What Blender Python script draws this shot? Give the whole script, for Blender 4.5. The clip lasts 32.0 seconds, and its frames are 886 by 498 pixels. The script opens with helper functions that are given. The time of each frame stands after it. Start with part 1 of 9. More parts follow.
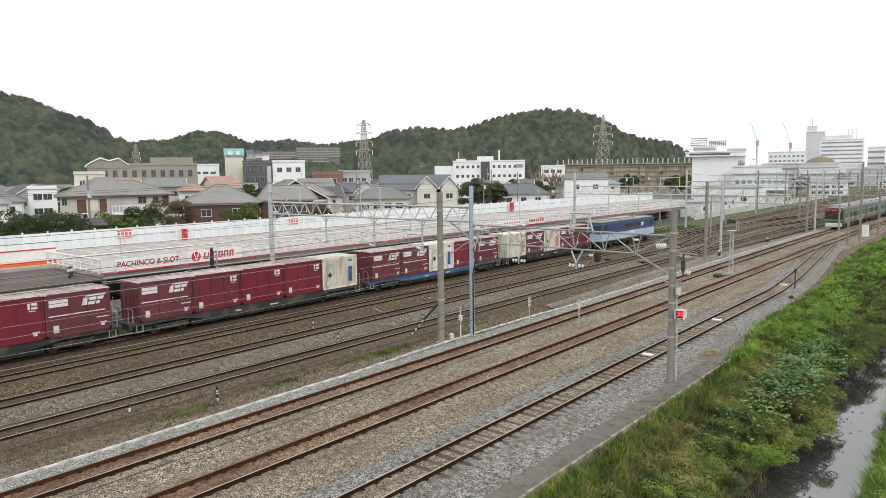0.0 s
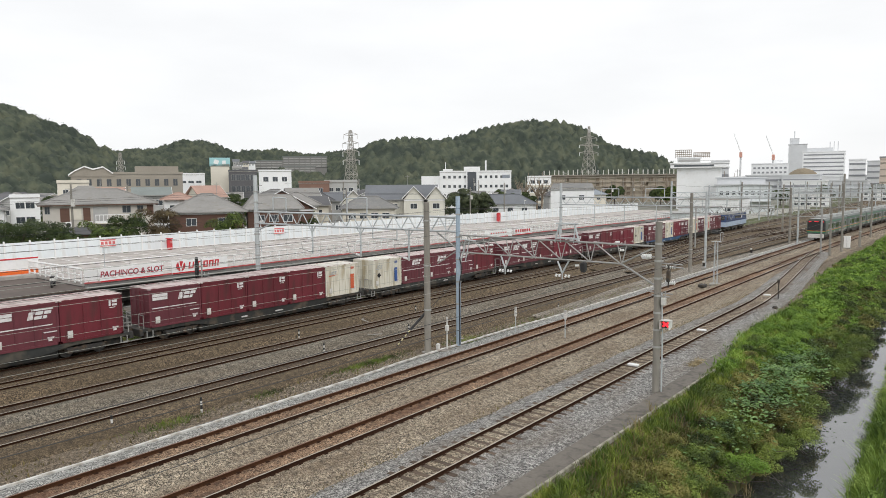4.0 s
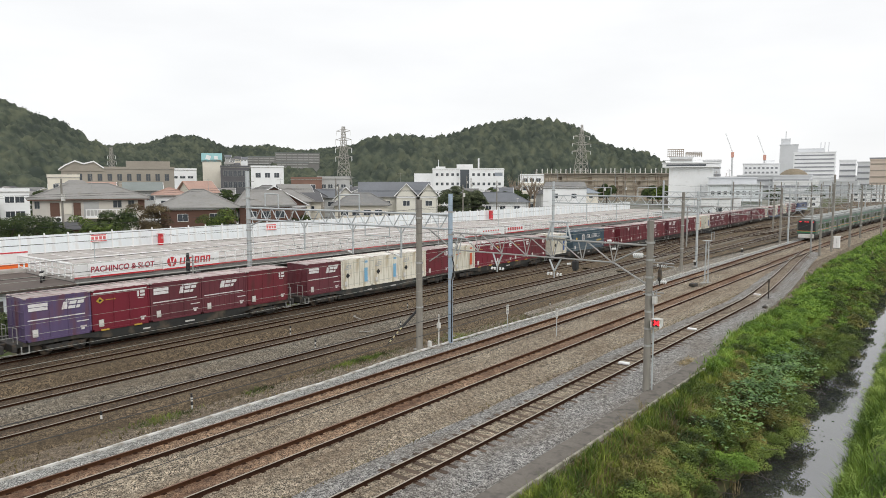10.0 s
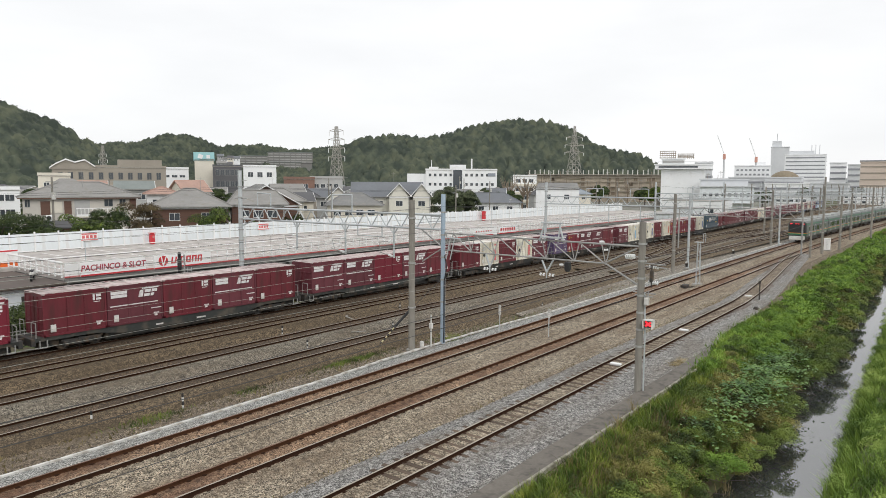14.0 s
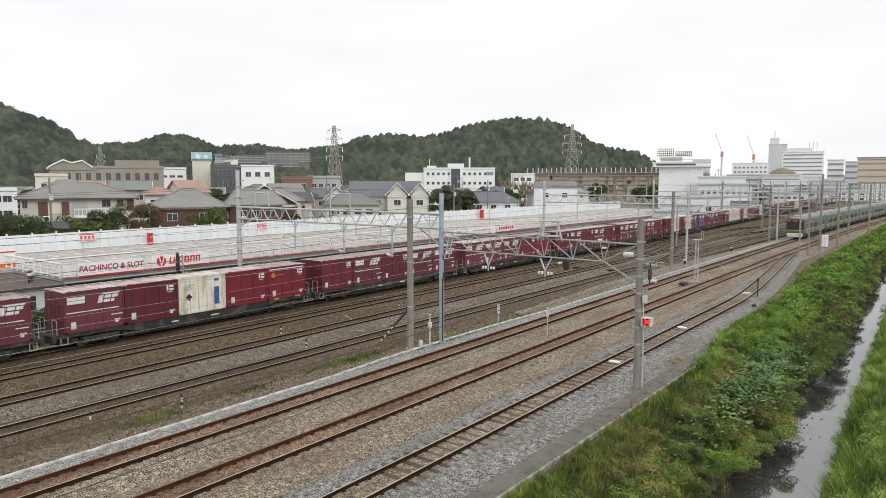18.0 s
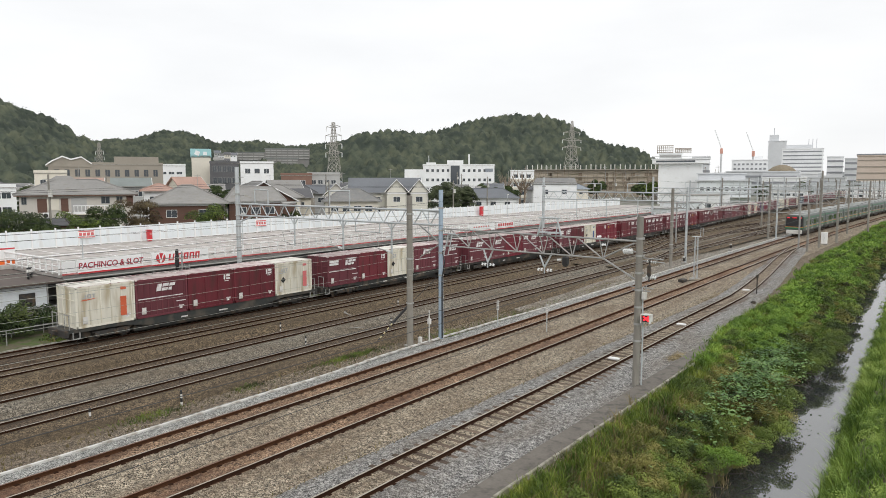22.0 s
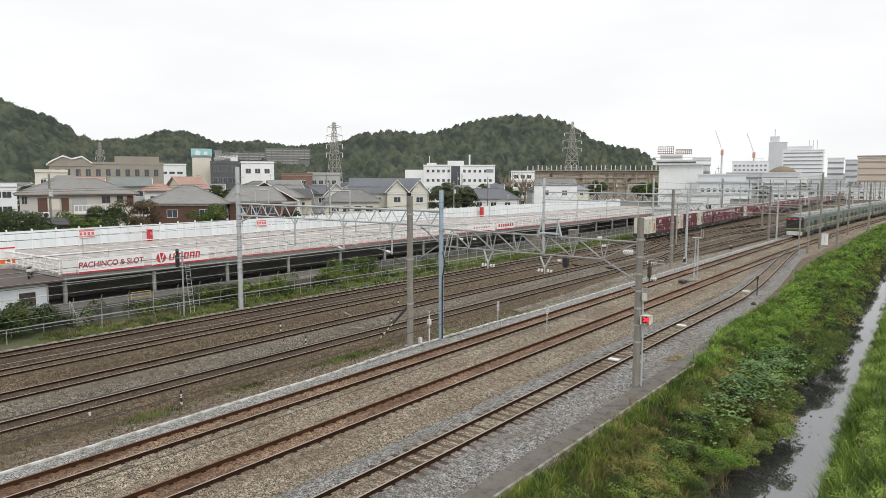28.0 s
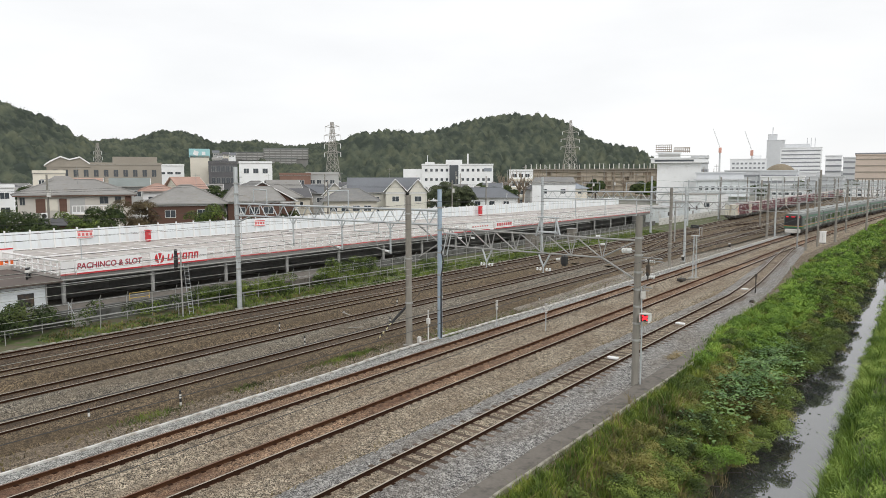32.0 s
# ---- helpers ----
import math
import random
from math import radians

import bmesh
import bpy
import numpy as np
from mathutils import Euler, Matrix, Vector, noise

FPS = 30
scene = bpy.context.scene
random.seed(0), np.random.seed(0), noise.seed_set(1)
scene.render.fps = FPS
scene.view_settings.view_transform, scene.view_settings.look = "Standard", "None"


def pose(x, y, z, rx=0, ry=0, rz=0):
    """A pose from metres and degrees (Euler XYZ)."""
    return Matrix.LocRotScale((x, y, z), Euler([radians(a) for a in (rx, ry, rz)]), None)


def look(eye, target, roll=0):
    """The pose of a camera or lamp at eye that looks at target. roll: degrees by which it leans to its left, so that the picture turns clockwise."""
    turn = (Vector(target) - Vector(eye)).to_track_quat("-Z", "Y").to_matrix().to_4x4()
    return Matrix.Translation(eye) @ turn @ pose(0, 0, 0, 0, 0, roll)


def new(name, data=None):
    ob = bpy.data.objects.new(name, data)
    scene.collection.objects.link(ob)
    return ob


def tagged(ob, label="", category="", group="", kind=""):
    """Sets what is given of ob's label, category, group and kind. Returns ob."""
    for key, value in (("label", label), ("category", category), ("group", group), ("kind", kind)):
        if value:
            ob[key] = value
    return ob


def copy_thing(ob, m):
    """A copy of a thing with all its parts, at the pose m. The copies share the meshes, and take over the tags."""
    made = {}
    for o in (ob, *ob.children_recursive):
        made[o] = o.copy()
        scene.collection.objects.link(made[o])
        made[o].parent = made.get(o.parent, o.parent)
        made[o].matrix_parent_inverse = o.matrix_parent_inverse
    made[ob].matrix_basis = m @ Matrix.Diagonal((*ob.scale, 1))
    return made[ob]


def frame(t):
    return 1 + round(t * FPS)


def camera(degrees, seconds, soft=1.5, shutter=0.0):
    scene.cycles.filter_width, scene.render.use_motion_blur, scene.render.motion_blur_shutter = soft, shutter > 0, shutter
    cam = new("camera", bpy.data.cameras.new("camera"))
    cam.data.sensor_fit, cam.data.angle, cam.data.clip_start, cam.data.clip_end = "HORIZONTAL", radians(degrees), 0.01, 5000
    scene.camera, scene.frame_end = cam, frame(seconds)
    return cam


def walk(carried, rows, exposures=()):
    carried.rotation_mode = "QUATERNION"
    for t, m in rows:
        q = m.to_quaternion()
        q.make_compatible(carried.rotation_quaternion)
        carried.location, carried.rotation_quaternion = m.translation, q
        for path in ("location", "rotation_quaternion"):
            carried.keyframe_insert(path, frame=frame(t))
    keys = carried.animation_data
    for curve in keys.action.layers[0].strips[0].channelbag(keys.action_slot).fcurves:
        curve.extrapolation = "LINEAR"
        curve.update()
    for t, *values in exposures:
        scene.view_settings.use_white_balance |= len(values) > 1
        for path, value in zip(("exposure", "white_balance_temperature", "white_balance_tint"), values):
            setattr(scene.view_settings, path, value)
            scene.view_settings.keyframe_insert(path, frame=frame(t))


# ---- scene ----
# ---- camera ----
cam = camera(65.75, 32.0, soft=0.3, shutter=0.08)
EYE = Vector((0.0, 0.0, 10.05))


def aim(turn, dip, lean):
    """A pose at the camera's stand: degrees to the left of the tracks, downwards, and of lean."""
    h, d = radians(turn), radians(dip)
    return look(EYE, EYE + Vector((-math.sin(h) * math.cos(d), math.cos(h) * math.cos(d), -math.sin(d))), lean)


walk(cam, [(t, aim(h, d, r)) for t, h, d, r in (
    (0, 39.948, 6.151, -0.721), (0.5, 39.323, 5.804, -1.098), (1, 38.686, 5.452, -1.307), (1.5, 38.752, 5.197, -1.128),
    (2, 38.948, 5.240, -0.978), (2.5, 39.153, 5.218, -0.939), (3, 39.049, 5.221, -0.746), (3.5, 38.926, 5.301, -0.616),
    (5.5, 38.584, 5.302, -0.222), (6, 38.646, 5.282, -0.289), (6.5, 38.600, 5.245, -0.275), (7, 38.499, 5.317, -0.268),
    (7.5, 38.436, 5.361, -0.113), (8, 38.357, 5.390, -0.262), (8.5, 38.304, 5.472, -0.224), (9, 38.234, 5.505, -0.099),
    (9.5, 38.172, 5.510, -0.072), (10, 38.170, 5.539, -0.023), (10.5, 38.132, 5.565, 0.024), (11, 38.083, 5.601, 0.080),
    (11.5, 37.990, 5.628, 0.243), (12, 37.906, 5.626, 0.265), (12.5, 37.825, 5.569, 0.302), (13, 37.733, 5.516, 0.320),
    (13.5, 37.634, 5.500, 0.261), (14, 37.555, 5.509, 0.278), (14.5, 37.490, 5.494, 0.301), (16.5, 37.477, 5.528, 0.027),
    (17, 37.473, 5.538, 0.041), (17.5, 37.470, 5.544, -0.003), (18, 37.417, 5.601, -0.002), (18.5, 37.375, 5.641, 0.001),
    (19, 37.353, 5.681, 0.053), (19.5, 37.469, 5.714, 0.032), (20, 37.466, 5.728, 0.082), (20.5, 37.431, 5.783, 0.119),
    (21, 37.434, 5.808, 0.119), (21.5, 37.418, 5.846, -0.011), (22, 37.370, 5.873, 0.014), (22.5, 37.334, 5.891, 0.030),
    (23, 37.331, 5.882, -0.012), (23.5, 37.319, 5.839, -0.104), (24, 37.296, 5.815, -0.115), (24.5, 37.312, 5.801, -0.081),
    (25, 37.345, 5.775, 0.023), (25.5, 37.370, 5.780, 0.093), (27.5, 37.423, 5.829, 0.203), (28, 37.395, 5.833, 0.167),
    (28.5, 37.416, 5.824, 0.039), (29, 37.424, 5.797, -0.104), (29.5, 37.363, 5.829, -0.157), (30, 37.340, 5.826, -0.067),
    (30.5, 37.298, 5.850, -0.172), (31, 37.281, 5.864, -0.142), (31.5, 37.294, 5.896, -0.195), (32, 37.278, 5.904, -0.076),
)], exposures=((0, 0.12), (0.6, 0.06), (1.2, 0.0), (32, 0.0)))

# ---- light: an even white overcast with a broad, weak sun ----
world = bpy.data.worlds.new("world")
scene.world = world
world.use_nodes = True
wn, wl = world.node_tree.nodes, world.node_tree.links
sky = wn.new("ShaderNodeTexSky")
sky.sky_type = "NISHITA"
sky.sun_disc = False
sky.sun_elevation, sky.sun_rotation = radians(42), radians(121)
coord = wn.new("ShaderNodeTexCoord")
squash = wn.new("ShaderNodeMapping")
squash.inputs["Scale"].default_value = (1.6, 1.6, 6.0)
cloud = wn.new("ShaderNodeTexNoise")
cloud.inputs["Scale"].default_value, cloud.inputs["Detail"].default_value = 1.7, 5.0
ramp = wn.new("ShaderNodeValToRGB")
ramp.color_ramp.elements[0].position, ramp.color_ramp.elements[0].color = 0.3, (0.965, 0.972, 0.985, 1)
ramp.color_ramp.elements[1].position, ramp.color_ramp.elements[1].color = 0.62, (1.06, 1.065, 1.07, 1)
dim = wn.new("ShaderNodeVectorMath")
dim.operation = "SCALE"
dim.inputs["Scale"].default_value = 0.08
veil = wn.new("ShaderNodeMix")
veil.data_type = "RGBA"
veil.inputs[0].default_value = 0.93
back = wn["Background"]
back.inputs["Strength"].default_value = 1.0
wl.new(coord.outputs["Generated"], squash.inputs["Vector"])
wl.new(squash.outputs[0], cloud.inputs["Vector"])
wl.new(cloud.outputs["Fac"], ramp.inputs["Fac"])
wl.new(sky.outputs[0], dim.inputs[0])
wl.new(dim.outputs[0], veil.inputs[6])
wl.new(ramp.outputs[0], veil.inputs[7])
wl.new(veil.outputs[2], back.inputs["Color"])
sun = new("sun", bpy.data.lights.new("sun", "SUN"))
sun.data.energy, sun.data.angle, sun.data.color = 1.25, radians(40), (1.0, 0.975, 0.94)
sun.matrix_world = look((0, 0, 60), (-50, 30, 8))

# ---- materials ----
MATS = {}


def paint(name, c, rough=0.7, metal=0.0, scale=6.0, var=0.2, big=0.25, bump=0.15, rnd=0.0, stretch=(1, 1, 1), dirt=None, amount=0.5):
    """A surface with grain and larger stains; dirt is a second colour in patches."""
    m = bpy.data.materials.new(name)
    m.use_nodes = True
    n, l = m.node_tree.nodes, m.node_tree.links
    b = n["Principled BSDF"]
    b.inputs["Roughness"].default_value, b.inputs["Metallic"].default_value = rough, metal
    tc = n.new("ShaderNodeTexCoord")
    mp = n.new("ShaderNodeMapping")
    mp.inputs["Scale"].default_value = stretch
    l.new(tc.outputs["Object"], mp.inputs["Vector"])
    fine, wide = n.new("ShaderNodeTexNoise"), n.new("ShaderNodeTexNoise")
    fine.inputs["Scale"].default_value, fine.inputs["Detail"].default_value = scale, 6.0
    wide.inputs["Scale"].default_value, wide.inputs["Detail"].default_value = scale * 0.11, 4.0
    for t in (fine, wide):
        l.new(mp.outputs[0], t.inputs["Vector"])

    def calc(op, a, b_):
        k = n.new("ShaderNodeMath")
        k.operation = op
        for i, v in enumerate((a, b_)):
            if isinstance(v, (int, float)):
                k.inputs[i].default_value = v
            else:
                l.new(v, k.inputs[i])
        return k.outputs[0]

    f = calc("ADD", calc("MULTIPLY", calc("SUBTRACT", fine.outputs["Fac"], 0.5), var * 2.6), calc("MULTIPLY", calc("SUBTRACT", wide.outputs["Fac"], 0.5), big * 2.6))
    if rnd:
        info = n.new("ShaderNodeObjectInfo")
        f = calc("ADD", f, calc("MULTIPLY", calc("SUBTRACT", info.outputs["Random"], 0.5), rnd * 2))
    f = calc("MAXIMUM", calc("ADD", f, 1.0), 0.15)
    col = None
    if dirt:
        mix = n.new("ShaderNodeMix")
        mix.data_type = "RGBA"
        mix.inputs[6].default_value, mix.inputs[7].default_value = (*c, 1), (*dirt, 1)
        spread = n.new("ShaderNodeTexNoise")
        spread.inputs["Scale"].default_value, spread.inputs["Detail"].default_value = scale * 0.3, 7.0
        l.new(mp.outputs[0], spread.inputs["Vector"])
        edge = n.new("ShaderNodeMapRange")
        edge.inputs[1].default_value, edge.inputs[2].default_value = 0.62 - amount * 0.3, 0.78 - amount * 0.3
        l.new(spread.outputs["Fac"], edge.inputs[0])
        l.new(edge.outputs[0], mix.inputs[0])
        col = mix.outputs[2]
    vm = n.new("ShaderNodeVectorMath")
    vm.operation = "SCALE"
    if col:
        l.new(col, vm.inputs[0])
    else:
        vm.inputs[0].default_value = c
    l.new(f, vm.inputs["Scale"])
    l.new(vm.outputs[0], b.inputs["Base Color"])
    if bump:
        bp = n.new("ShaderNodeBump")
        bp.inputs["Strength"].default_value, bp.inputs["Distance"].default_value = bump, 0.02
        l.new(fine.outputs["Fac"], bp.inputs["Height"])
        l.new(bp.outputs[0], b.inputs["Normal"])
    MATS[name] = m
    return m


def stones(name, a, b_, c, scale=14.0, patch=(0.1, 0.08, 0.05), much=0.35, bump=0.9):
    """Loose ballast: cells of three tones, with wide patches of rust or earth."""
    m = bpy.data.materials.new(name)
    m.use_nodes = True
    n, l = m.node_tree.nodes, m.node_tree.links
    p = n["Principled BSDF"]
    p.inputs["Roughness"].default_value = 0.92
    tc = n.new("ShaderNodeTexCoord")
    vo = n.new("ShaderNodeTexVoronoi")
    vo.inputs["Scale"].default_value = scale
    l.new(tc.outputs["Object"], vo.inputs["Vector"])
    sep = n.new("ShaderNodeSeparateColor")
    l.new(vo.outputs["Color"], sep.inputs[0])
    cr = n.new("ShaderNodeValToRGB")
    e = cr.color_ramp.elements
    e[0].position, e[0].color, e[1].position, e[1].color = 0.05, (*a, 1), 0.95, (*c, 1)
    e.new(0.5).color = (*b_, 1)
    l.new(sep.outputs[0], cr.inputs["Fac"])
    wide = n.new("ShaderNodeTexNoise")
    wide.inputs["Scale"].default_value, wide.inputs["Detail"].default_value = 0.55, 8.0
    mp = n.new("ShaderNodeMapping")
    mp.inputs["Scale"].default_value = (1.6, 0.35, 1)
    l.new(tc.outputs["Object"], mp.inputs[0])
    l.new(mp.outputs[0], wide.inputs["Vector"])
    rg = n.new("ShaderNodeMapRange")
    rg.inputs[1].default_value, rg.inputs[2].default_value, rg.inputs[4].default_value = 0.4, 0.66, much * 2
    l.new(wide.outputs["Fac"], rg.inputs[0])
    mix = n.new("ShaderNodeMix")
    mix.data_type = "RGBA"
    mix.inputs[7].default_value = (*patch, 1)
    l.new(rg.outputs[0], mix.inputs[0])
    l.new(cr.outputs[0], mix.inputs[6])
    speck = n.new("ShaderNodeTexNoise")
    speck.inputs["Scale"].default_value, speck.inputs["Detail"].default_value = 4.2, 9.0
    l.new(tc.outputs["Object"], speck.inputs["Vector"])
    gain = n.new("ShaderNodeMapRange")
    gain.inputs[1].default_value, gain.inputs[2].default_value, gain.inputs[3].default_value, gain.inputs[4].default_value = 0.32, 0.68, 0.6, 1.34
    l.new(speck.outputs["Fac"], gain.inputs[0])
    vm = n.new("ShaderNodeVectorMath")
    vm.operation = "SCALE"
    l.new(mix.outputs[2], vm.inputs[0])
    l.new(gain.outputs[0], vm.inputs["Scale"])
    l.new(vm.outputs[0], p.inputs["Base Color"])
    bp = n.new("ShaderNodeBump")
    bp.inputs["Strength"].default_value, bp.inputs["Distance"].default_value = bump, 0.06
    l.new(vo.outputs["Distance"], bp.inputs["Height"])
    bp.invert = True
    l.new(bp.outputs[0], p.inputs["Normal"])
    MATS[name] = m
    return m


def leaf(name, a, b_, c, rough=0.6):
    """Foliage: each leaf or clump takes a tone of its own, and whole patches shift."""
    m = bpy.data.materials.new(name)
    m.use_nodes = True
    n, l = m.node_tree.nodes, m.node_tree.links
    p = n["Principled BSDF"]
    p.inputs["Roughness"].default_value = rough
    p.inputs["Specular IOR Level"].default_value = 0.25
    geo = n.new("ShaderNodeNewGeometry")
    tc = n.new("ShaderNodeTexCoord")
    wide = n.new("ShaderNodeTexNoise")
    wide.inputs["Scale"].default_value, wide.inputs["Detail"].default_value = 0.28, 5.0
    l.new(tc.outputs["Object"], wide.inputs["Vector"])
    add = n.new("ShaderNodeMath")
    add.operation = "MULTIPLY_ADD"
    add.inputs[1].default_value = 0.3
    clump = n.new("ShaderNodeTexNoise")
    clump.inputs["Scale"].default_value, clump.inputs["Detail"].default_value = 1.2, 5.0
    l.new(tc.outputs["Object"], clump.inputs["Vector"])
    cl = n.new("ShaderNodeMapRange")
    cl.inputs[1].default_value, cl.inputs[2].default_value, cl.inputs[3].default_value, cl.inputs[4].default_value = 0.36, 0.66, -0.24, 0.5
    l.new(clump.outputs["Fac"], cl.inputs[0])
    both = n.new("ShaderNodeMath")
    both.operation = "MULTIPLY_ADD"
    both.inputs[1].default_value = 0.16
    l.new(geo.outputs["Random Per Island"], both.inputs[0])
    l.new(cl.outputs[0], both.inputs[2])
    add.inputs[1].default_value = 1.0
    l.new(both.outputs[0], add.inputs[0])
    sh = n.new("ShaderNodeMapRange")
    sh.inputs[1].default_value, sh.inputs[2].default_value, sh.inputs[4].default_value = 0.33, 0.67, 0.5
    l.new(wide.outputs["Fac"], sh.inputs[0])
    l.new(sh.outputs[0], add.inputs[2])
    cr = n.new("ShaderNodeValToRGB")
    e = cr.color_ramp.elements
    e[0].position, e[0].color, e[1].position, e[1].color = 0.1, (*a, 1), 0.95, (*c, 1)
    e.new(0.5).color = (*b_, 1)
    l.new(add.outputs[0], cr.inputs["Fac"])
    l.new(cr.outputs[0], p.inputs["Base Color"])
    MATS[name] = m
    return m


def glass(name, c, rough=0.08):
    m = paint(name, c, rough=rough, var=0.05, big=0.1, bump=0.0)
    m.node_tree.nodes["Principled BSDF"].inputs["Specular IOR Level"].default_value = 0.8
    return m


def glow(name, c, power):
    m = bpy.data.materials.new(name)
    m.use_nodes = True
    p = m.node_tree.nodes["Principled BSDF"]
    p.inputs["Base Color"].default_value = (*c, 1)
    p.inputs["Emission Color"].default_value = (*c, 1)
    p.inputs["Emission Strength"].default_value = power
    MATS[name] = m
    return m


EARTH = stones("earth", (0.026, 0.020, 0.011), (0.159, 0.124, 0.083), (0.431, 0.352, 0.258), scale=25, patch=(0.161, 0.121, 0.081), much=0.4)
TOWN = paint("town_ground", (0.22, 0.21, 0.19), 0.9, scale=0.6, var=0.3, big=0.3, bump=0.2, dirt=(0.1, 0.12, 0.06), amount=0.5)
BALLAST_GREY = stones("ballast_grey", (0.051, 0.052, 0.051), (0.316, 0.316, 0.298), (0.694, 0.694, 0.649), scale=25, patch=(0.204, 0.178, 0.145), much=0.12)
BALLAST_PALE = stones("ballast_pale", (0.042, 0.041, 0.039), (0.262, 0.252, 0.236), (0.57, 0.555, 0.525), scale=25, patch=(0.19, 0.158, 0.122), much=0.26)
BALLAST_MID = stones("ballast_mid", (0.033, 0.028, 0.020), (0.178, 0.155, 0.120), (0.413, 0.366, 0.288), scale=25, patch=(0.154, 0.118, 0.079), much=0.3)
BALLAST_BROWN = stones("ballast_brown", (0.036, 0.029, 0.02), (0.29, 0.236, 0.166), (0.62, 0.53, 0.405), scale=25, patch=(0.160, 0.108, 0.064), much=0.28)
BALLAST_DARK = stones("ballast_dark", (0.013, 0.009, 0.005), (0.112, 0.079, 0.044), (0.33, 0.245, 0.148), scale=25, patch=(0.101, 0.073, 0.042), much=0.35)
BALLAST_OIL_SHADE = stones("ballast_oily_and_shade", (0.014, 0.009, 0.005), (0.080, 0.052, 0.029), (0.255, 0.179, 0.110), scale=25, patch=(0.058, 0.039, 0.023), much=0.4)
BALLAST_RUST = stones("ballast_rust", (0.038, 0.021, 0.011), (0.27, 0.165, 0.094), (0.55, 0.38, 0.25), scale=25, patch=(0.13, 0.062, 0.033), much=0.4)
# rust darkened further to carry the shade along the rail sides
RUST_SHADED = paint("rail_rust_shaded", (0.034, 0.016, 0.009), 0.9, scale=9, var=0.3, big=0.2, bump=0.3)
RUST_SHADED.node_tree.nodes["Principled BSDF"].inputs["Specular IOR Level"].default_value = 0.1
RUST_ORANGE = paint("orange_rail_rust", (0.062, 0.028, 0.014), 0.9, scale=9, var=0.3, big=0.25, bump=0.3)
RUST_ORANGE.node_tree.nodes["Principled BSDF"].inputs["Specular IOR Level"].default_value = 0.1
RUSTTOP = paint("rusty_rail_head", (0.2, 0.1, 0.06), 0.6, 0.1, scale=20, var=0.2, big=0.25, bump=0.05)
STEEL = paint("rail_steel", (0.43, 0.38, 0.31), 0.45, 0.35, scale=20, var=0.15, big=0.25, bump=0.05)
SLEEPER = paint("sleeper_wood", (0.12, 0.085, 0.06), 0.9, scale=7, var=0.35, big=0.25, bump=0.5, rnd=0.4, stretch=(1, 5, 1))
CONCRETE = paint("concrete", (0.34, 0.33, 0.3), 0.85, scale=5, var=0.18, big=0.3, bump=0.3, dirt=(0.17, 0.155, 0.13), amount=0.35)
POLE = paint("pole_concrete", (0.245, 0.23, 0.2), 0.85, scale=6, var=0.22, big=0.4, bump=0.25, stretch=(1, 1, 0.25))
PALE = paint("pale_concrete", (0.62, 0.61, 0.58), 0.8, scale=6, var=0.15, big=0.25, bump=0.2, dirt=(0.36, 0.34, 0.3), amount=0.35)
ASPHALT = paint("path_concrete", (0.15, 0.134, 0.115), 0.9, scale=9, var=0.18, big=0.25, bump=0.3, dirt=(0.095, 0.086, 0.074), amount=0.4)
GALV = paint("galvanised_steel", (0.5, 0.53, 0.54), 0.5, 0.35, scale=8, var=0.12, big=0.2, bump=0.05)
DULLSTEEL = paint("dull_steel", (0.36, 0.36, 0.345), 0.6, 0.3, scale=8, var=0.15, big=0.2, bump=0.05)
IRON = paint("dark_iron", (0.045, 0.043, 0.04), 0.7, 0.2, scale=9, var=0.3, big=0.3, bump=0.1, dirt=(0.1, 0.07, 0.045), amount=0.4)
WHITE = paint("white_paint", (0.8, 0.8, 0.79), 0.55, scale=5, var=0.05, big=0.12, bump=0.03)
WIRE = paint("wire", (0.06, 0.06, 0.06), 0.6, 0.4, var=0.05, big=0.05, bump=0)
PORCELAIN = paint("porcelain", (0.82, 0.83, 0.82), 0.25, var=0.04, big=0.05, bump=0)
BLACK = paint("black_paint", (0.02, 0.02, 0.021), 0.5, var=0.1, big=0.1, bump=0.02)
SIGNRED = paint("sign_red", (0.55, 0.035, 0.045), 0.5, var=0.05, big=0.1, bump=0)
YELLOW = paint("yellow_paint", (0.62, 0.42, 0.08), 0.6, var=0.1, big=0.1, bump=0)
WIRE_PALE = paint("pale_wire", (0.36, 0.37, 0.33), 0.5, 0.2, var=0.05, big=0.1, bump=0)
SIGNORANGE = paint("sign_orange", (0.75, 0.14, 0.02), 0.5, var=0.05, big=0.1, bump=0)


# ---- mesh helpers ----
def mesh_of(name, verts, faces, mats, idx=None, smooth=False):
    me = bpy.data.meshes.new(name)
    me.from_pydata([tuple(v) for v in verts], [], faces)
    for m in (mats if isinstance(mats, (list, tuple)) else [mats]):
        me.materials.append(m)
    if idx is not None:
        me.polygons.foreach_set("material_index", idx)
    if smooth:
        me.polygons.foreach_set("use_smooth", [True] * len(me.polygons))
    me.update()
    return me


CUBE = ((-1, -1, -1), (1, -1, -1), (1, 1, -1), (-1, 1, -1), (-1, -1, 1), (1, -1, 1), (1, 1, 1), (-1, 1, 1))
CUBE_F = ((0, 3, 2, 1), (4, 5, 6, 7), (0, 1, 5, 4), (1, 2, 6, 5), (2, 3, 7, 6), (3, 0, 4, 7))


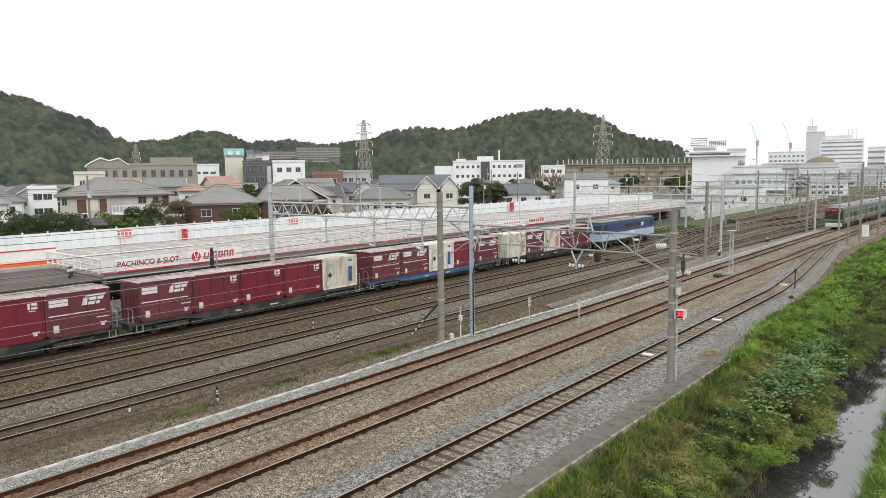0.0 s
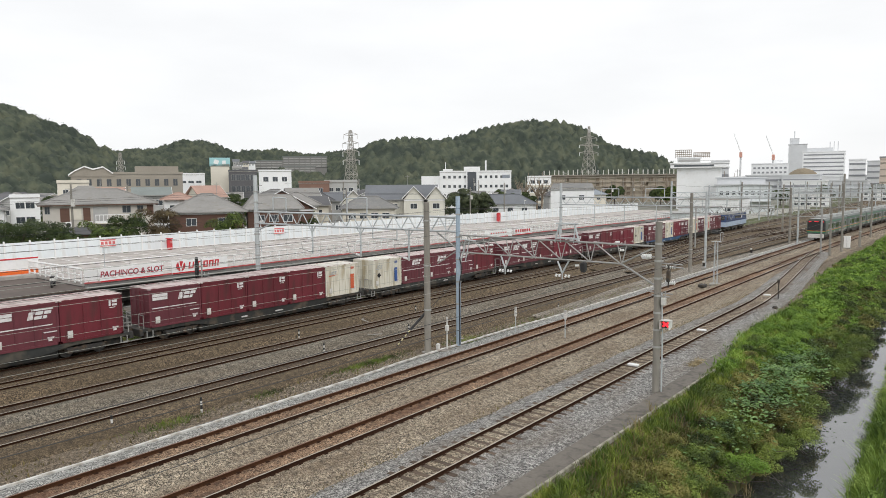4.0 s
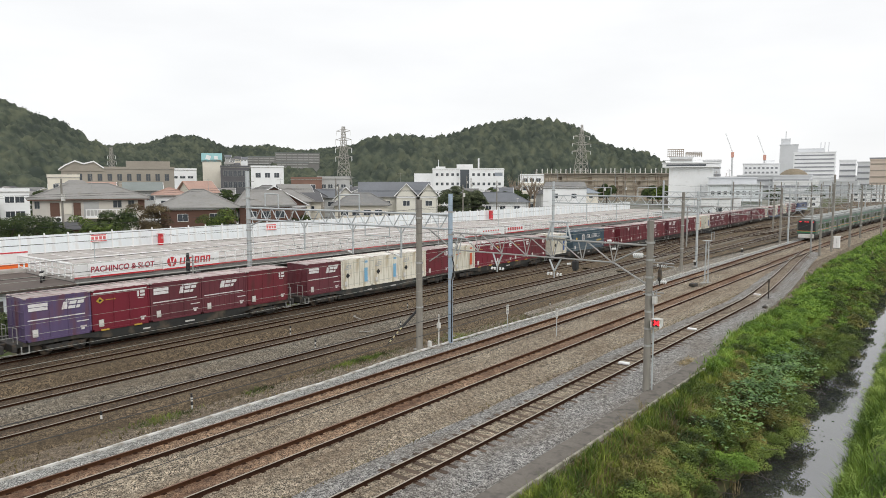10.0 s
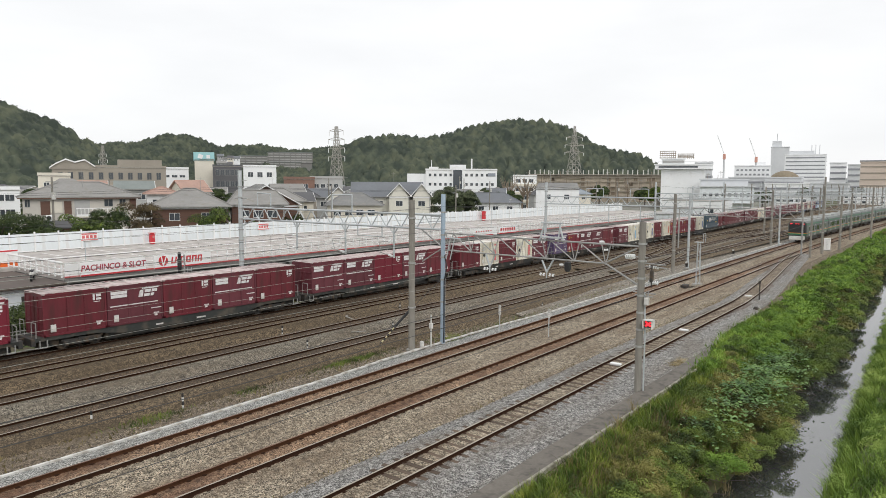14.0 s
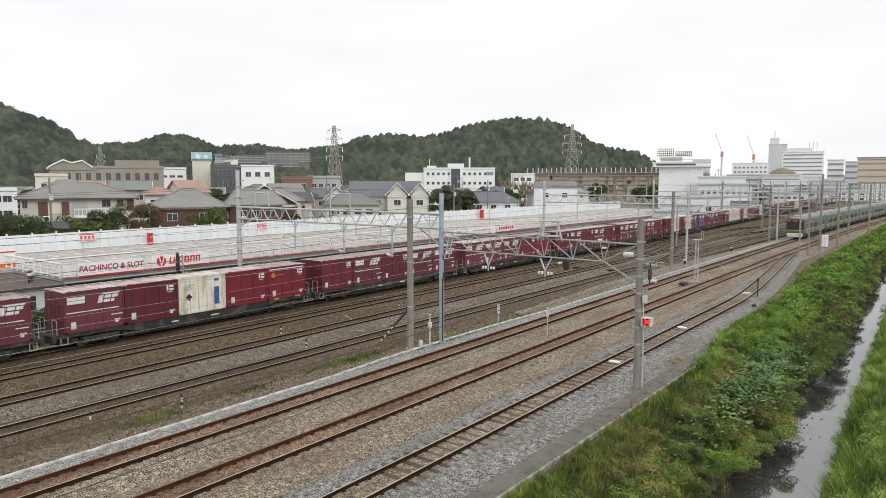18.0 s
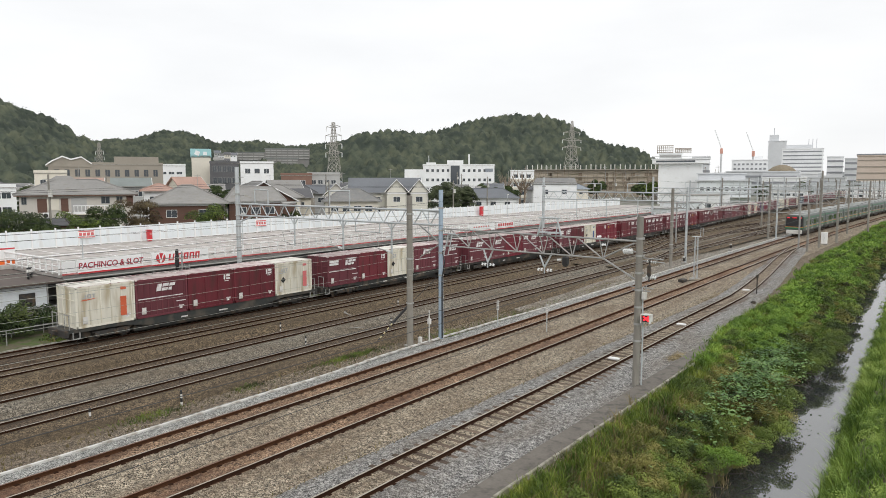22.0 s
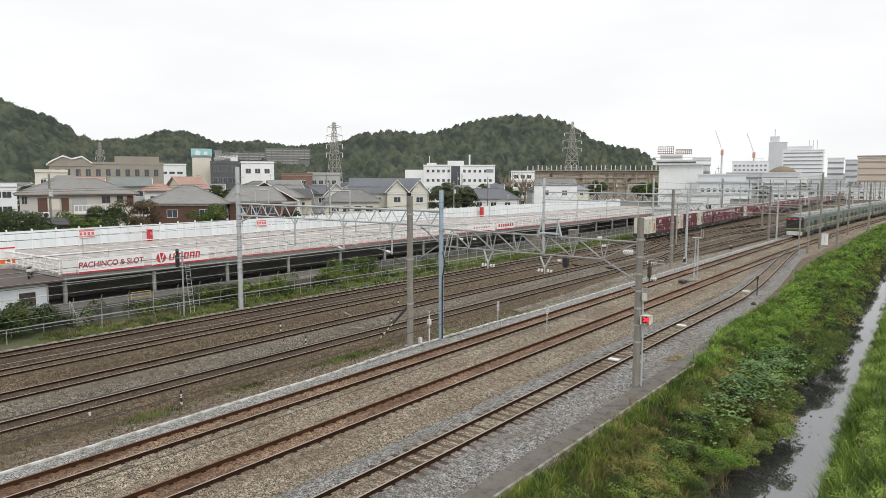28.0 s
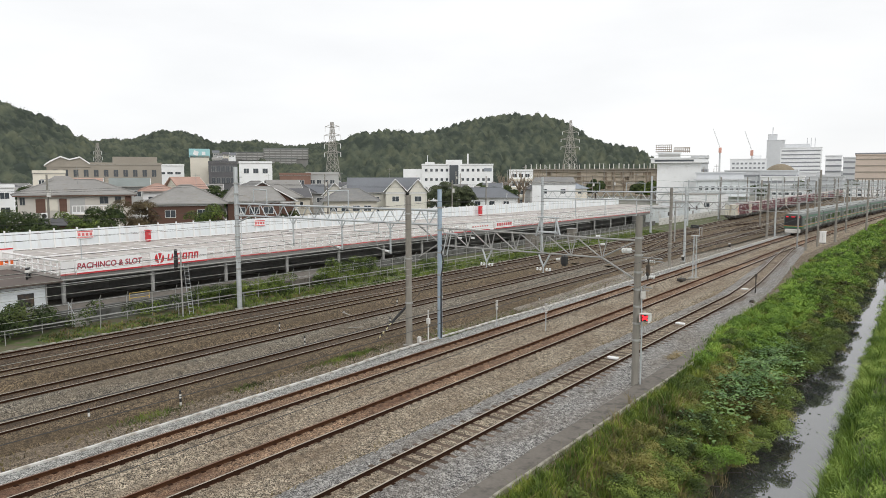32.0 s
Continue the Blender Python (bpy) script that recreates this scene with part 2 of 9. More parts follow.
class Build:
    """Gathers simple solids into one mesh."""

    def __init__(self):
        self.v, self.f, self.i = [], [], []

    def add(self, verts, faces, mi=0):
        o = len(self.v)
        self.v += [tuple(p) for p in verts]
        self.f += [tuple(a + o for a in q) for q in faces]
        self.i += [mi] * len(faces)
        return self

    def box(self, c, s, rz=0.0, rx=0.0, ry=0.0, mi=0, bev=0.0):
        m = pose(*c, rx, ry, rz)
        if bev:
            bm = bmesh.new()
            bmesh.ops.create_cube(bm, size=1.0)
            bmesh.ops.scale(bm, vec=s, verts=bm.verts)
            bmesh.ops.bevel(bm, geom=bm.edges[:], offset=bev, segments=1, affect="EDGES")
            bm.verts.index_update()
            self.add([m @ q.co for q in bm.verts], [[q.index for q in fc.verts] for fc in bm.faces], mi)
            bm.free()
            return self
        return self.add([m @ Vector((q[0] * s[0] / 2, q[1] * s[1] / 2, q[2] * s[2] / 2)) for q in CUBE], CUBE_F, mi)

    def rod(self, a, b, r, r2=None, n=8, mi=0, caps=True):
        a, b = Vector(a), Vector(b)
        r2 = r if r2 is None else r2
        q = (b - a).to_track_quat("Z", "Y").to_matrix()
        vs = []
        for p, rr in ((a, r), (b, r2)):
            vs += [p + q @ Vector((rr * math.cos(2 * math.pi * k / n), rr * math.sin(2 * math.pi * k / n), 0)) for k in range(n)]
        fs = [(k, (k + 1) % n, n + (k + 1) % n, n + k) for k in range(n)]
        if caps:
            fs += [tuple(range(n - 1, -1, -1)), tuple(range(n, 2 * n))]
        return self.add(vs, fs, mi)

    def tube(self, pts, r, n=4, mi=0):
        """One continuous tube through the points."""
        pts = [Vector(p) for p in pts]
        vs = []
        for k, p in enumerate(pts):
            q = (pts[min(k + 1, len(pts) - 1)] - pts[max(k - 1, 0)]).to_track_quat("Z", "Y").to_matrix()
            vs += [p + q @ Vector((r * math.cos(2 * math.pi * j / n), r * math.sin(2 * math.pi * j / n), 0)) for j in range(n)]
        fs = [(k * n + j, k * n + (j + 1) % n, (k + 1) * n + (j + 1) % n, (k + 1) * n + j) for k in range(len(pts) - 1) for j in range(n)]
        return self.add(vs, fs, mi)

    def bar(self, a, b, w, mi=0):
        return self.rod(a, b, w, n=4, mi=mi)

    def prism(self, outline, y0, y1, mi=0):
        """An outline in x and z, drawn out along y."""
        n = len(outline)
        vs = [(x, y0, z) for x, z in outline] + [(x, y1, z) for x, z in outline]
        fs = [(k, (k + 1) % n, n + (k + 1) % n, n + k) for k in range(n)] + [tuple(range(n - 1, -1, -1)), tuple(range(n, 2 * n))]
        return self.add(vs, fs, mi)

    def mesh(self, name, mats, smooth=False):
        return mesh_of(name, self.v, self.f, mats, self.i, smooth)


def thing(name, label, category, group="", kind="", m=None):
    ob = new(name)
    if m is not None:
        ob.matrix_world = m
    return tagged(ob, label, category, group, kind)


def part(name, geo, material, parent, label="", m=None, smooth=False):
    """Links a Build, a bmesh or a mesh as one mesh object under a thing or a part."""
    if isinstance(geo, Build):
        geo = geo.mesh(name, material, smooth)
    elif isinstance(geo, bmesh.types.BMesh):
        me = bpy.data.meshes.new(name)
        geo.to_mesh(me)
        geo.free()
        me.materials.append(material)
        geo = me
    ob = new(name, geo)
    ob.parent = parent
    if m is not None:
        ob.matrix_basis = m
    if label:
        ob["label"] = label
    return ob

# ---- ground, banks and water ----
def bend(y):
    """How far the main lines swing to the right beyond the junction."""
    return max(0.0, y - 90.0) ** 2 / 5200.0 if y < 330 else 11.08 + (y - 330) * 0.0923


def drift(y):
    """How far the freight lines swing to the left in the distance."""
    return 0.0 if y < 90 else -0.033 * ((y - 90) ** 2 / 120 if y < 150 else y - 120)


def ease(u):
    u = min(1.0, max(0.0, u))
    return u * u * (3 - 2 * u)


TRACKS = (-15.34, -20.12, -24.15, -30.60, -34.88, -39.28, -43.30)


def track_x(k, y):
    x = TRACKS[k]
    if k == 0:
        u = min(1.0, max(0.0, (y - 62.0) / 53.0))
        return x + (TRACKS[1] - x) * (0.6 * u + 0.4 * ease(u))
    if k in (1, 2):
        return x + bend(y)
    return x + drift(y) * (0.55, 0.8, 0.95, 1.0)[k - 3]


def warp(x, y):
    """The canal slants slightly towards the line; banks follow it."""
    a = -0.034 * (min(max(y, 0.0), 120.0) - 30.0)
    return a * min(1.0, max(0.0, (x + 10.6) / 2.5)) * min(1.0, max(0.0, (3.0 - x) / 5.0)) - inlet(y) * (0.0 if x < -9.2 or x > -6.0 else 1.0)


def inlet(y):
    """Small bays in the near bank, placed to fit the camera's view of its edge."""
    return 0.95 * math.exp(-((y - 26.0) / 3.6) ** 2) + 0.6 * math.exp(-((y - 42.5) / 2.2) ** 2)


def sheet(name, profile, ys, mats, label, category, pick=None, shift=None, jag=0.0):
    """A strip of ground: a profile of (x, z) drawn along y; pick gives each column's material."""
    vs, fs, idx = [], [], []
    n = len(profile)
    for y in ys:
        for x, z in profile:
            dx = shift(x, y) if shift else 0.0
            vs.append((x + dx + (random.uniform(-jag, jag) if jag else 0), y, z))
    for r in range(len(ys) - 1):
        for c in range(n - 1):
            fs.append((r * n + c, r * n + c + 1, (r + 1) * n + c + 1, (r + 1) * n + c))
            idx.append(pick[c] if pick else 0)
    return tagged(new(name, mesh_of(name, vs, fs, mats, idx)), label, category, kind="structure")


BANK = paint("bank_soil", (0.09, 0.075, 0.045), 0.95, scale=4, var=0.35, big=0.3, bump=0.6, dirt=(0.06, 0.09, 0.02), amount=0.7)
VERGE = paint("verge_soil", (0.11, 0.095, 0.06), 0.95, scale=5, var=0.35, big=0.3, bump=0.6, dirt=(0.07, 0.1, 0.025), amount=0.7)
YS = [-700, -300, -100, -40, -20, -10, 0] + list(range(5, 260, 5)) + [280, 320, 380, 460, 600, 900, 1400, 2200, 4000]
sheet("ground", [(-4200, -0.45), (-1200, -0.45), (-500, -0.45), (-140, -0.45), (-79, -0.45), (-52, -0.45), (-46, -0.45), (-28.6, -0.45), (-26, -0.45), (-18, -0.42), (-12.6, -0.3),
                (-11.2, -0.22), (-10.6, -0.3), (-8.8, -1.1), (-7.3, -2.3), (-6.7, -3.2), (-4.1, -3.2), (-3.8, -2.5), (-2.9, -1.3), (-1.0, -0.15), (6, 0.0), (60, 0.0), (400, 0.0), (4200, 0.0)],
      YS, [TOWN, VERGE, EARTH, BANK], "flat railway land, weedy banks and town ground", "ground",
      pick=[0] * 4 + [1, 1] + [2] * 5 + [3] * 9 + [0] * 3, shift=warp)
WATER = paint("canal_water", (0.05, 0.053, 0.05), 0.02, scale=1.6, var=0.2, big=0.3, bump=0.05)
WATER.node_tree.nodes["Principled BSDF"].inputs["IOR"].default_value = 3.0
sheet("water", [(-9.3, -2.52), (-3.6, -2.52)], list(range(-40, 330, 10)), [WATER], "still dark water of a narrow canal reflecting the white sky", "water", shift=warp)

# the footpath and its kerb beside the nearest line
sheet("path", [(-12.5, -0.3), (-12.48, -0.16), (-11.55, -0.15), (-11.53, -0.3)], list(range(-20, 46, 2)), [ASPHALT], "narrow worn grey concrete footpath beside the line", "path", jag=0.03)
KERB = paint("kerb_concrete", (0.33, 0.31, 0.26), 0.9, scale=6, var=0.2, big=0.3, bump=0.3, dirt=(0.17, 0.16, 0.11), amount=0.5)
kerb = thing("kerb", "low mossy concrete kerb along the footpath", "kerb", kind="structure")
kb = Build().box((0, 0, 0), (0.12, 1.92, 0.2), bev=0.02).mesh("kerb_stone", [KERB])
for j in range(22):
    part("kerb_stone", kb, None, kerb, m=pose(-11.43 + random.uniform(-.02, .02), -1 + j * 1.96, -0.13 + random.uniform(-.015, .015), 0, random.uniform(-2, 2), random.uniform(-.5, .5)))

# ---- tracks ----
GAUGE = 1.067 + 0.065
ENDS = (113.0, 460.0, 460.0, 420.0, 420.0, 420.0, 460.0)
# last right shoulder: darkest ballast, its colour standing in for the passing train's shade
SHOULDER = ((BALLAST_PALE, BALLAST_PALE), (BALLAST_BROWN, BALLAST_BROWN), (BALLAST_GREY, BALLAST_BROWN), (BALLAST_MID, BALLAST_DARK), (BALLAST_DARK, BALLAST_MID), (BALLAST_DARK, BALLAST_DARK), (BALLAST_DARK, BALLAST_OIL_SHADE))
CENTRE = (BALLAST_BROWN, BALLAST_RUST, BALLAST_RUST, BALLAST_OIL_SHADE, BALLAST_OIL_SHADE, BALLAST_DARK, BALLAST_OIL_SHADE)
LOOKS = ("rusty little-used siding on timber sleepers", "rusty main line on brown ballast", "rusty main line beside a pale ballast shoulder", "worn line on dark ballast",
         "worn line on dark brown ballast", "freight line on dark brown ballast", "freight line on dark brown ballast beside the grass verge")
sleeper_mesh = Build().box((0, 0, 0), (2.1, 0.22, 0.14), bev=0.012).mesh("sleeper", [SLEEPER])


def rail_mesh(name, xs, ys, top=STEEL, side=RUST_SHADED):
    """A rail of true section: foot, web and head with a bright top."""
    prof = ((-0.06, -0.15), (-0.06, -0.138), (-0.012, -0.12), (-0.012, -0.04), (-0.033, -0.03), (-0.033, -0.004), (0.033, -0.004), (0.033, -0.03), (0.012, -0.04), (0.012, -0.12), (0.06, -0.138), (0.06, -0.15))
    n = len(prof)
    vs = [(x + px, y, pz) for x, y in zip(xs, ys) for px, pz in prof]
    fs = [(r * n + c, r * n + c + 1, (r + 1) * n + c + 1, (r + 1) * n + c) for r in range(len(ys) - 1) for c in range(n - 1)]
    idx = [1 if c == 5 else 0 for r in range(len(ys) - 1) for c in range(n - 1)]
    return mesh_of(name, vs, fs, [side, top], idx)


for k in range(7):
    y0 = 2.0 if k else 6.0
    ys = [y0 + (ENDS[k] - y0) * j / 110 for j in range(111)]
    track = thing("track_%d" % (k + 1), LOOKS[k], "railway track", kind="structure")
    xs = [track_x(k, y) for y in ys]
    yb = [-60.0] + ys
    xb = [xs[0]] + xs
    wide = 2.3 if k == 0 else 2.9 if k == 2 else 2.15
    vs, fs, idx = [], [], []
    hi = -0.14 if k < 3 else -0.105
    cols = ((-wide, -0.34 if k == 0 else -0.46), (-1.55, -0.2), (-1.12, hi), (-0.66, hi), (0.66, hi), (1.12, hi), (1.55, -0.2), (2.86, -0.285) if k == 0 else (3.25, -0.34) if k == 1 else (wide, -0.46))
    for x, y in zip(xb, yb):
        lift = 0.02 * noise.noise((x, y * 0.3, k))
        for a, z in cols:
            if k == 0 and abs(a) > 2:
                a -= math.copysign(0.85 if a > 0 else 0.5, a) * ease((y - 42) / 22)
            vs.append((x + a + (0.12 * noise.noise((a, y * 0.5, k)) if abs(a) > 1.6 else 0), y, z + lift - 0.0012 * k))
    for r in range(len(yb) - 1):
        for c in range(7):
            fs.append((r * 8 + c, r * 8 + c + 1, r * 8 + c + 9, r * 8 + c + 8))
            idx.append((0, 0, 0, 1, 2, 2, 2)[c])
    part("ballast_bed", mesh_of("ballast_bed", vs, fs, [SHOULDER[k][0], CENTRE[k], SHOULDER[k][1]], idx), None, track)
    for s in (-1, 1):
        part("rail", rail_mesh("rail", [x + s * GAUGE / 2 for x in xb], yb, RUSTTOP if k in (1, 2) and s < 0 else STEEL, RUST_ORANGE if k in (1, 2) and s < 0 else RUST_SHADED), None, track)
    far = Build()
    yy, count = y0, 0
    while yy < min(ENDS[k], 260):
        x = track_x(k, yy)
        if k < 3 and count < 130:
            part("sleeper", sleeper_mesh, None, track, m=pose(x + random.uniform(-.03, .03), yy, -0.205 - (0.024 if k else 0.0) + random.uniform(-.008, .01), 0, 0, random.uniform(-1.2, 1.2)))
        else:
            far.box((x, yy, -0.21), (2.1, 0.22, 0.14), rz=random.uniform(-1, 1))
        if k < 3 and count < 100:
            for s in (-1, 1):
                far.box((x + s * GAUGE / 2, yy, -0.137), (0.3, 0.15, 0.025), mi=1)
        count += 1
        yy += 0.62 + random.uniform(-.02, .02)
    tagged(part("sleepers_beyond", far, [SLEEPER, RUST_SHADED], track), kind="stuff")

# the turnout's inner rails and blades
turnout = thing("turnout", "railway turnout where the siding joins the main line", "turnout", kind="structure")
for s, nm in ((1, "closure_rail"), (-1, "closure_rail")):
    ys = [62 + j for j in range(0, 44)]
    part("check_rail", rail_mesh("check_rail", [track_x(1, y) + s * (GAUGE / 2 - 0.1) for y in ys[20:32]], ys[20:32]), None, turnout)
tb = Build()
for j in range(22):
    y = 86 + j * 0.9
    tb.box(((track_x(0, y) + track_x(1, y)) / 2, y, -0.2), (2.4 + abs(track_x(0, y) - track_x(1, y)), 0.24, 0.14))
part("turnout_timber", tb, SLEEPER, turnout)
part("point_machine", Build().box((-13.6, 60.2, -0.2), (0.34, 0.5, 0.22), bev=0.04).box((-13.6, 60.2, -0.07), (0.24, 0.3, 0.06), bev=0.02), IRON, turnout)

# white cable trough, dashed white kerb
TROUGH = paint("trough_concrete", (0.62, 0.61, 0.58), 0.8, scale=6, var=0.12, big=0.2, bump=0.2, rnd=0.08, dirt=(0.36, 0.33, 0.29), amount=0.4)
trough = thing("cable_trough", "white concrete cable trough with lids along the main line", "cable trough", kind="structure")
tl = Build().box((0, 0, 0), (0.12, 0.985, 0.1), bev=0.008).mesh("trough_lid", [TROUGH])
for j in range(140):
    y = 3 + j
    x = -26.38 - 0.42 * ease((y - 23) / 9) + 0.32 * ease((y - 40) / 9) + bend(y)
    part("trough_lid", tl, None, trough, m=pose(x + random.uniform(-.015, .015), y, -0.29 + random.uniform(-.012, .012), 0, random.uniform(-1, 1), random.uniform(-.7, .7)))
edging = thing("edging", "low broken concrete edging beside the freight line", "edging", kind="structure")
es = Build().box((0, 0, 0), (0.11, 0.6, 0.12), bev=0.02).mesh("edging_stone", [KERB])
for j in range(150):
    y = 4 + j * 0.82
    part("edging_stone", es, None, edging, m=pose(-45.45 + drift(y) + random.uniform(-.03, .03), y, -0.33 + random.uniform(-.05, .03), 0, random.uniform(-5, 5), random.uniform(-1.5, 1.5)))

# the fan of crossing tracks farther down the yard
ys = [75.0 + 3.0 * j for j in range(116)]
vs, fs = [], []
for y in ys:
    for u in (0.0, 0.33, 0.67, 1.0):
        a, c = track_x(3, y) + 1.3 + min(2.2, (y - 75) * 0.03), track_x(6, y) - 1.4
        vs.append((a + (c - a) * u, y, -0.185 + 0.03 * noise.noise((u * 9, y * 0.2, 3.0))))
for r in range(len(ys) - 1):
    for c in range(3):
        fs.append((r * 4 + c + 1, r * 4 + c, (r + 1) * 4 + c, (r + 1) * 4 + c + 1))
GRAVEL = stones("gravel_beige", (0.05, 0.044, 0.036), (0.25, 0.222, 0.182), (0.54, 0.495, 0.42), scale=25, patch=(0.19, 0.15, 0.105), much=0.35)
sheet("gravel_strip", [(-29.0, -0.235), (-28.4, -0.41), (-27.4, -0.4), (-26.85, -0.41)], list(range(46, 170, 3)), [GRAVEL], "strip of pale beige gravel between the yard and the main lines", "gravel",
      shift=lambda x, y: (bend(y) if x > -28 else 0.55 * drift(y)) + (0.9 if x < -28 else 0.0) * (1 - ease((y - 46) / 25)), jag=0.06)
tagged(new("yard_bed", mesh_of("yard_bed", vs, fs, [BALLAST_DARK])), "dark oily ballast under the fan of yard tracks", "ballast", kind="structure")
for ka, y0, kb, y1 in ((3, 78, 4, 118), (4, 84, 5, 124), (5, 92, 6, 132), (6, 96, 5, 136), (4, 128, 3, 168), (5, 140, 4, 180)):
    ob = thing("crossover_track", "worn crossover track between the yard lines", "railway track", kind="structure")
    ys = [y0 + (y1 - y0) * j / 24 for j in range(25)]
    for s in (-1, 1):
        part("rail", rail_mesh("rail", [track_x(ka, y) + (track_x(kb, y) - track_x(ka, y)) * ease((y - y0) / (y1 - y0)) + s * GAUGE / 2 for y in ys], ys), None, ob, m=pose(0, 0, -0.006))
ob = thing("siding_track", "dark siding between the two line groups", "railway track", kind="structure")
ys = [118.0 + 5 * j for j in range(60)]
for s in (-1, 1):
    part("rail", rail_mesh("rail", [track_x(3, y) + 1.9 * ease((y - 118) / 40) + s * GAUGE / 2 for y in ys], ys), None, ob, m=pose(0, 0, -0.008))
for x, y in ((-15.3, 47.5), (-15.9, 66.0), (-15.4, 36.0)):
    ob = thing("track_magnet", "small white box fixed between the rails", "track device", "track boxes", m=pose(track_x(0, y), y, -0.13))
    part("case", Build().box((0, 0, 0.06), (0.62, 0.3, 0.12), bev=0.03), WHITE, ob)

# ---- the freight train ----
MAROON = paint("maroon_paint", (0.135, 0.017, 0.026), 0.5, scale=3, var=0.12, big=0.22, bump=0.05, rnd=0.16, stretch=(2, 2, 0.35), dirt=(0.085, 0.02, 0.022), amount=0.35)
RED = paint("red_paint", (0.165, 0.014, 0.028), 0.45, scale=3, var=0.1, big=0.18, bump=0.05, rnd=0.14, stretch=(2, 2, 0.35))
WINE = paint("wine_paint", (0.125, 0.03, 0.04), 0.5, scale=3, var=0.12, big=0.22, bump=0.05, rnd=0.16, stretch=(2, 2, 0.35), dirt=(0.14, 0.03, 0.04), amount=0.3)
PURPLE = paint("purple_paint", (0.105, 0.075, 0.16), 0.5, scale=3, var=0.12, big=0.2, bump=0.05, stretch=(2, 2, 0.35), dirt=(0.13, 0.06, 0.09), amount=0.4)
CREAM = paint("cream_paint", (0.7, 0.675, 0.58), 0.5, scale=3, var=0.08, big=0.12, bump=0.05, rnd=0.12, stretch=(2, 2, 0.3), dirt=(0.46, 0.4, 0.28), amount=0.4)
TEAL = paint("blue_paint", (0.06, 0.1, 0.13), 0.5, scale=3, var=0.12, big=0.2, bump=0.05, stretch=(2, 2, 0.35))
TEAL_LOW = paint("slate_paint", (0.075, 0.105, 0.13), 0.55, scale=3, var=0.12, big=0.2, bump=0.05, stretch=(2, 2, 0.35))
ROOFDUST = paint("dusty_roof", (0.47, 0.4, 0.385), 0.8, scale=3, var=0.15, big=0.3, bump=0.1, rnd=0.25, dirt=(0.27, 0.18, 0.17), amount=0.45)
ROOFCREAM = paint("pale_roof", (0.68, 0.66, 0.6), 0.7, scale=3, var=0.1, big=0.2, bump=0.1, rnd=0.1, dirt=(0.42, 0.38, 0.32), amount=0.4)
STRIPE_BLUE = paint("deep_blue", (0.04, 0.1, 0.3), 0.5, var=0.08, big=0.1, bump=0)
STRIPE_SKY = paint("sky_blue", (0.2, 0.45, 0.66), 0.5, var=0.08, big=0.1, bump=0)
STRIPE_ORANGE = paint("orange_red", (0.6, 0.12, 0.05), 0.5, var=0.08, big=0.1, bump=0)
STRIPE_PINK = paint("faded_red", (0.62, 0.16, 0.16), 0.5, var=0.08, big=0.1, bump=0)
ROOFEDGE = paint("worn_roof_edge", (0.6, 0.54, 0.52), 0.7, scale=5, var=0.2, big=0.2, bump=0.05, rnd=0.2, stretch=(1, 2, 1), dirt=(0.2, 0.08, 0.085), amount=0.5)
EMBLEM = paint("emblem_grey", (0.42, 0.44, 0.46), 0.6, var=0.1, big=0.2, bump=0)
OCHRE = paint("ochre_plate", (0.5, 0.34, 0.05), 0.6, var=0.15, big=0.2, bump=0)
MARK = paint("marking_white", (0.74, 0.73, 0.72), 0.55, scale=9, var=0.1, big=0.1, bump=0, dirt=(0.5, 0.42, 0.42), amount=0.25)
# grey and dark frame colours include the shade below the containers
FRAME_GREY_SHADED = paint("wagon_grey_shaded", (0.032, 0.035, 0.033), 0.65, scale=4, var=0.2, big=0.3, bump=0.1, dirt=(0.08, 0.07, 0.055), amount=0.5)
FRAME_BLUE = paint("wagon_blue", (0.03, 0.1, 0.22), 0.6, scale=4, var=0.2, big=0.3, bump=0.1, dirt=(0.05, 0.06, 0.07), amount=0.4)
FRAME_DARK_SHADED = paint("wagon_dark_shaded", (0.024, 0.025, 0.023), 0.7, scale=4, var=0.25, big=0.3, bump=0.1, dirt=(0.09, 0.07, 0.05), amount=0.4)

CL, CW, CH = 3.68, 2.44, 2.5  # a twelve-foot box


def quad_mark(b, y0, y1, z0, z1, x, slant=0.0, mi=0):
    """A thin plate on the side that faces the yard."""
    b.add([(x, y0, z0), (x, y1, z0), (x, y1 + slant, z1), (x, y0 + slant, z1), (x + .006, y0, z0), (x + .006, y1, z0), (x + .006, y1 + slant, z1), (x + .006, y0 + slant, z1)],
          ((0, 3, 2, 1), (4, 5, 6, 7), (0, 1, 5, 4), (1, 2, 6, 5), (2, 3, 7, 6), (3, 0, 4, 7)), mi)


def monogram(b, y, z, x, s=1.0):
    """Two plain upright blocks, one cut across."""
    quad_mark(b, y + 0.08 * s, y + 0.2 * s, z, z + 0.36 * s, x)
    quad_mark(b, y + 0.27 * s, y + 0.58 * s, z + 0.2 * s, z + 0.36 * s, x)
    quad_mark(b, y + 0.27 * s, y + 0.58 * s, z, z + 0.13 * s, x)


def wordmark(b, y, z, x, s=1.0, tag=False):
    """Bold slanted blocks in a row, some with a thin slanted bar above."""
    k = 0.3

    def sl(y0, y1, z0, z1):
        quad_mark(b, y + (y0 + k * z0) * s, y + (y1 + k * z0) * s, z + z0 * s, z + z1 * s, x, k * (z1 - z0) * s)
    sl(0.02, 0.3, 0, 0.42)
    sl(0.36, 0.74, 0.24, 0.42)
    sl(0.36, 0.74, 0, 0.17)
    sl(0.8, 1.15, 0.24, 0.42)
    sl(0.8, 1.0, 0, 0.17)
    if tag:
        sl(0.12, 1.2, 0.47, 0.57)


